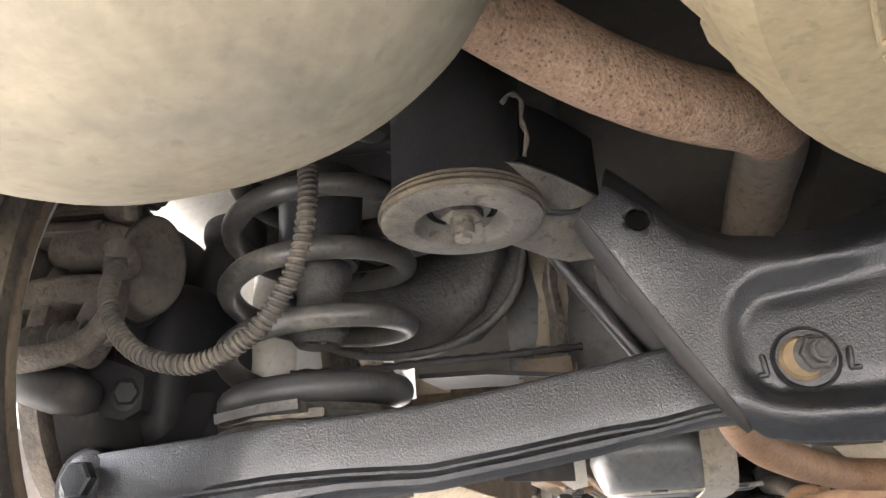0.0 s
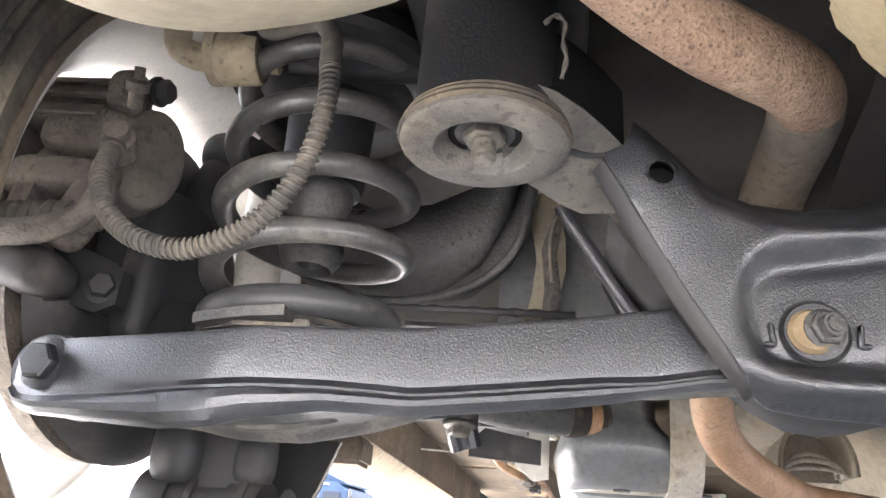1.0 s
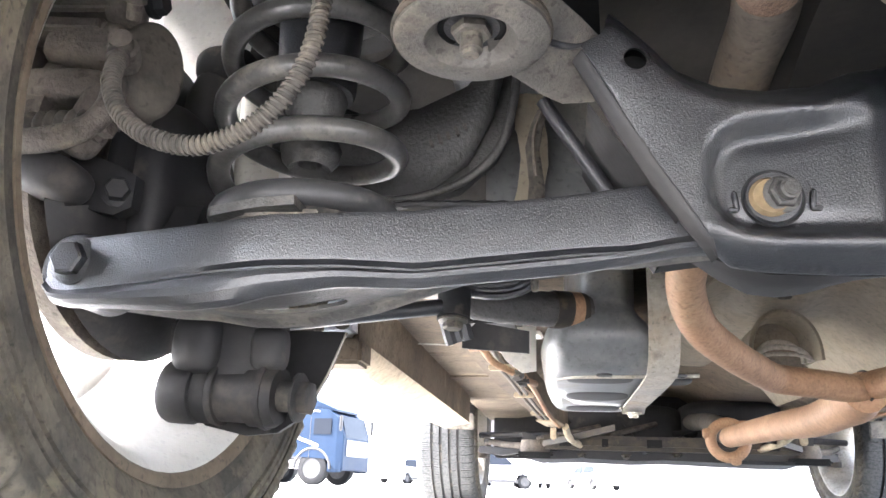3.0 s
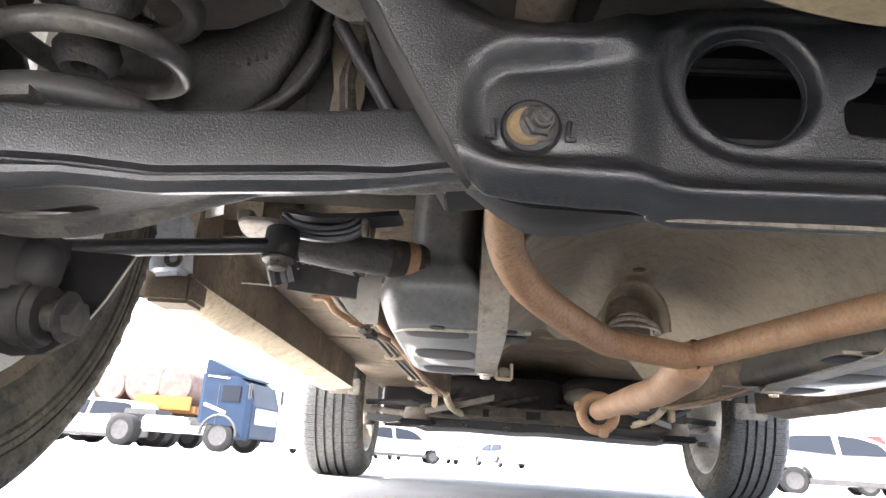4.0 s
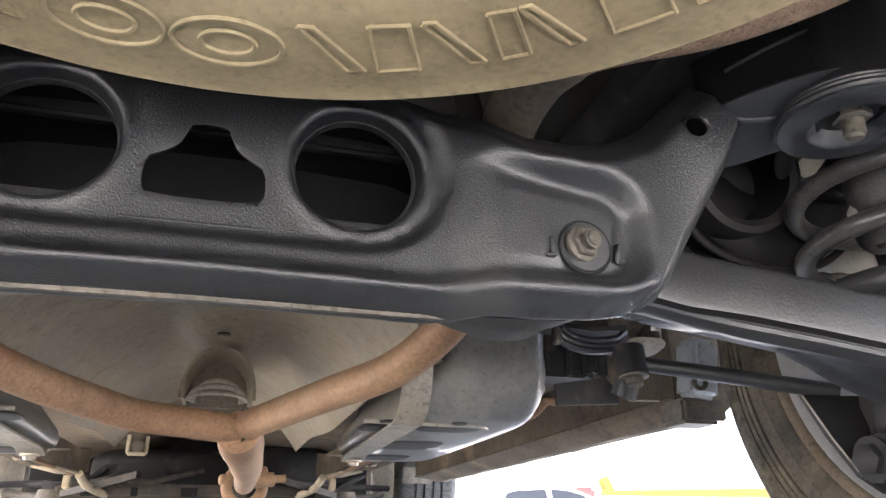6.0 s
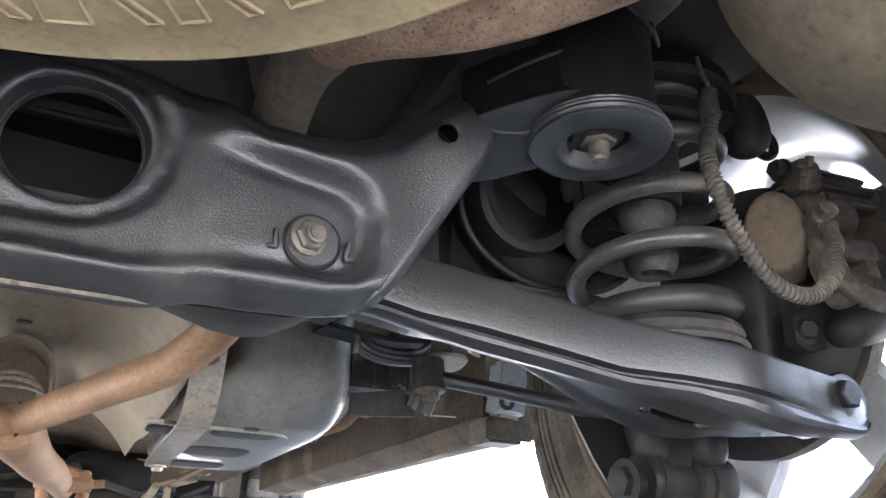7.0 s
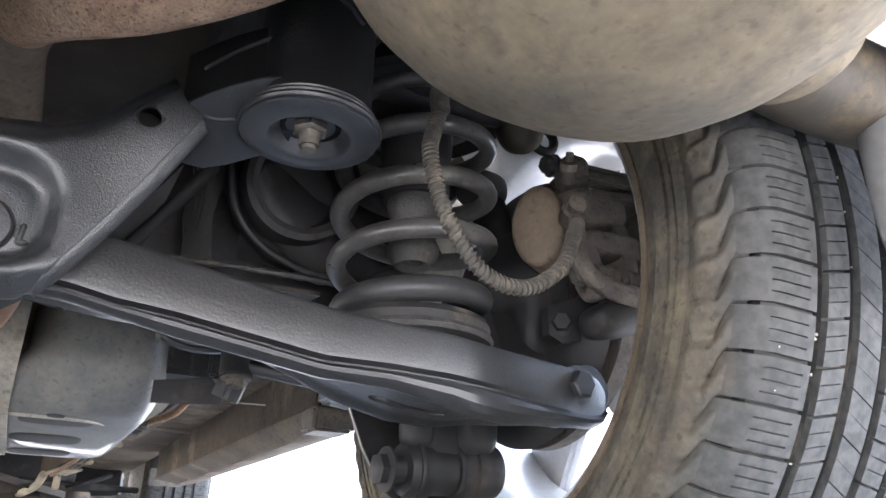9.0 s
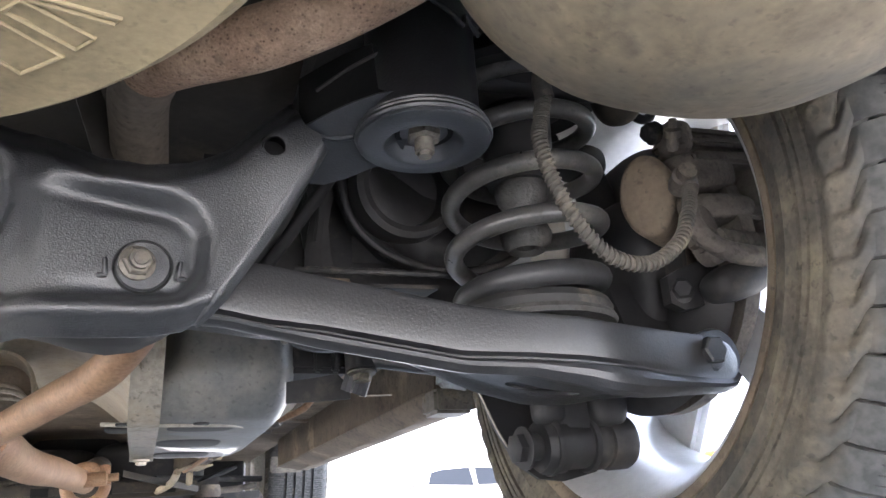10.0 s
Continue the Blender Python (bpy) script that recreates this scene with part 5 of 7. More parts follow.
# ---------------- brakes ----------------
def brake(s):
    X = lambda x: s * x
    cx, cy, cz = 0.77, REAR_Y, 0.355
    d = thing("brake_disc", (X(cx), cy, 0.2), "dark brake disc and dust shield inside the wheel", "brake disc", "brake discs")
    m = Matrix.Translation((X(cx), cy, cz)) @ pose(0, 0, 0, 0, s * 90, 0)
    part("rotor", revolve([(0.04, -0.008), (0.145, -0.008), (0.145, 0.008), (0.07, 0.008), (0.07, 0.04), (0, 0.04), (0, -0.008)], m, 64), M_IRON, d)
    shield = revolve([(0.03, -0.05), (0.10, -0.045), (0.138, -0.032), (0.146, -0.022), (0.142, -0.024), (0.10, -0.04), (0.03, -0.045)], m, 64, closed=True)
    bmesh.ops.delete(shield, geom=[f for f in shield.faces if f.calc_center_median().y < 0.085 and f.calc_center_median().z > 0.31], context="FACES")
    part("dust_shield", shield, M_DARK, d, "black pressed dust shield")
    # knuckle
    k = thing("knuckle", (X(0.68), 0.14, 0.22), "dark cast wheel knuckle joining hub and arms", "knuckle", "knuckles")
    part("hub_carrier", superellipsoid((X(0.726), 0.15, 0.355), (0.034, 0.075, 0.08), 0.6, 0.6, None, 20, 28), M_DARK, k)
    part("lower_leg", loft([[(X(x + u * w), y + v * w, z) for u, v in ((-1, -1), (1, -1), (1, 1), (-1, 1))] for x, y, z, w in ((0.70, 0.13, 0.33, 0.03), (0.70, 0.11, 0.28, 0.026), (0.712, 0.085, 0.25, 0.02))]), M_DARK, k)
    part("upper_leg", tube([(X(0.725), 0.16, 0.38), (X(0.718), 0.16, 0.44), (X(0.704), 0.16, 0.482)], lambda u: 0.026 - 0.006 * u, 18), M_DARK, k)
    part("upper_boot", superellipsoid((X(0.697), 0.160, 0.496), (0.030, 0.024, 0.020), 0.7, 0.8, None, 14, 22), M_RUBBER, k, "rubber boot of the upper joint")
    # caliper
    c = thing("brake_caliper", (X(0.735), 0.03, 0.31), "brown dusty cast-iron brake caliper with rubber-booted pins", "brake caliper", "brake calipers")
    part("caliper_body", superellipsoid((X(0.744), 0.042, 0.438), (0.038, 0.034, 0.021), 0.6, 0.5, pose(0, 0, 0, 0, s * -6, 0), 20, 30), M_IRON, c)
    part("lower_finger", superellipsoid((X(0.752), 0.030, 0.398), (0.042, 0.026, 0.0135), 0.5, 0.5, pose(0, 0, 0, 0, s * -4, 0), 18, 28), M_IRON, c)
    part("casting_web", superellipsoid((X(0.735), 0.055, 0.415), (0.030, 0.022, 0.036), 0.5, 0.6, None, 16, 24), M_DARK, c)
    part("carrier_loop", tube(catmull([(X(0.712), 0.016, 0.402), (X(0.703), 0.006, 0.386), (X(0.702), 0.000, 0.368), (X(0.712), -0.003, 0.353), (X(0.732), -0.004, 0.345), (X(0.770), 0.000, 0.343)], 6), lambda u: 0.0105 - 0.002 * math.sin(math.pi * u), 16), M_IRON, c, "curved cast carrier")
    plate = part("carrier_plate", loft([[(X(x), y, z), (X(x), y + 0.012, z), (X(x), y + 0.012, z + w), (X(x), y, z + w)] for x, y, z, w in ((0.700, 0.046, 0.309, 0.026), (0.712, 0.043, 0.302, 0.040), (0.738, 0.040, 0.308, 0.044), (0.775, 0.040, 0.318, 0.044))]), M_DARK, c)
    part("carrier_bolt", hexhead(aim((X(0.712), 0.045, 0.321), (-s * 0.5, -1, 0)), 0.0095, 0.010, 0.0125), M_DARK, plate)
    for x, y, z, w, d, h, tilt in ((0.762, 0.04, 0.481, 0.085, 0.05, 0.010, -4), (0.762, 0.032, 0.466, 0.09, 0.052, 0.009, -5), (0.765, 0.03, 0.450, 0.085, 0.05, 0.013, -6), (0.772, 0.022, 0.395, 0.06, 0.03, 0.016, 0)):
        part("bridge", block((w, d, h), pose(X(x), y, z, 0, s * tilt, 0), 0.0035), M_IRON, c)
    cap = revolve([(0, 0.0012), (0.016, 0.0010), (0.028, 0.0004), (0.0318, -0.0006), (0.0340, -0.0030), (0.0348, -0.0065), (0.0350, -0.05), (0, -0.05)], pose(0, 0, 0), 48)
    for v in cap.verts:
        v.co.x *= 1.20
        v.co.y *= 0.78
    way = Vector((-s, -0.62, -0.04)).normalized()
    up = (Vector((0, 0, 1)) - way * way.z).normalized()
    turn = Matrix((up, way.cross(up), way)).transposed().to_4x4()
    cap.transform(Matrix.Translation((X(0.692 if s < 0 else 0.680), 0.034, 0.421 if s < 0 else 0.412)) @ turn)
    # left cap in the darker copy: the tyre's shade is in its colour
    part("piston_cap", cap, M_CAPDARK if s < 0 else M_CAP, c, "smooth dust-coated oval piston housing")
    part("carrier_bracket", superellipsoid((X(0.757), 0.020, 0.326), (0.036, 0.022, 0.018), 0.8, 0.6, pose(0, 0, 0, 0, s * -18, 0), 18, 28), M_DARK, c)
    part("carrier_leg", superellipsoid((X(0.722), 0.014, 0.366), (0.013, 0.014, 0.030), 0.6, 0.6, pose(0, 0, 0, 0, s * -22, 0), 16, 22), M_IRON, c)
    part("carrier_leg", superellipsoid((X(0.716), 0.022, 0.470), (0.014, 0.016, 0.017), 0.6, 0.6, None, 16, 22), M_IRON, c)
    part("outer_half", block((0.05, 0.085, 0.135), pose(X(0.822), 0.035, 0.412, 0, s * 5, 0), 0.012, 3), M_IRON, c)
    part("carrier_arm", block((0.07, 0.03, 0.018), pose(X(0.775), 0.012, 0.338, 0, s * 6, 0), 0.006), M_IRON, c)
    pin = part("guide_pin", tube([(X(0.718 + 0.001 * i), 0.006, 0.358) for i in range(76)], lambda u: 0.0108 + 0.0018 * math.sin(u * 56), 18), M_HOSE, c, "ribbed rubber pin boot")
    part("pin_bolt", hexhead(aim((X(0.713), 0.008, 0.358), (-s, 0, 0)), 0.009, 0.012, 0.012), M_IRON, c)
    part("guide_pin", tube([(X(0.70 + 0.001 * i), 0.03, 0.478) for i in range(66)], lambda u: 0.0095 + 0.0016 * math.sin(u * 50), 18), M_RUBBER, c)
    part("pin_bolt", hexhead(aim((X(0.70), 0.03, 0.478), (-s, 0, 0)), 0.0095, 0.012, 0.012), M_RUBBER, c)
    part("bleed_screw", revolve([(0, 0), (0.006, 0), (0.006, 0.012), (0.0085, 0.013), (0.0085, 0.02), (0.004, 0.022), (0.004, 0.03), (0, 0.03)], aim((X(0.70), 0.01, 0.45), (-s * 0.3, -0.6, 0.7)), 12), M_IRON, c)
    part("banjo_fitting", revolve([(0, -0.006), (0.010, -0.006), (0.0115, 0.0), (0.0115, 0.012), (0.0085, 0.014), (0.0085, 0.022), (0, 0.022)], aim((X(0.694), 0.0, 0.408), (-s * 0.35, -1, 0.25)), 16), M_IRON, c)
    if s > 0:
        c.location.z -= 0.011
    # hose with its wire guard
    h = thing("brake_hose", (X(0.6), -0.04, 0.31), "dusty corrugated brake hose with a wire spring guard", "brake hose", "brake hoses")
    pts = [(0.694, -0.008, 0.408), (0.686, -0.020, 0.392), (0.680, -0.030, 0.370), (0.665, -0.036, 0.344), (0.640, -0.040, 0.324), (0.606, -0.042, 0.3145), (0.577, -0.042, 0.322), (0.553, -0.042, 0.341), (0.536, -0.043, 0.372), (0.529, -0.045, 0.410), (0.530, -0.046, 0.440)]
    if s > 0:
        pts = [(0.700, -0.004, 0.398), (0.688, -0.016, 0.382), (0.670, -0.030, 0.357), (0.649, -0.038, 0.325), (0.612, -0.042, 0.301), (0.575, -0.042, 0.305), (0.548, -0.042, 0.333), (0.532, -0.042, 0.366), (0.525, -0.042, 0.397), (0.528, -0.042, 0.416), (0.532, -0.044, 0.438)]
    path = catmull([(X(x), y, z) for x, y, z in pts], 40)
    rings = 78
    part("hose", tube(path, 0.0052, 14), M_HOSE, h)
    # helical wire
    hel = []
    n = len(path)
    up = Vector((0, 1, 0))
    for i in range(1, n - 1):
        dvec = (path[i + 1] - path[i - 1]).normalized()
        a = (up - dvec * up.dot(dvec)).normalized()
        b = dvec.cross(a)
        for sub in range(2):
            u = (i + sub / 2) / n
            ph = 2 * math.pi * u * rings
            hel.append(path[i].lerp(path[i + 1], sub / 2) + (a * math.cos(ph) + b * math.sin(ph)) * 0.0057)
    part("wire_guard", tube(hel, 0.00125, 6), M_HOSE, h, "dusty spiral guard")
    if s > 0:
        part("hose_end", tube(catmull([(0.5325, -0.044, 0.434), (0.531, -0.044, 0.447), (0.532, -0.044, 0.458)], 6), 0.0078, 14), M_HOSE, h, "crimped hose end")
        part("pipe_stub", tube(catmull([(0.532, -0.044, 0.455), (0.5335, -0.044, 0.466), (0.531, -0.042, 0.476), (0.536, -0.035, 0.50)], 6), 0.0016, 8), M_STRAP, h, "thin pale metal pipe")
    else:
        part("hose_end", tube(catmull([(X(0.530), -0.046, 0.436), (X(0.532), -0.045, 0.458), (X(0.540), -0.04, 0.474), (X(0.560), -0.03, 0.483), (X(0.585), -0.02, 0.487), (X(0.602), -0.01, 0.503), (X(0.608), 0.0, 0.54)], 6), lambda u: 0.0070 if u < 0.35 else 0.0044, 14), M_HOSE, h)
    part("fitting", tube([(X(pts[0][0]), pts[0][1], pts[0][2] + 0.004), path[30]], 0.0085, 14), M_IRON, h)
    return c


for s in (-1, 1):
    brake(s)


# ---------------- chassis legs above the bushings ----------------
def chassis_leg(s):
    t = thing("chassis_leg", (s * 0.44, 0.1, 0.5), "black undersealed chassis leg above the bushing", "chassis leg", "chassis legs", "structure")
    secs = []
    for y, z, w in ((-0.13, 0.525, 0.05), (-0.06, 0.508, 0.062), (0.08, 0.507, 0.062), (0.2, 0.515, 0.055), (0.45, 0.53, 0.05)):
        secs.append([(s * 0.435 + u * w, y, z + v) for u, v in ((-1, 0.012), (-0.8, 0.0), (-0.3, -0.004), (0.3, -0.004), (0.8, 0.0), (1, 0.012), (1.05, 0.055), (-1.05, 0.055))])
    part("channel", loft(secs), M_BLACKDUSTY, t)


for s in (-1, 1):
    chassis_leg(s)


# ---------------- links, shock and upper arm ----------------
def side_links(s):
    X = lambda x: s * x
    # shock absorber foot and bracket below the arm, ahead of it
    t = thing("shock_absorber", (X(0.68), 0.2, 0.155), "dark shock absorber foot with bolted bushing below the arm", "shock absorber", "shock absorbers")
    part("bushing_eye", revolve([(0, -0.045), (0.024, -0.045), (0.027, -0.04), (0.027, -0.02), (0.0245, -0.017), (0.0245, 0.017), (0.027, 0.02), (0.027, 0.04), (0.024, 0.045), (0, 0.045)], aim((X(0.662), 0.18, 0.185), (s, 0.05, 0.05)), 28), M_DARK, t)
    part("eye_sleeve", revolve([(0, -0.06), (0.013, -0.06), (0.013, 0.06), (0, 0.06)], aim((X(0.660), 0.18, 0.185), (s, 0.05, 0.05)), 20), M_RUBBER, t)
    outline = [(0.577, 0.248), (0.587, 0.205), (0.602, 0.168), (0.622, 0.153), (0.650, 0.150), (0.690, 0.158), (0.716, 0.190), (0.728, 0.232), (0.728, 0.252)]
    part("bracket_plate", loft([[(X(x), 0.222 - 0.36 * (0.245 - z) + k, z) for x, z in outline] for k in (0.0, 0.006)]), M_DARK, t, "dark pressed bracket plate")
    part("plate_edge", tube([(X(0.5765), 0.2225, 0.247), (X(0.5865), 0.206, 0.205), (X(0.6015), 0.193, 0.168)], 0.0011, 6), M_STRAP, t, "thin pale plate edge")
    part("casting_lump", superellipsoid((X(0.690), 0.165, 0.225), (0.022, 0.022, 0.026), 0.6, 0.7, None, 14, 20), M_DARK, t)
    part("casting_lump", superellipsoid((X(0.628), 0.170, 0.222), (0.016, 0.016, 0.020), 0.6, 0.7, None, 14, 20), M_DARK, t)
    part("eye_bolt", hexhead(aim((X(0.602), 0.177, 0.182), (-s, -0.05, -0.05)), 0.015, 0.013, 0.021), M_DARK, t, "hex bolt head")
    part("clevis", block((0.024, 0.045, 0.085), pose(X(0.702), 0.178, 0.212, 0, s * 10, 0), 0.008), M_DARK, t)
    part("clevis_boss", revolve([(0, -0.014), (0.026, -0.014), (0.028, -0.010), (0.028, 0.010), (0.026, 0.014), (0, 0.014)], aim((X(0.704), 0.176, 0.186), (s, 0.05, 0.05)), 26), M_DARK, t)
    part("eye_flange", revolve([(0.012, -0.003), (0.029, -0.003), (0.030, 0.0), (0.029, 0.003), (0.012, 0.003)], aim((X(0.628), 0.178, 0.184), (s, 0.05, 0.05)), 28, closed=True), M_DARK, t)
    part("eye_flange", revolve([(0.012, -0.003), (0.028, -0.003), (0.029, 0.0), (0.028, 0.003), (0.012, 0.003)], aim((X(0.672), 0.18, 0.1855), (s, 0.05, 0.05)), 28, closed=True), M_DARK, t)
    part("foot_neck", loft([[(X(x - w), 0.16, z), (X(x + w), 0.16, z), (X(x + w), 0.2, z), (X(x - w), 0.2, z)] for x, z, w in ((0.650, 0.19, 0.020), (0.652, 0.215, 0.024), (0.656, 0.235, 0.034), (0.66, 0.25, 0.036))]), M_DARK, t)
    part("damper_tube", tube([(X(0.665), 0.19, 0.20), (X(0.672), 0.20, 0.27)], 0.019, 24), M_DARK, t)
    # upper tube in near white: the strong light on it is put into its colour
    part("white_tube", tube([(X(0.671), 0.20, 0.262), (X(0.684), 0.225, 0.38), (X(0.708), 0.27, 0.55)], 0.023, 28), M_LINER, t, "damper tube, white for the bright light on it")
    # upper arm: cast curved arm seen behind the spring
    u = thing("upper_arm", (X(0.5), 0.2, 0.36), "grey cast upper suspension arm curving behind the spring", "suspension arm", "upper arms")
    secs = []
    for x, y, z, w, h in ((0.425, 0.17, 0.52, 0.016, 0.03), (0.438, 0.18, 0.475, 0.018, 0.034), (0.462, 0.19, 0.440, 0.020, 0.042), (0.51, 0.20, 0.418, 0.022, 0.048), (0.565, 0.205, 0.416, 0.024, 0.046), (0.63, 0.20, 0.45, 0.024, 0.04), (0.68, 0.19, 0.52, 0.022, 0.03)):
        ring = []
        for k in range(12):
            a = 2 * math.pi * k / 12
            ring.append((X(x), y + w * math.cos(a), z + h * math.sin(a)))
        secs.append(ring)
    part("casting", loft(secs), M_CAST if s < 0 else M_DARK, u)
    part("web", loft([[(X(x), y, z0), (X(x), y + 0.012, z0), (X(x), y + 0.012, z1), (X(x), y, z1)] for x, y, z0, z1 in ((0.418, 0.185, 0.44, 0.52), (0.435, 0.19, 0.405, 0.47), (0.47, 0.2, 0.378, 0.44), (0.53, 0.205, 0.366, 0.42), (0.6, 0.205, 0.378, 0.43), (0.66, 0.2, 0.42, 0.48))]), M_CAST if s < 0 else M_DARK, u)
    if s > 0:
        cup = aim((0.485, 0.155, 0.442), (-0.1, -1, -0.25))
        part("round_cup", revolve([(0, -0.03), (0.038, -0.03), (0.042, 0.0), (0.044, 0.018), (0.050, 0.021), (0.056, 0.018), (0.058, 0.0), (0.058, -0.05), (0, -0.05)], cup, 40), M_DARK, u, "round black hollow of the arm")
    edge = [(0.412, 0.165, 0.51), (0.418, 0.17, 0.45), (0.432, 0.178, 0.408), (0.468, 0.185, 0.379), (0.53, 0.19, 0.366), (0.60, 0.19, 0.377), (0.66, 0.19, 0.42)]
    part("edge_flange", tube(catmull([(X(x), y, z) for x, y, z in edge], 6), 0.0042, 10), M_CAST if s < 0 else M_DARK, u)
    for k in range(5 if s < 0 else 0):
        part("cast_mark", block((0.003, 0.004, 0.011 if k % 2 else 0.008), pose(X(0.462 + 0.008 * k), 0.1695 + 0.0015 * k, 0.428 - 0.003 * k, 0, s * 20, 0), 0.001), M_CREST, u)
    # cable under the upper arm
    solo("parking_brake_cable", tube(catmull([(X(0.62), 0.13, 0.345), (X(0.56), 0.15, 0.347), (X(0.50), 0.16, 0.350), (X(0.44), 0.17, 0.352), (X(0.38), 0.2, 0.36)], 14), lambda q: 0.0035 + 0.0007 * math.sin(q * 260), 8), M_RUBBER, (X(0.5), 0.15, 0.345), "thin ribbed black cable below the upper arm", "cable", "cables")
    # drop bracket with rust streak
    b = thing("hanger_bracket", (X(0.39), 0.19, 0.33), "rust-streaked folded bracket behind the subframe arm", "bracket", "brackets")
    def strap(pts, w0, w1, mat, note=""):
        n = len(pts)
        rows = []
        for i, (x, y, z) in enumerate(pts):
            w = w0 + (w1 - w0) * i / (n - 1)
            tw = 0.9 * i / (n - 1)
            rows.append([(X(x - w), y + w * tw, z), (X(x), y - 0.002, z + 0.001), (X(x + w), y - w * tw, z), (X(x + w), y - w * tw + 0.004, z), (X(x - w), y + w * tw + 0.004, z)])
        part("strip", loft(rows), mat, b, note)
    strap([(0.408, 0.20, 0.475), (0.407, 0.20, 0.455), (0.402, 0.205, 0.435), (0.400, 0.21, 0.41), (0.405, 0.215, 0.38), (0.414, 0.22, 0.352)], 0.017, 0.010, M_SHIELD if s < 0 else M_DARK, "rust-stained folded strip")
    strap([(0.392, 0.20, 0.458), (0.398, 0.20, 0.44), (0.402, 0.203, 0.42), (0.398, 0.208, 0.385), (0.400, 0.21, 0.35)], 0.005, 0.008, M_CREST if s < 0 else M_DARK, "dust-stained strip")
    part("rust_edge", tube(catmull([(X(0.388), 0.196, 0.462), (X(0.397), 0.197, 0.446), (X(0.401), 0.199, 0.424), (X(0.399), 0.204, 0.392)], 5), 0.0018, 8), M_SLEEVE if s < 0 else M_DARK, b)
    part("shelf", loft([[(X(x), 0.175, z), (X(x), 0.26, z + 0.006), (X(x), 0.26, z + 0.010), (X(x), 0.175, z + 0.004)] for x, z in ((0.345, 0.325), (0.40, 0.330), (0.46, 0.338), (0.52, 0.340))]), M_DARK, b, "dark shelf below the arm")
    part("foot", block((0.05, 0.03, 0.02), pose(X(0.41), 0.2, 0.34), 0.004), M_FLOOR, b)
    # added dark strip, hides the bright gap behind the right spring
    if s > 0:
        part("gap_cover", loft([[(x, 0.262, 0.338), (x, 0.266, 0.338), (x, 0.268, z), (x, 0.264, z)] for x, z in ((0.43, 0.392), (0.50, 0.396), (0.56, 0.394), (0.598, 0.378))]), M_DARK, b)
    # toe link
    l = thing("toe_link", (X(0.58), 0.37, 0.28), "black steel toe link rod bolted to a body bracket", "link rod", "toe links")
    part("rod", tube([(X(0.505), 0.412, 0.317), (X(0.60), 0.36, 0.295), (X(0.70), 0.30, 0.27)], 0.0095, 16), M_BLACK, l)
    part("rod_eye", revolve([(0, -0.018), (0.02, -0.018), (0.02, 0.018), (0, 0.018)], aim((X(0.503), 0.415, 0.318), (0, 0.2, 1)), 24), M_RUBBER, l)
    part("rod_bolt", hexhead(aim((X(0.503), 0.41, 0.300), (0, -0.1, -1)), 0.012, 0.012, 0.018), M_CREST, l)
    k = thing("link_bracket", (X(0.45), 0.46, 0.28), "folded black sheet-metal bracket for the toe link", "bracket", "link brackets")
    def ribbon(pts, w, d, lean):
        """A folded strip with a raised centre along a path, for pressed brackets."""
        rows = []
        for p in catmull([(X(x), y, z) for x, y, z in pts], 5):
            rows.append((p, None))
        out = []
        nrm = Vector((0, -1, -lean)).normalized()
        for i, (p, _) in enumerate(rows):
            tan = (rows[min(i + 1, len(rows) - 1)][0] - rows[max(i - 1, 0)][0]).normalized()
            wid = tan.cross(nrm).normalized()
            out.append([p + wid * u * w - nrm * v * d for u, v in ((-1, 0), (-0.75, -0.9), (-0.4, -1), (-0.15, -0.35), (0.15, -0.35), (0.4, -1), (0.75, -0.9), (1, 0), (0.8, 0.3), (-0.8, 0.3))])
        return loft(out)
    part("channel", ribbon([(0.508, 0.424, 0.326), (0.506, 0.424, 0.310), (0.502, 0.426, 0.294), (0.497, 0.430, 0.277)], 0.018, 0.008, 0.35), M_BLACK, k, "glossy black pressed channel")
    part("web", loft([[(X(x), y, z0), (X(x), y + 0.005, z0), (X(x), y + 0.005, z1), (X(x), y, z1)] for x, y, z0, z1 in ((0.495, 0.436, 0.2705, 0.286), (0.478, 0.438, 0.2695, 0.303), (0.45, 0.44, 0.268, 0.298), (0.415, 0.445, 0.2665, 0.293))]), M_DARK, k, "dark triangular web plate")
    part("claw", ribbon([(0.512, 0.43, 0.356), (0.495, 0.425, 0.344), (0.472, 0.42, 0.338), (0.448, 0.42, 0.337), (0.425, 0.42, 0.342), (0.410, 0.42, 0.352)], 0.011, 0.006, 0.3), M_BLACK, k, "hooked black bracket arm")
    part("lug", superellipsoid((X(0.407), 0.418, 0.346), (0.005, 0.008, 0.011), 0.6, 0.6, None, 12, 16), M_CREST, k, "bright lug at the hook's end")
    part("roof_web", loft([[(X(x), y, z), (X(x), y + 0.06, z + 0.006), (X(x), y + 0.06, z + 0.012), (X(x), y, z + 0.006)] for x, y, z in ((0.51, 0.425, 0.362), (0.46, 0.42, 0.356), (0.42, 0.42, 0.358), (0.37, 0.42, 0.364))]), M_DARK, k)
    part("washer_plate", superellipsoid((X(0.532), 0.432, 0.343), (0.028, 0.024, 0.0045), 0.5, 0.6, pose(0, 0, 0, -12, 0, 0), 10, 24), M_STRAP, k, "pale dusty washer plate")
    part("small_cap", superellipsoid((X(0.560), 0.45, 0.362), (0.011, 0.011, 0.008), 0.5, 0.8, None, 12, 18), M_CREST, k)
    part("nut", hexhead(aim((X(0.505), 0.412, 0.325), (0, -1, -0.3)), 0.010, 0.009, 0.014), M_BLACKDUSTY, k)
    part("wire", tube([(X(0.548), 0.43, 0.2745), (X(0.525), 0.43, 0.274), (X(0.505), 0.43, 0.2735)], 0.0010, 6), M_STRAP, k)
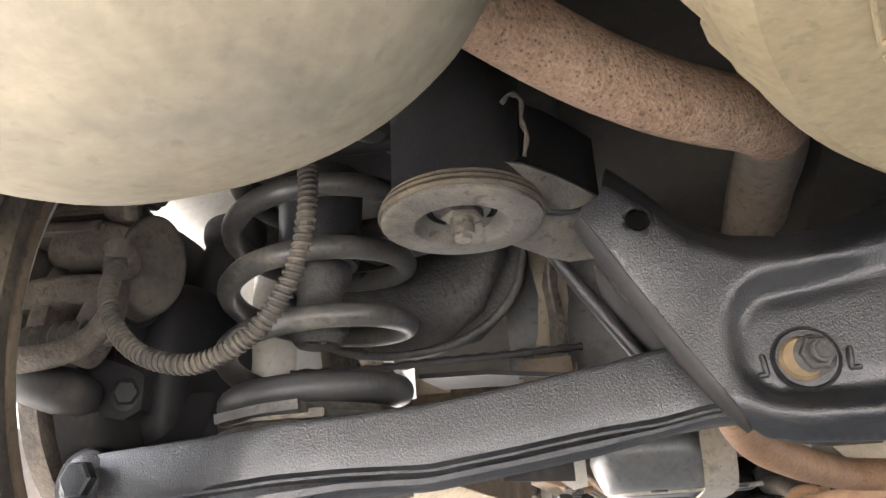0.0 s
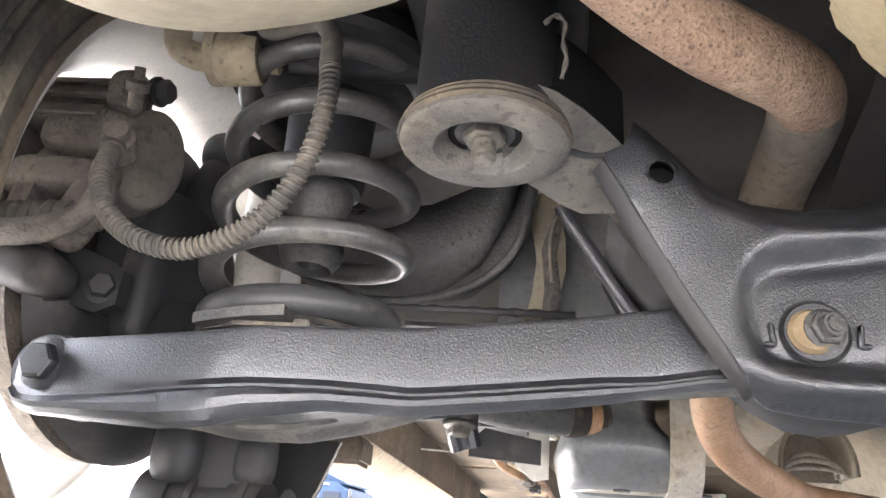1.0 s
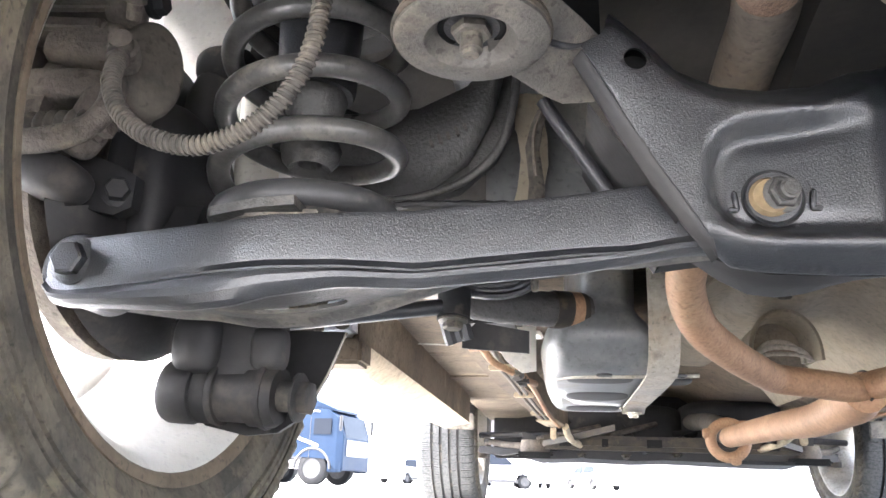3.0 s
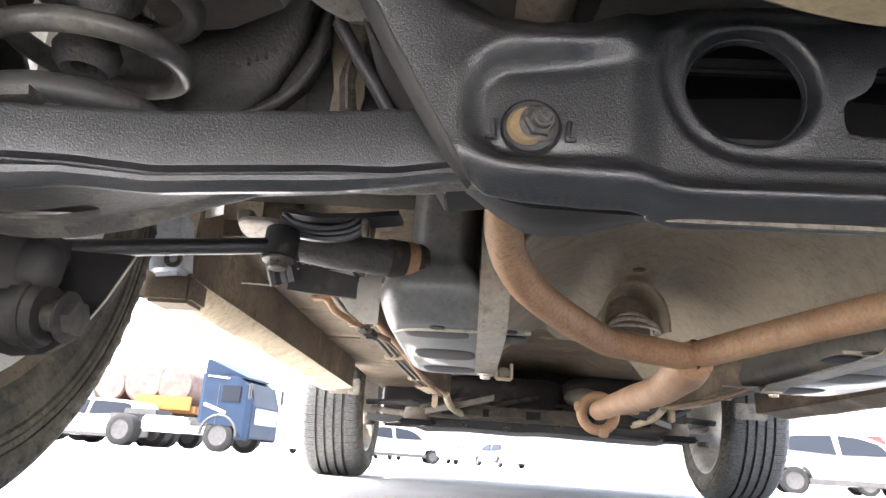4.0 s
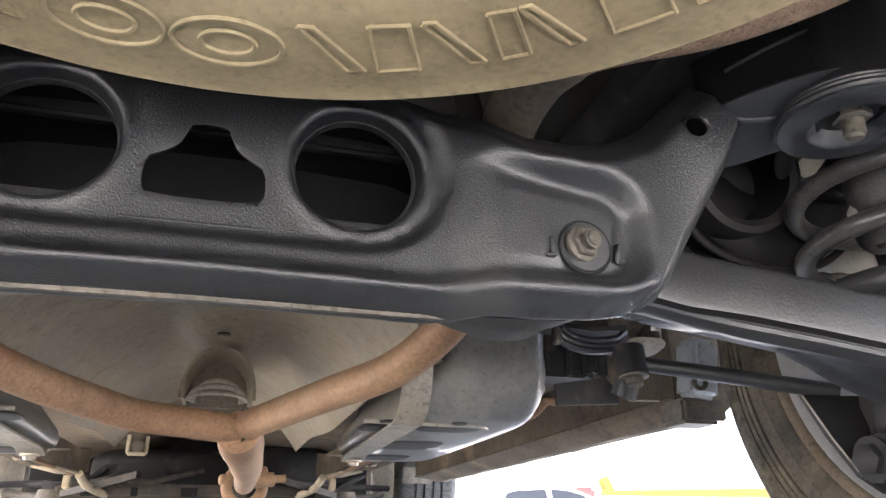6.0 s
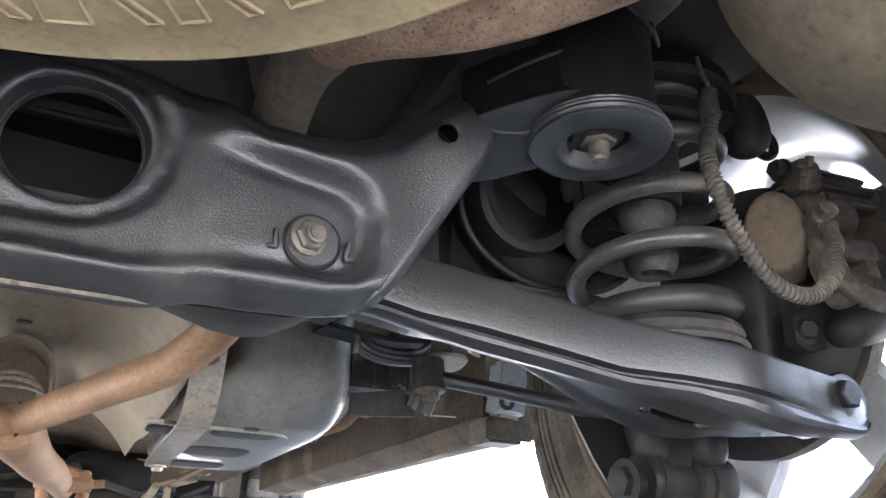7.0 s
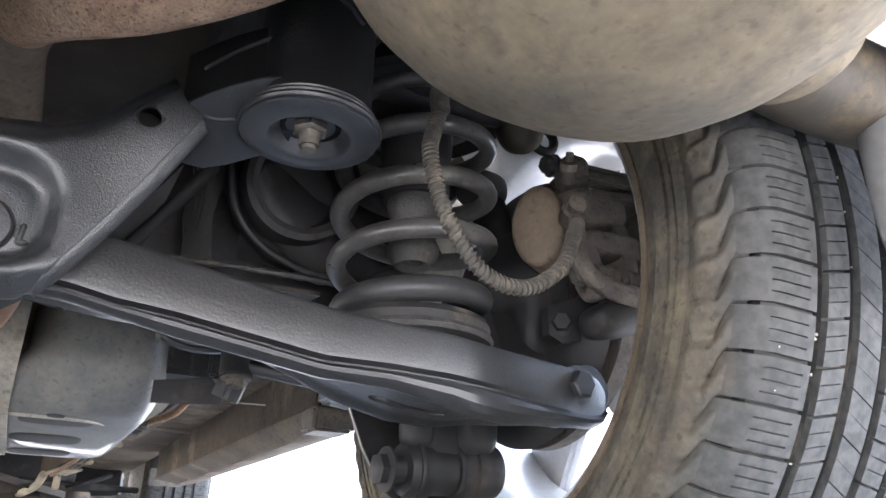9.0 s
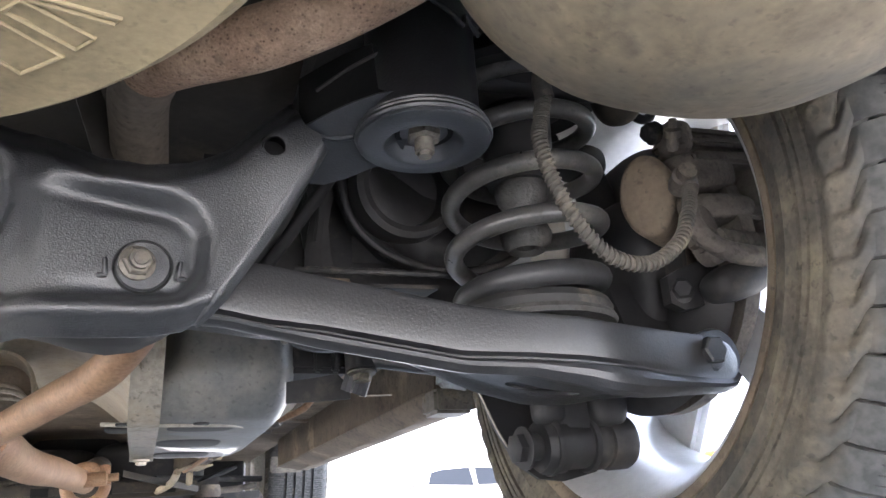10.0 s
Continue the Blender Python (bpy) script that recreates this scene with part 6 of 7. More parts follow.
    # bright end of the trailing bush bracket by the sill
    e = thing("trailing_bush", (X(0.665), 0.50, 0.28), "pale aluminium bush bracket at the sill's end", "bracket", "trailing bushes")
    part("housing", block((0.046, 0.05, 0.088), pose(X(0.684), 0.535, 0.342, 0, s * 7, 0), 0.009, 3), M_BRIGHT, e, "pale bluish aluminium housing")
    part("sleeve", revolve([(0.006, -0.004), (0.011, -0.004), (0.012, 0.002), (0.006, 0.002)], aim((X(0.668), 0.509, 0.319), (0, -1, 0)), 18, closed=True), M_CREST, e)
    part("foot", block((0.062, 0.06, 0.036), pose(X(0.674), 0.55, 0.282), 0.005), M_FLOOR if s < 0 else M_CREST, e, "dusty foot")
    # stabiliser clamp on the left, bump rubber on the right, above the spring
    if s < 0:
        c = thing("stabiliser_bar", (-0.6, 0.02, 0.46), "dusty beige stabiliser bar with clamp above the spring", "stabiliser bar")
        part("bar", tube(catmull([(-0.64, 0.031, 0.508), (-0.66, 0.03, 0.509), (-0.675, 0.03, 0.511), (-0.692, 0.03, 0.522), (-0.70, 0.035, 0.545), (-0.702, 0.04, 0.58)], 7), 0.011, 16), M_SILL, c)
        part("clamp", revolve([(0, -0.018), (0.018, -0.018), (0.0205, -0.015), (0.0205, 0.013), (0.019, 0.016), (0, 0.016)], aim((-0.636, 0.031, 0.507), (1, 0.1, 0.05)), 28), M_SILL, c)
        part("clamp_ring", revolve([(0.008, -0.004), (0.0225, -0.004), (0.0225, 0.004), (0.008, 0.004)], aim((-0.657, 0.031, 0.510), (1, 0.1, 0.02)), 28, closed=True), M_SILL, c)
        part("dark_bar", tube(catmull([(-0.60, 0.04, 0.507), (-0.55, 0.055, 0.51), (-0.49, 0.07, 0.515)], 5), 0.008, 14), M_DARK, c, "dark bar beyond the clamp")
        part("collar", tube([(-0.606, 0.035, 0.507), (-0.618, 0.033, 0.507)], 0.0105, 18), M_SILL, c)
    else:
        c = thing("stabiliser_bar", (0.6, 0.02, 0.46), "dark stabiliser bar end with rubber above the spring", "stabiliser bar")
        part("bar", tube(catmull([(0.48, 0.07, 0.52), (0.56, 0.05, 0.512), (0.62, 0.04, 0.508), (0.68, 0.04, 0.52)], 7), 0.012, 16), M_DARK, c)
        part("rubber", superellipsoid((0.664, 0.038, 0.512), (0.024, 0.022, 0.034), 0.75, 0.8, pose(0, 0, 0, 0, -14, 0), 20, 28), M_TAIL, c, "oval brown-black rubber block")
        ring = [(0.700 + 0.014 * math.cos(a), 0.045, 0.505 + 0.014 * math.sin(a)) for a in [2 * math.pi * k / 24 for k in range(25)]]
        part("loop", tube(ring, 0.005, 10), M_DARK, c)
    return l


for s in (-1, 1):
    side_links(s)


# ---------------- fuel tank and centre tunnel ----------------
def tank_lobe(x0, x1, y0, y1, z0, z1, step):
    """A rounded, tapering tank half; step draws the outer wall in above the skirt."""
    cx, hx = 0.5 * (x0 + x1), 0.5 * abs(x1 - x0)
    cy, hy = 0.5 * (y0 + y1), 0.5 * (y1 - y0)
    sgn = 1 if x1 > 0 else -1
    sp = lambda v: math.copysign(abs(v) ** 0.32, v)
    secs = []
    for z, k in ((z0, 0.70), (z0 + 0.004, 0.78), (z0 + 0.012, 0.85), (z0 + 0.026, 0.915), (z0 + 0.04, 0.955), (z0 + 0.06, 0.98), (z0 + 0.072, 0.985), (z0 + 0.082, 0.98), (z0 + 0.09, 0.975), (z0 + 0.12, 0.985), (z1, 1.0)):
        ring = []
        pull = step * sstep(z0 + 0.05, z0 + 0.085, z)
        for i in range(72):
            a = 2 * math.pi * i / 72
            u, v = sp(math.cos(a)), sp(math.sin(a))
            x = cx + hx * k * u - sgn * pull * sstep(-0.2, 1.0, sgn * u)
            x += sgn * 0.05 * sstep(z0 + 0.015, z0 + 0.09, z) * sstep(-0.2, 1.0, -sgn * u)
            ring.append((x, cy + hy * (0.5 + 0.5 * k) * v + 0.35 * pull * sstep(-0.2, 1.0, -v), z))
        secs.append(ring)
    return loft(secs)


def fuel_tank():
    t = thing("fuel_tank", (0, 0.8, 0.25), "grey coated saddle fuel tank held by steel straps", "fuel tank")
    for s in (-1, 1):
        lobe = part("tank_half", tank_lobe(s * 0.222, 0.45 if s > 0 else -0.41, 0.485, 1.12, 0.256, 0.5, 0.0 if s > 0 else 0.040), M_TANK, t)
        # recesses and dimples are dark patches: their shade is colour, not depth
        for x, y, rx, ry in ((0.325, 0.60, 0.045, 0.035), (0.222, 0.615, 0.020, 0.03), (0.32, 0.80, 0.05, 0.06), (0.318, 1.0, 0.05, 0.05)):
            part("recess", superellipsoid((s * x, y, 0.2565), (rx, ry, 0.003), 0.8, 0.6, None, 10, 24), M_DARK, lobe, "dark patch for a shaded recess")
        for dx, dy in ((0.062, 0.545), (-0.032, 0.55)):
            part("drain_dimple", revolve([(0, -0.0015), (0.010, -0.0015), (0.011, 0.001), (0, 0.001)], pose(s * (0.26 + dx), dy, 0.2555), 18), M_DARK, lobe)
        part("bottom_edge", tube(catmull([(s * 0.20, 0.565, 0.258), (s * 0.24, 0.556, 0.2555), (s * 0.30, 0.556, 0.255), (s * 0.36, 0.57, 0.256), (s * 0.385, 0.61, 0.259)], 6), 0.003, 8), M_STRAP, lobe)
        pts = [(0.478, 0.43), (0.480, 0.36), (0.484, 0.32), (0.492, 0.288), (0.506, 0.266), (0.53, 0.2525), (0.6, 0.2495), (0.75, 0.2485), (0.9, 0.2485), (0.93, 0.24), (0.945, 0.25), (1.13, 0.27)]
        strap = []
        for y, z in pts:
            strap.append([(s * 0.232, y, z), (s * 0.270, y, z), (s * 0.270, y + 0.001, z + 0.003), (s * 0.232, y + 0.001, z + 0.003)])
        st = part("strap", loft(strap), M_STRAP, t, "pale steel tank strap")
        part("strap_bolt", hexhead(aim((s * 0.251, 0.92, 0.242), (0, 0, -1)), 0.009, 0.009, 0.014), M_ZINC, st)
    neck = part("filler_neck", tube([(-0.345, 0.515, 0.332), (-0.375, 0.498, 0.331), (-0.41, 0.484, 0.330), (-0.45, 0.474, 0.331), (-0.49, 0.475, 0.338)], 0.0225, 24), M_CAST, t, "dull grey filler neck")
    part("neck_collar", tube([(-0.350, 0.512, 0.332), (-0.368, 0.502, 0.3315), (-0.388, 0.493, 0.331)], 0.0243, 24), M_TAIL, neck, "brown stained collar")
    part("neck_clamp", revolve([(0.02, -0.007), (0.0245, -0.007), (0.0245, 0.007), (0.02, 0.007)], aim((-0.362, 0.505, 0.3315), (-1, -0.5, 0.0)), 28, closed=True), M_TANPIPE, neck, "rusty hose clamp")
    return t


fuel_tank()


def heat_shield():
    t = thing("heat_shield", (0, 0.9, 0.34), "dusty beige arched heat shield over the exhaust", "heat shield")
    def z(x, y):
        arch = 0.452 - 1.7 * x * x - 5 * max(0, abs(x) - 0.17) ** 2
        arch -= 0.03 * (1 - sstep(0.35, 0.55, y))
        arch += 0.028 * sstep(0.55, 0.85, y) * math.exp(-(x / 0.15) ** 4)
        arch -= 0.042 * math.exp(-((x - 0.014) / 0.062) ** 4) * sstep(0.76, 0.95, y) + 0.022 * math.exp(-((x - 0.09) / 0.035) ** 2 - ((y - 1.05) / 0.2) ** 2)
        return arch + 0.03 * sstep(1.1, 1.6, y)
    xs = [-0.245 + 0.01225 * i for i in range(41)]
    ys = [0.36 + 0.03 * j for j in range(51)]
    part("sheet", loft([[(x, y, z(x, y)) for y in ys] + [(x, y, z(x, y) + 0.004) for y in reversed(ys)] for x in xs]), M_SHIELD, t)
    # arched mouth under the hump, with a clamp inside
    def arch(y, w, top, base, grow):
        return [(0.016 + (w + grow) * math.cos(a), y, base + (top + grow - base) * max(0.0, math.sin(a)) ** 0.8) for a in [math.pi * k / 20 for k in range(21)]]
    shell = []
    for y, w, top in ((0.925, 0.058, 0.424), (0.93, 0.054, 0.420), (0.99, 0.052, 0.418), (1.06, 0.052, 0.415)):
        shell.append(arch(y, w, top, 0.338, 0.005) + arch(y, w, top, 0.338, 0.0)[::-1])
    mouth = part("mouth", loft(shell), M_SHIELD, t, "arched opening of the shield")
    # darker plate closes the mouth, in place of its shaded depth
    part("mouth_shade_plate", loft([arch(1.0, 0.052, 0.418, 0.335, 0.004), arch(1.004, 0.052, 0.418, 0.335, 0.004)]), M_SLEEVE, mouth)
    for y, w, top, r in ((0.955, 0.046, 0.366, 0.005), (0.97, 0.040, 0.378, 0.004), (0.95, 0.050, 0.352, 0.0035)):
        part("clamp_rib", tube(arch(y, w, top, 0.338, 0.0), r, 8), M_STRAP, mouth, "pale ribbed clamp")
    part("rivet", superellipsoid((0.016, 0.90, z(0.016, 0.90) - 0.001), (0.012, 0.01, 0.003), 0.9, 0.9, None, 8, 16), M_CAPDARK, t)
    return t


heat_shield()


# ---------------- mid floor details ----------------
def underfloor(s):
    X = lambda x: s * x
    r = thing("chassis_rail", (X(0.36), 1.9, 0.29), "dusty folded floor rail running to the front subframe", "rail", "rails")
    part("channel", loft([[(X(x - 0.03), y, z + 0.07), (X(x - 0.03), y, z), (X(x + 0.03), y, z), (X(x + 0.03), y, z + 0.07)] for x, y, z in ((0.565, 0.62, 0.395), (0.545, 0.9, 0.375), (0.50, 1.3, 0.342), (0.44, 1.75, 0.32), (0.392, 2.1, 0.30), (0.38, 2.2, 0.315))]), M_FLOOR, r)
    part("rail_end", block((0.066, 0.22, 0.006), pose(X(0.405), 2.0, 0.303, 0, 0, s * 7.5), 0.002), M_SILL, r, "pale dusty rail end")
    part("hanger", block((0.02, 0.03, 0.05), pose(X(0.40), 2.16, 0.285), 0.004), M_SILL, r)
    f = thing("floor_crossbar", (X(0.55), 1.2, 0.35), "dusty pressed crossbar between floor rail and sill", "crossbar", "crossbars")
    part("bar", loft([[(X(x), 1.05 - 0.02, z), (X(x), 1.05 + 0.02, z), (X(x), 1.05 + 0.03, z + 0.04), (X(x), 1.05 - 0.03, z + 0.04)] for x, z in ((0.44, 0.405), (0.55, 0.40), (0.68, 0.395))]), M_FLOOR, f)
    for y in (0.84, 1.38, 1.75):
        copy_thing(f, pose(X(0.55), y, 0.35 - 0.012 * (y - 1.2)))
    solo("brake_line", tube(catmull([(X(0.47), 0.62, 0.34), (X(0.49), 0.72, 0.335), (X(0.465), 0.85, 0.33), (X(0.45), 1.05, 0.325), (X(0.435), 1.3, 0.322), (X(0.41), 1.7, 0.305), (X(0.38), 2.1, 0.30)], 7), 0.006, 8), M_TANPIPE, (X(0.45), 1.2, 0.3), "brown brake line clipped along the floor", "pipe", "brake lines")
    b = thing("valve_block", (X(0.455), 0.72, 0.34), "dusty bracket with small valve and bolts under the floor", "bracket", "valve brackets")
    part("plate", block((0.09, 0.16, 0.006), pose(X(0.45), 0.74, 0.345, 8, 0, 0), 0.002), M_LINER, b)
    part("valve", revolve([(0, 0), (0.012, 0), (0.012, 0.02), (0.007, 0.022), (0.007, 0.035), (0, 0.035)], aim((X(0.44), 0.70, 0.34), (0, -0.5, -1)), 14), M_BRASS, b)
    part("upright", loft([[(X(x), y, z0), (X(x), y + 0.004, z0), (X(x), y + 0.004, z1), (X(x), y, z1)] for x, y, z0, z1 in ((0.478, 0.615, 0.318, 0.340), (0.455, 0.62, 0.285, 0.341), (0.432, 0.625, 0.268, 0.342), (0.412, 0.63, 0.272, 0.343))]), M_LINER, b, "pale dusty upright plate")
    part("stay", tube(catmull([(X(0.508), 0.64, 0.308), (X(0.492), 0.645, 0.306), (X(0.478), 0.66, 0.29), (X(0.455), 0.70, 0.282), (X(0.432), 0.76, 0.276), (X(0.42), 0.84, 0.28)], 6), 0.0055, 10), M_TANPIPE, b, "brown stained stay")
    part("stay_foot", block((0.03, 0.02, 0.006), pose(X(0.498), 0.645, 0.307, 0, s * 8, 0), 0.002), M_TANPIPE, b)
    part("stay_bolt", hexhead(aim((X(0.445), 0.715, 0.278), (0, -0.6, -1)), 0.008, 0.008, 0.012), M_CREST, b)
    part("clip", block((0.02, 0.03, 0.014), pose(X(0.437), 0.75, 0.272), 0.004), M_DARK, b)
    pl = thing("fuel_line", (X(0.46), 1.2, 0.3), "thin dusty fuel line bundled along the floor", "pipe", "fuel lines")
    for k in range(2):
        part("line", tube(catmull([(X(0.500 + 0.014 * k), 0.70, 0.345), (X(0.488 + 0.014 * k), 0.9, 0.332), (X(0.468 + 0.014 * k), 1.15, 0.326), (X(0.445 + 0.014 * k), 1.5, 0.314), (X(0.415 + 0.014 * k), 1.9, 0.306), (X(0.39 + 0.014 * k), 2.15, 0.302)], 6), 0.0042, 8), M_SLEEVE if k else M_CREST, pl)
    for y in (0.95, 1.35, 1.75):
        part("line_clip", block((0.05, 0.016, 0.012), pose(X(0.489 - 0.06 * (y - 0.9)), y, 0.325 - 0.016 * (y - 0.9)), 0.003), M_SILL, pl)
    c = thing("charcoal_box", (X(0.50), 0.60, 0.32), "black plastic ribbed box beside the tank", "plastic box", "plastic boxes")
    part("case", block((0.09, 0.08, 0.07), pose(X(0.475), 0.56, 0.355), 0.008), M_RUBBER, c)
    for k in range(3):
        part("rib", block((0.012, 0.012, 0.065), pose(X(0.47 + 0.025 * k), 0.515, 0.352), 0.003), M_RUBBER, c)


for s in (-1, 1):
    underfloor(s)


# ---------------- front end seen far under the car ----------------
def front_subframe():
    t = thing("front_subframe", (0, 2.6, 0.2), "dark oily front subframe and engine underside", "subframe")
    part("cross_beam", loft([[(x, 2.45, z), (x, 2.60, z - 0.012), (x, 2.78, z), (x, 2.80, z + 0.07), (x, 2.45, z + 0.08)] for x, z in ((-0.52, 0.225), (-0.45, 0.205), (-0.3, 0.212), (-0.1, 0.207), (0, 0.213), (0.3, 0.206), (0.45, 0.205), (0.52, 0.225))]), M_DARK, t)
    part("rear_beam", block((0.9, 0.07, 0.05), pose(0, 2.35, 0.262), 0.015), M_TAIL, t)
    part("sump", superellipsoid((-0.15, 2.75, 0.33), (0.26, 0.2, 0.10), 0.4, 0.4, None, 18, 28), M_DARK, t)
    part("gearbox", superellipsoid((0.28, 2.7, 0.34), (0.2, 0.2, 0.11), 0.5, 0.5, None, 18, 28), M_DARK, t)
    part("bulkhead", block((1.34, 0.05, 0.42), pose(0, 2.98, 0.43), 0.01), M_DARK, t)
    for s in (-1, 1):
        arm = part("front_arm", loft([[(s * x, y - w, z), (s * x, y + w, z), (s * x, y + w, z + 0.03), (s * x, y - w, z + 0.03)] for x, y, z, w in ((0.36, 2.55, 0.255, 0.06), (0.5, 2.62, 0.235, 0.05), (0.62, 2.75, 0.225, 0.035), (0.72, 2.84, 0.235, 0.025))]), M_DARK, t)
        part("ball_joint", revolve([(0, -0.02), (0.025, -0.02), (0.028, 0.0), (0.02, 0.02), (0, 0.02)], pose(s * 0.71, 2.84, 0.235), 20), M_IRON, arm)
        part("link", tube([(s * 0.45, 2.5, 0.25), (s * 0.6, 2.55, 0.26), (s * 0.68, 2.7, 0.28)], 0.012, 10), M_IRON, t)
        part("tie_rod", tube([(s * 0.3, 2.42, 0.30), (s * 0.7, 2.66, 0.30)], 0.012, 10), M_DARK, t)
        part("mount_cup", revolve([(0, -0.025), (0.05, -0.025), (0.055, -0.01), (0.05, 0.02), (0, 0.02)], pose(s * 0.47, 2.4, 0.25), 24), M_IRON, t)
        part("splash_guard", block((0.12, 0.012, 0.06), pose(s * 0.76, 2.42, 0.335, 12, 0, 0), 0.004), M_CREST, t, "grey splash guard ahead of the sill")
        part("stay", tube(catmull([(s * 0.36, 2.1, 0.30), (s * 0.345, 2.2, 0.27), (s * 0.30, 2.36, 0.25)], 5), 0.012, 10), M_SILL, t)
    rng = random.Random(7)
    for k in range(26):
        x = rng.uniform(-0.5, 0.5)
        y = rng.uniform(2.35, 2.7)
        part("hose_run", tube(catmull([(x, y, rng.uniform(0.24, 0.3)), (x + rng.uniform(-0.1, 0.1), y + rng.uniform(-0.05, 0.1), rng.uniform(0.24, 0.32)), (x + rng.uniform(-0.15, 0.15), y + 0.1, rng.uniform(0.28, 0.36))], 5), rng.uniform(0.006, 0.014), 8), M_DARK if k % 3 else M_IRON, t)
    tray = part("shield_tray", loft([[(x, 2.3, 0.235), (x, 2.5, 0.212), (x, 2.5, 0.216), (x, 2.3, 0.239)] for x in (0.18, 0.3, 0.42)]), M_TAIL, t)
    # slots are solid near-black blocks, shade painted instead of openings
    for x, w in ((-0.36, 0.05), (-0.22, 0.03), (-0.05, 0.06), (0.15, 0.04), (0.34, 0.06)):
        part("slot", block((w, 0.012, 0.028), pose(x, 2.318, 0.262), 0.004), M_SHADEBLACK, t)
    for x in (-0.42, -0.3, -0.14, 0.04, 0.26, 0.44):
        part("stud", hexhead(aim((x, 2.42, 0.226 + 0.01 * (x > 0)), (0, -0.2, -1)), 0.012, 0.014, 0.018), M_TAIL, t)
    for x, z in ((-0.47, 0.215), (0.47, 0.215)):
        part("skid_pad", block((0.13, 0.09, 0.022), pose(x, 2.36, z), 0.008), M_SHADEBLACK, t)
    for s in (-1, 1):
        part("brace", loft([[(s * x, y - 0.015, z), (s * x, y + 0.015, z), (s * x, y + 0.015, z + 0.02), (s * x, y - 0.015, z + 0.02)] for x, y, z in ((0.20, 2.1, 0.29), (0.30, 2.2, 0.27), (0.44, 2.33, 0.245))]), M_TAIL, t)
    return t


front_subframe()


def hanger_loop():
    t = thing("exhaust_bracket", (-0.18, 1.82, 0.33), "pale bent-wire exhaust bracket hanging under the floor", "bracket")
    part("loop", tube([(-0.205, 1.80, 0.380), (-0.205, 1.81, 0.336), (-0.203, 1.812, 0.333), (-0.162, 1.82, 0.333), (-0.160, 1.82, 0.336), (-0.160, 1.825, 0.380)], 0.0055, 10), M_SILL, t)
    part("rubber_block", block((0.036, 0.03, 0.03), pose(-0.182, 1.82, 0.352), 0.006), M_SLEEVE, t)


hanger_loop()


# ---------------- yard: vehicles and trees ----------------
def yard_wheel(x, y, r, w, parent, turn=90):
    m = Matrix.Translation((x, y, r)) @ pose(0, 0, 0, 90, 0, turn - 90)
    wl = part("wheel", revolve([(r * 0.62, -w / 2), (r * 0.9, -w / 2), (r, -w / 2 + 0.03), (r, w / 2 - 0.03), (r * 0.9, w / 2), (r * 0.62, w / 2)], m, 28, closed=True), M_SHADEBLACK, parent)
    rim = part("rim", revolve([(0, -w / 2 + 0.03), (r * 0.25, -w / 2 + 0.02), (r * 0.55, -w / 2 + 0.05), (r * 0.63, -w / 2 + 0.01), (r * 0.63, w / 2 - 0.01), (0, w / 2 - 0.03)], m, 28), M_DARK, wl)
    return wl


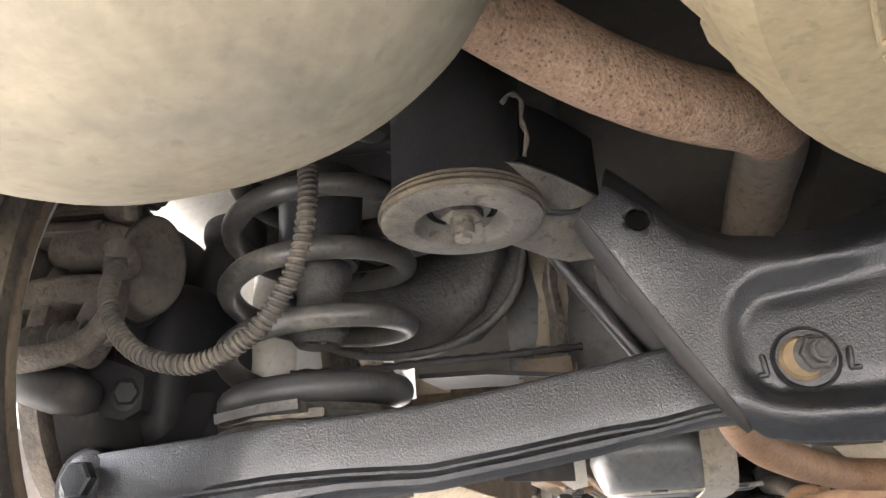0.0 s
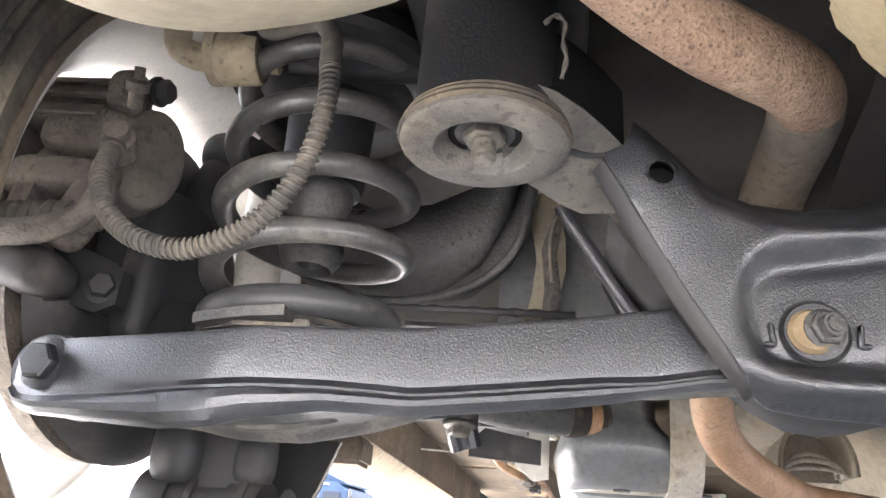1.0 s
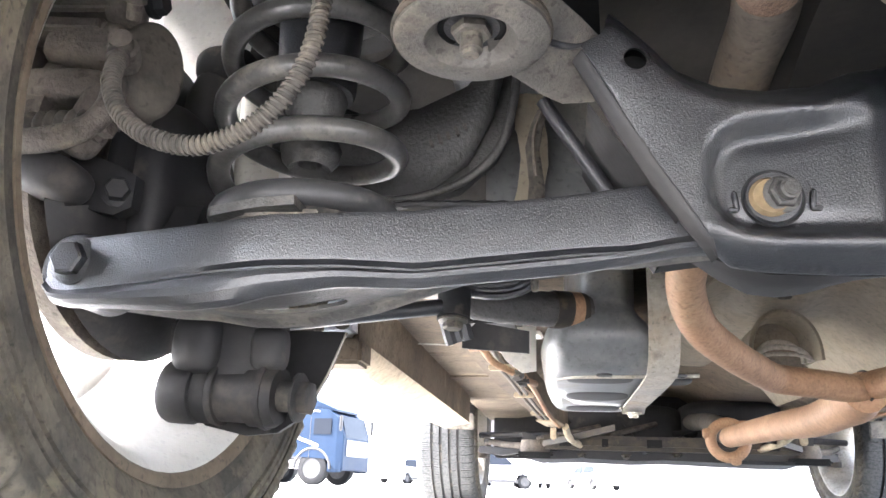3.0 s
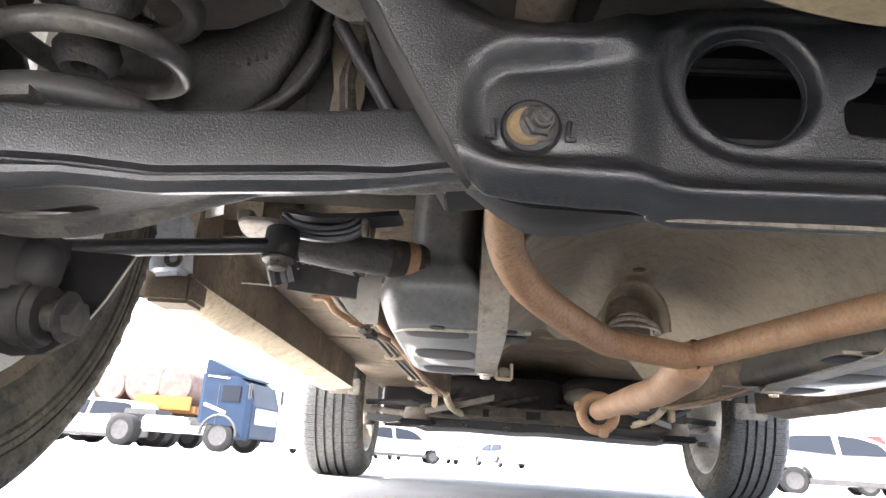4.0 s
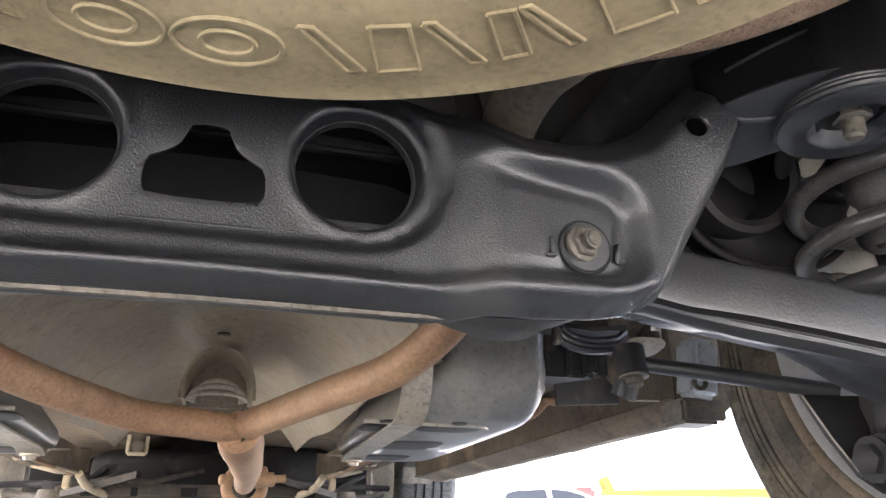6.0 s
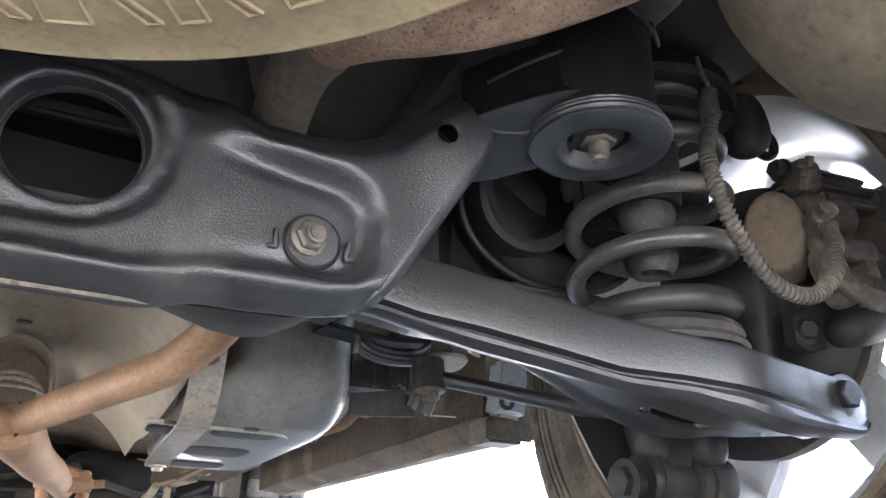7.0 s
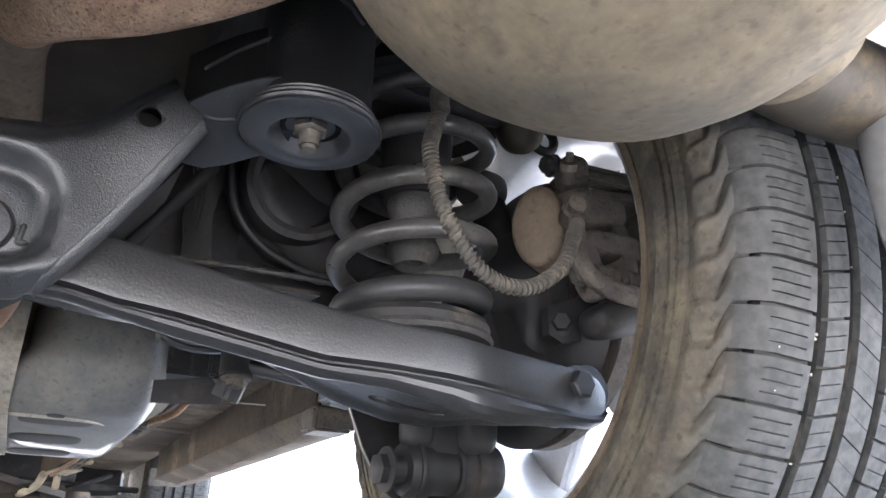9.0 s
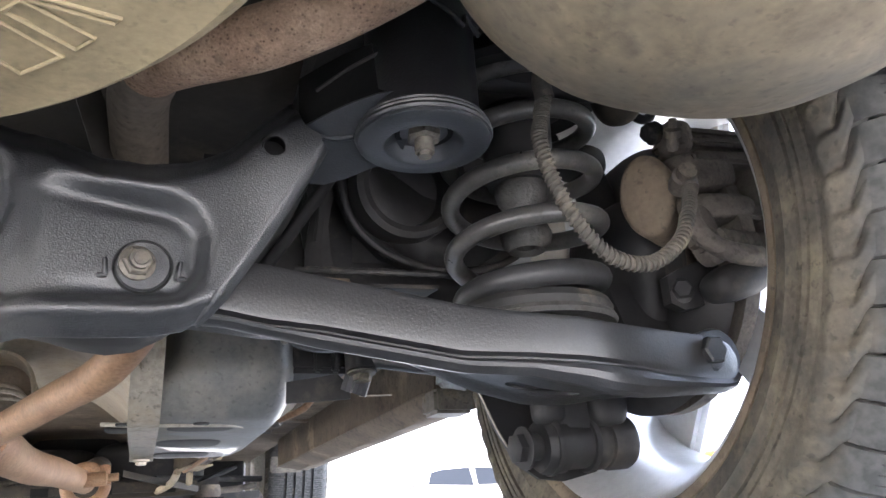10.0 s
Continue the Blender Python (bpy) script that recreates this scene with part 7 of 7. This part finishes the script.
def yard_car(at, turn, label, tall=1.0, long=4.4, grey=False, paint=None):
    """A small parked car: body with wheel arches, glasshouse, windows, wheels; its nose points to +x before turning."""
    paint = paint or M_WHITE
    t = thing("parked_car", (at[0], at[1], 0), label, "car", "parked cars")
    ORIGIN[t] = Vector((0, 0, 0))
    L, Wd = long / 2, 0.86
    H = 1.5 * tall
    belt = 0.62 * H
    top = [(-L + 0.03, 0.6 * belt), (-L, 0.85 * belt), (-L + 0.1, belt + 0.08), (-L + 0.3, H - 0.12), (-L + 0.62, H - 0.02), (-0.1 * L, H), (0.14 * L, H - 0.06), (0.36 * L, 0.84 * H), (0.56 * L, belt + 0.04), (0.78 * L, belt - 0.06), (L - 0.08, 0.8 * belt), (L, 0.6 * belt)]
    prof = [(-L + 0.03, 0.3)] + [tuple(p[:2]) for p in catmull([(x, z, 0.0) for x, z in top], 4)] + [(L - 0.02, 0.3)]
    arch = []
    for cxx in (L - 0.66, -L + 0.66):
        arch += [(cxx + 0.38 * math.cos(a), 0.30 + 0.38 * math.sin(a)) for a in [math.pi * k / 10 for k in range(11)]]
    outline = prof + [(L - 0.3, 0.26)] + arch[:11] + [(0.0, 0.24)] + arch[11:] + [(-L + 0.3, 0.26)]
    body = bmesh.new()
    secs = []
    for y in (-Wd, -Wd * 0.97, Wd * 0.97, Wd):
        k = 0.985 if abs(y) == Wd else 1.0
        secs.append([(x * k, y * (1 - 0.16 * sstep(0.9 * belt, H, z)), z) for x, z in outline])
    loft(secs, body)
    bmesh.ops.triangulate(body, faces=[f for f in body.faces if len(f.verts) > 4])
    part("body", body, paint, t, smooth=False)
    for side in (-1, 1):
        for loop in ([(-L + 0.42, belt + 0.1), (-L + 0.5, H - 0.16), (-L + 0.74, H - 0.1), (-0.2 * L, H - 0.07), (-0.16 * L, belt + 0.03)], [(-0.1 * L, belt + 0.03), (-0.13 * L, H - 0.07), (0.1 * L, H - 0.11), (0.3 * L, 0.84 * H), (0.46 * L, belt + 0.05)]):
            b = bmesh.new()
            rows = []
            for o in (0.012, -0.02):
                rows.append([(x, side * (Wd * (1 - 0.16 * sstep(0.9 * belt, H, z)) + o), z) for x, z in loop])
            loft(rows, b)
            part("window", b, M_GLASS, t, smooth=False)
        if grey:
            part("side_trim", block((long * 0.5, 0.03, 0.2), pose(0, side * Wd, 0.42), 0.01), M_GREYTRIM, t)
        part("mirror", block((0.1, 0.18, 0.12), pose(0.45 * L, side * (Wd + 0.08), belt + 0.1), 0.03), paint, t)
        part("lamp", block((0.1, 0.3, 0.1), pose(L - 0.16, side * 0.6, 0.74 * belt), 0.03), M_ALLOY, t)
        part("tail_lamp", block((0.08, 0.1, 0.25), pose(-L + 0.08, side * 0.76, belt), 0.02), M_RED, t)
        part("sill_trim", block((long - 1.9, 0.03, 0.12), pose(0, side * Wd, 0.31), 0.01), M_DARK, t)
        for x, w in ((-0.3 * L, 0.008), (0.3 * L, 0.008)):
            part("door_gap", block((w, 0.006, belt - 0.42), pose(x, side * (Wd + 0.001), 0.2 + 0.5 * belt), 0.001), M_DARK, t)
            part("door_handle", block((0.16, 0.03, 0.03), pose(x + 0.12 - 0.4 * (x > 0), side * (Wd + 0.012), belt - 0.1), 0.008), M_GREYTRIM, t)
        for cxx in (L - 0.66, -L + 0.66):
            yard_wheel(cxx, side * 0.74, 0.30, 0.2, t)
    t.matrix_basis = pose(at[0], at[1], YARD, 0, 0, turn)
    return t


yard_car((8.2, 17.2), -16, "white hatchback parked on the bright yard", 0.92, 3.6)
yard_car((13.1, 23.0), -14, "white crossover car with grey lower trim parked in the yard", 0.97, 4.3, True)
yard_car((18.9, 26.0), -50, "pale silver car parked at an angle in the yard", 1.0, 4.3)
yard_car((-13.6, 25.6), 176, "white estate car parked beside the truck", 1.0, 4.6)
yard_car((-3.4, 33.0), 10, "small white car far across the yard", 1.0, 4.2)
for k in range(4):
    yard_car((-9.2 + 3.6 * k, 44.0 + (k % 2) * 2.5), 70 + 15 * k, "pale car in a far row across the yard", 0.95, 4.2)


def truck(at, turn):
    t = thing("truck", (at[0], at[1], 0), "blue tractor unit truck with roof deflector parked in the yard", "truck")
    ORIGIN[t] = Vector((0, 0, 0))
    cab = loft([[(x, -w, z0), (x, w, z0), (x, w, z1), (x, -w, z1)] for x, w, z0, z1 in ((0.0, 1.12, 0.9, 2.4), (0.1, 1.15, 0.85, 2.42), (1.2, 1.15, 0.8, 2.35), (1.55, 1.13, 0.5, 2.1), (1.75, 1.08, 0.45, 1.6), (1.78, 1.05, 0.5, 1.5))])
    c = part("cab", cab, M_BLUE, t, smooth=False)
    part("deflector", loft([[(x, -w, z0), (x, w, z0), (x, w, z1), (x, -w, z1)] for x, w, z0, z1 in ((0.05, 1.1, 2.4, 2.82), (0.15, 1.1, 2.4, 2.86), (0.8, 1.05, 2.4, 2.6), (1.4, 0.95, 2.3, 2.36))]), M_BLUE, c, smooth=False)
    for side in (-1, 1):
        part("side_window", block((0.62, 0.03, 0.5), pose(1.05, side * 1.155, 1.8), 0.01), M_GLASS, c)
        part("roof_stripe", block((0.75, 0.03, 0.05), pose(0.55, side * 1.156, 2.3, 0, 4, 0), 0.01), M_WHITE, c)
        part("wheel_guard", tube([(0.75 + 0.62 * math.cos(a), side * 1.12, 0.5 + 0.62 * math.sin(a)) for a in [math.pi * k / 10 for k in range(11)]], 0.05, 8), M_DARK, c)
        part("door_seam", block((0.02, 0.01, 1.3), pose(0.62, side * 1.156, 1.45), 0.003), M_DARK, c)
        part("fairing", block((0.8, 0.03, 0.1), pose(0.55, side * 1.152, 1.32, 0, 18, 0), 0.01), M_WHITE, c)
        part("fuel_tank", block((1.5, 0.5, 0.5), pose(-1.2, side * 0.85, 0.75), 0.08), M_ALLOY, t)
        part("step", block((0.5, 0.1, 0.3), pose(1.5, side * 1.05, 0.55), 0.03), M_BLUE, t)
        part("mirror", block((0.08, 0.15, 0.5), pose(1.75, side * 1.3, 1.9), 0.03), M_DARK, c)
        yard_wheel(0.75, side * 0.98, 0.5, 0.32, t)
        yard_wheel(-2.6, side * 0.95, 0.5, 0.5, t)
    part("windscreen", block((0.05, 1.9, 0.75), pose(1.68, 0, 1.8, 0, -14, 0), 0.02), M_GLASS, c)
    part("grille", block((0.06, 1.7, 0.5), pose(1.8, 0, 1.15), 0.02), M_GREYTRIM, c)
    part("chassis", block((4.4, 0.9, 0.25), pose(-1.3, 0, 0.9), 0.02), M_DARK, t)
    part("coupling", block((1.2, 1.0, 0.2), pose(-2.4, 0, 1.1), 0.03), M_DARK, t)
    t.matrix_basis = pose(at[0], at[1], YARD, 0, 0, turn)
    return t


truck((-8.75, 24.2), -8)


def machine(at, turn):
    t = thing("flatbed_trailer", (at[0], at[1], 0), "yellow flatbed trailer carrying rusty brown drums behind the truck", "trailer")
    ORIGIN[t] = Vector((0, 0, 0))
    part("bed", block((4.6, 2.2, 0.28), pose(0, 0, 1.35), 0.04), M_ORANGE, t)
    part("side_rail", block((2.2, 0.06, 0.5), pose(1.0, -1.13, 1.55), 0.02), M_YELLOW, t, "yellow side board")
    for k, (x, r) in enumerate(((-1.3, 0.62), (0.0, 0.78), (1.25, 0.7))):
        prof = [(0, -0.95), (r * 0.9, -0.95), (r, -0.88), (r * 0.96, -0.3), (r, -0.26), (r, 0.26), (r * 0.96, 0.3), (r, 0.88), (r * 0.9, 0.95), (0, 0.95)]
        part("drum", revolve(prof, pose(x, 0, 1.5 + r, 90, 0, 0), 26), M_RUSTDRUM, t, "rusty brown drum")
    part("chassis", block((4.8, 0.8, 0.25), pose(0, 0, 1.05), 0.02), M_DARK, t)
    for side in (-1, 1):
        yard_wheel(-1.6, side * 0.95, 0.48, 0.4, t)
        yard_wheel(1.2, side * 0.95, 0.48, 0.4, t)
    t.matrix_basis = pose(at[0], at[1], YARD, 0, 0, turn)
    return t


machine((-12.3, 27.5), -6)


def loader(at, turn):
    """A low red-orange machine with a white cabin, seen over the roof of a parked car."""
    t = thing("site_machine", (at[0], at[1], 0), "red and orange construction machine with a white cabin", "machine")
    ORIGIN[t] = Vector((0, 0, 0))
    part("engine_cover", loft([[(x, -w, z0), (x, w, z0), (x, w * 0.92, z1), (x, -w * 0.92, z1)] for x, w, z0, z1 in ((-2.6, 0.9, 1.0, 1.9), (-2.4, 1.05, 0.9, 2.2), (-0.4, 1.05, 0.9, 2.3), (-0.2, 1.0, 0.9, 2.2))]), M_RED, t)
    part("boom", loft([[(x, -0.22, z), (x, 0.22, z), (x, 0.22, z + h), (x, -0.22, z + h)] for x, z, h in ((-3.4, 2.2, 0.3), (-1.5, 2.5, 0.42), (0.6, 2.35, 0.4))]), M_ORANGE, t)
    cab = part("cabin", loft([[(x, -0.8, 1.0), (x, 0.8, 1.0), (x, 0.7, z), (x, -0.7, z)] for x, z in ((0.0, 2.2), (0.1, 2.3), (1.2, 2.3), (1.4, 1.7))]), M_WHITE, t)
    for side in (-1, 1):
        part("window", block((0.8, 0.03, 0.5), pose(0.6, side * 0.765, 1.85, side * 4, 0, 0), 0.01), M_GLASS, cab)
        yard_wheel(-1.6, side, 0.55, 0.4, t)
        yard_wheel(0.9, side, 0.55, 0.4, t)
    t.matrix_basis = pose(at[0], at[1], YARD, 0, 0, turn)
    return t


loader((-17.6, 30.0), 4)


def crane(at, turn):
    t = thing("crane_truck", (at[0], at[1], 0), "yellow crane truck with a long boom behind parked cars", "crane")
    ORIGIN[t] = Vector((0, 0, 0))
    part("boom", loft([[(x, -w, z0), (x, w, z0), (x, w, z1), (x, -w, z1)] for x, w, z0, z1 in ((-7.0, 0.2, 2.0, 2.22), (-2.0, 0.24, 1.95, 2.28), (5.0, 0.32, 1.9, 2.45))]), M_YELLOW, t)
    part("boom_head", block((0.5, 0.4, 0.75), pose(-6.75, 0, 2.45, 0, -25, 0), 0.06), M_YELLOW, t)
    part("deck", block((11.0, 2.3, 0.75), pose(-0.5, 0, 1.45), 0.05), M_GREYTRIM, t)
    part("deck_stripe", block((11.0, 0.03, 0.14), pose(-0.5, -1.16, 1.02), 0.01), M_RED, t)
    for k in range(6):
        part("locker", block((1.3, 0.04, 0.4), pose(-5.0 + 1.7 * k, -1.16, 1.5), 0.02), M_DARK, t)
    part("turret", block((2.2, 2.0, 1.6), pose(4.6, 0, 1.8), 0.12), M_YELLOW, t)
    part("cab", block((1.0, 0.9, 0.9), pose(-7.85, 0.3, 1.9), 0.12), M_RED, t)
    for x in (-5, -2.5, 2.5, 4.2):
        for side in (-1, 1):
            yard_wheel(x, side, 0.5, 0.4, t)
    t.matrix_basis = pose(at[0], at[1], YARD, 0, 0, turn)
    return t


crane((24.4, 31.5), -4)


def tree(at, height, seed):
    rng = random.Random(seed)
    t = thing("tree", (at[0], at[1], 0), "dusty grey-green tree beyond the yard", "tree", "trees")
    tr = bmesh.new()
    tube([(at[0], at[1], YARD), (at[0] + 0.1, at[1], height * 0.35), (at[0], at[1] + 0.1, height * 0.7)], lambda u: 0.16 * (1 - 0.7 * u), 8, tr)
    for k in range(6):
        a = rng.uniform(0, 6.28)
        tube([(at[0], at[1], height * 0.4), (at[0] + math.cos(a), at[1] + math.sin(a), height * rng.uniform(0.55, 0.85))], lambda u: 0.06 * (1 - 0.7 * u), 6, tr)
    part("trunk", tr, M_FLOOR, t)
    cr = bmesh.new()
    for k in range(1500):
        a, e, r = rng.uniform(0, 6.28), rng.uniform(-0.7, 1.4), rng.uniform(0.5, 1.0) ** 0.5
        p = Vector((at[0] + height * 0.36 * r * math.cos(a) * math.cos(e), at[1] + height * 0.36 * r * math.sin(a) * math.cos(e), height * (0.65 + 0.32 * r * math.sin(e))))
        n1 = Vector((rng.gauss(0, 1), rng.gauss(0, 1), rng.gauss(0, 1))).normalized()
        u = n1.orthogonal().normalized() * height * 0.04
        w = n1.cross(u)
        vs = [cr.verts.new(p + q) for q in (u, w * 0.6, -u, -w * 0.6)]
        cr.faces.new(vs)
    part("crown", cr, M_LEAF, t, smooth=False)


for k in range(3):
    tree((-27.4 + 2.1 * k, 52 + (k % 3) * 2), 4.0 + (k * 37 % 5) * 0.25, k)


def hanger_band(s):
    t = thing("exhaust_hanger", (s * 0.2, 0.08, 0.42), "dusty strap hanger above the subframe, darkened for shade", "hanger", "exhaust hangers")
    rows = []
    for x, y, z in ((0.215, 0.13, 0.40), (0.205, 0.125, 0.43), (0.19, 0.115, 0.47), (0.172, 0.10, 0.51), (0.16, 0.09, 0.55)):
        rows.append([(s * (x - 0.011), y, z), (s * (x + 0.011), y - 0.002, z), (s * (x + 0.011), y + 0.004, z), (s * (x - 0.011), y + 0.006, z)])
    # band takes the floor's shade-darkened colour
    part("band", loft(rows), M_UNDER, t)


for s in (-1, 1):
    hanger_band(s)
    bm = superellipsoid((s * 0.80, -0.25, 0.345), (0.055, 0.02, 0.085), 0.7, 0.7, None, 18, 24)
    solo("mud_flap", bm, M_GREYTRIM, (s * 0.845, -0.25, 0.27), "smooth grey plastic flap behind the rear tyre", "mud flap", "mud flaps")
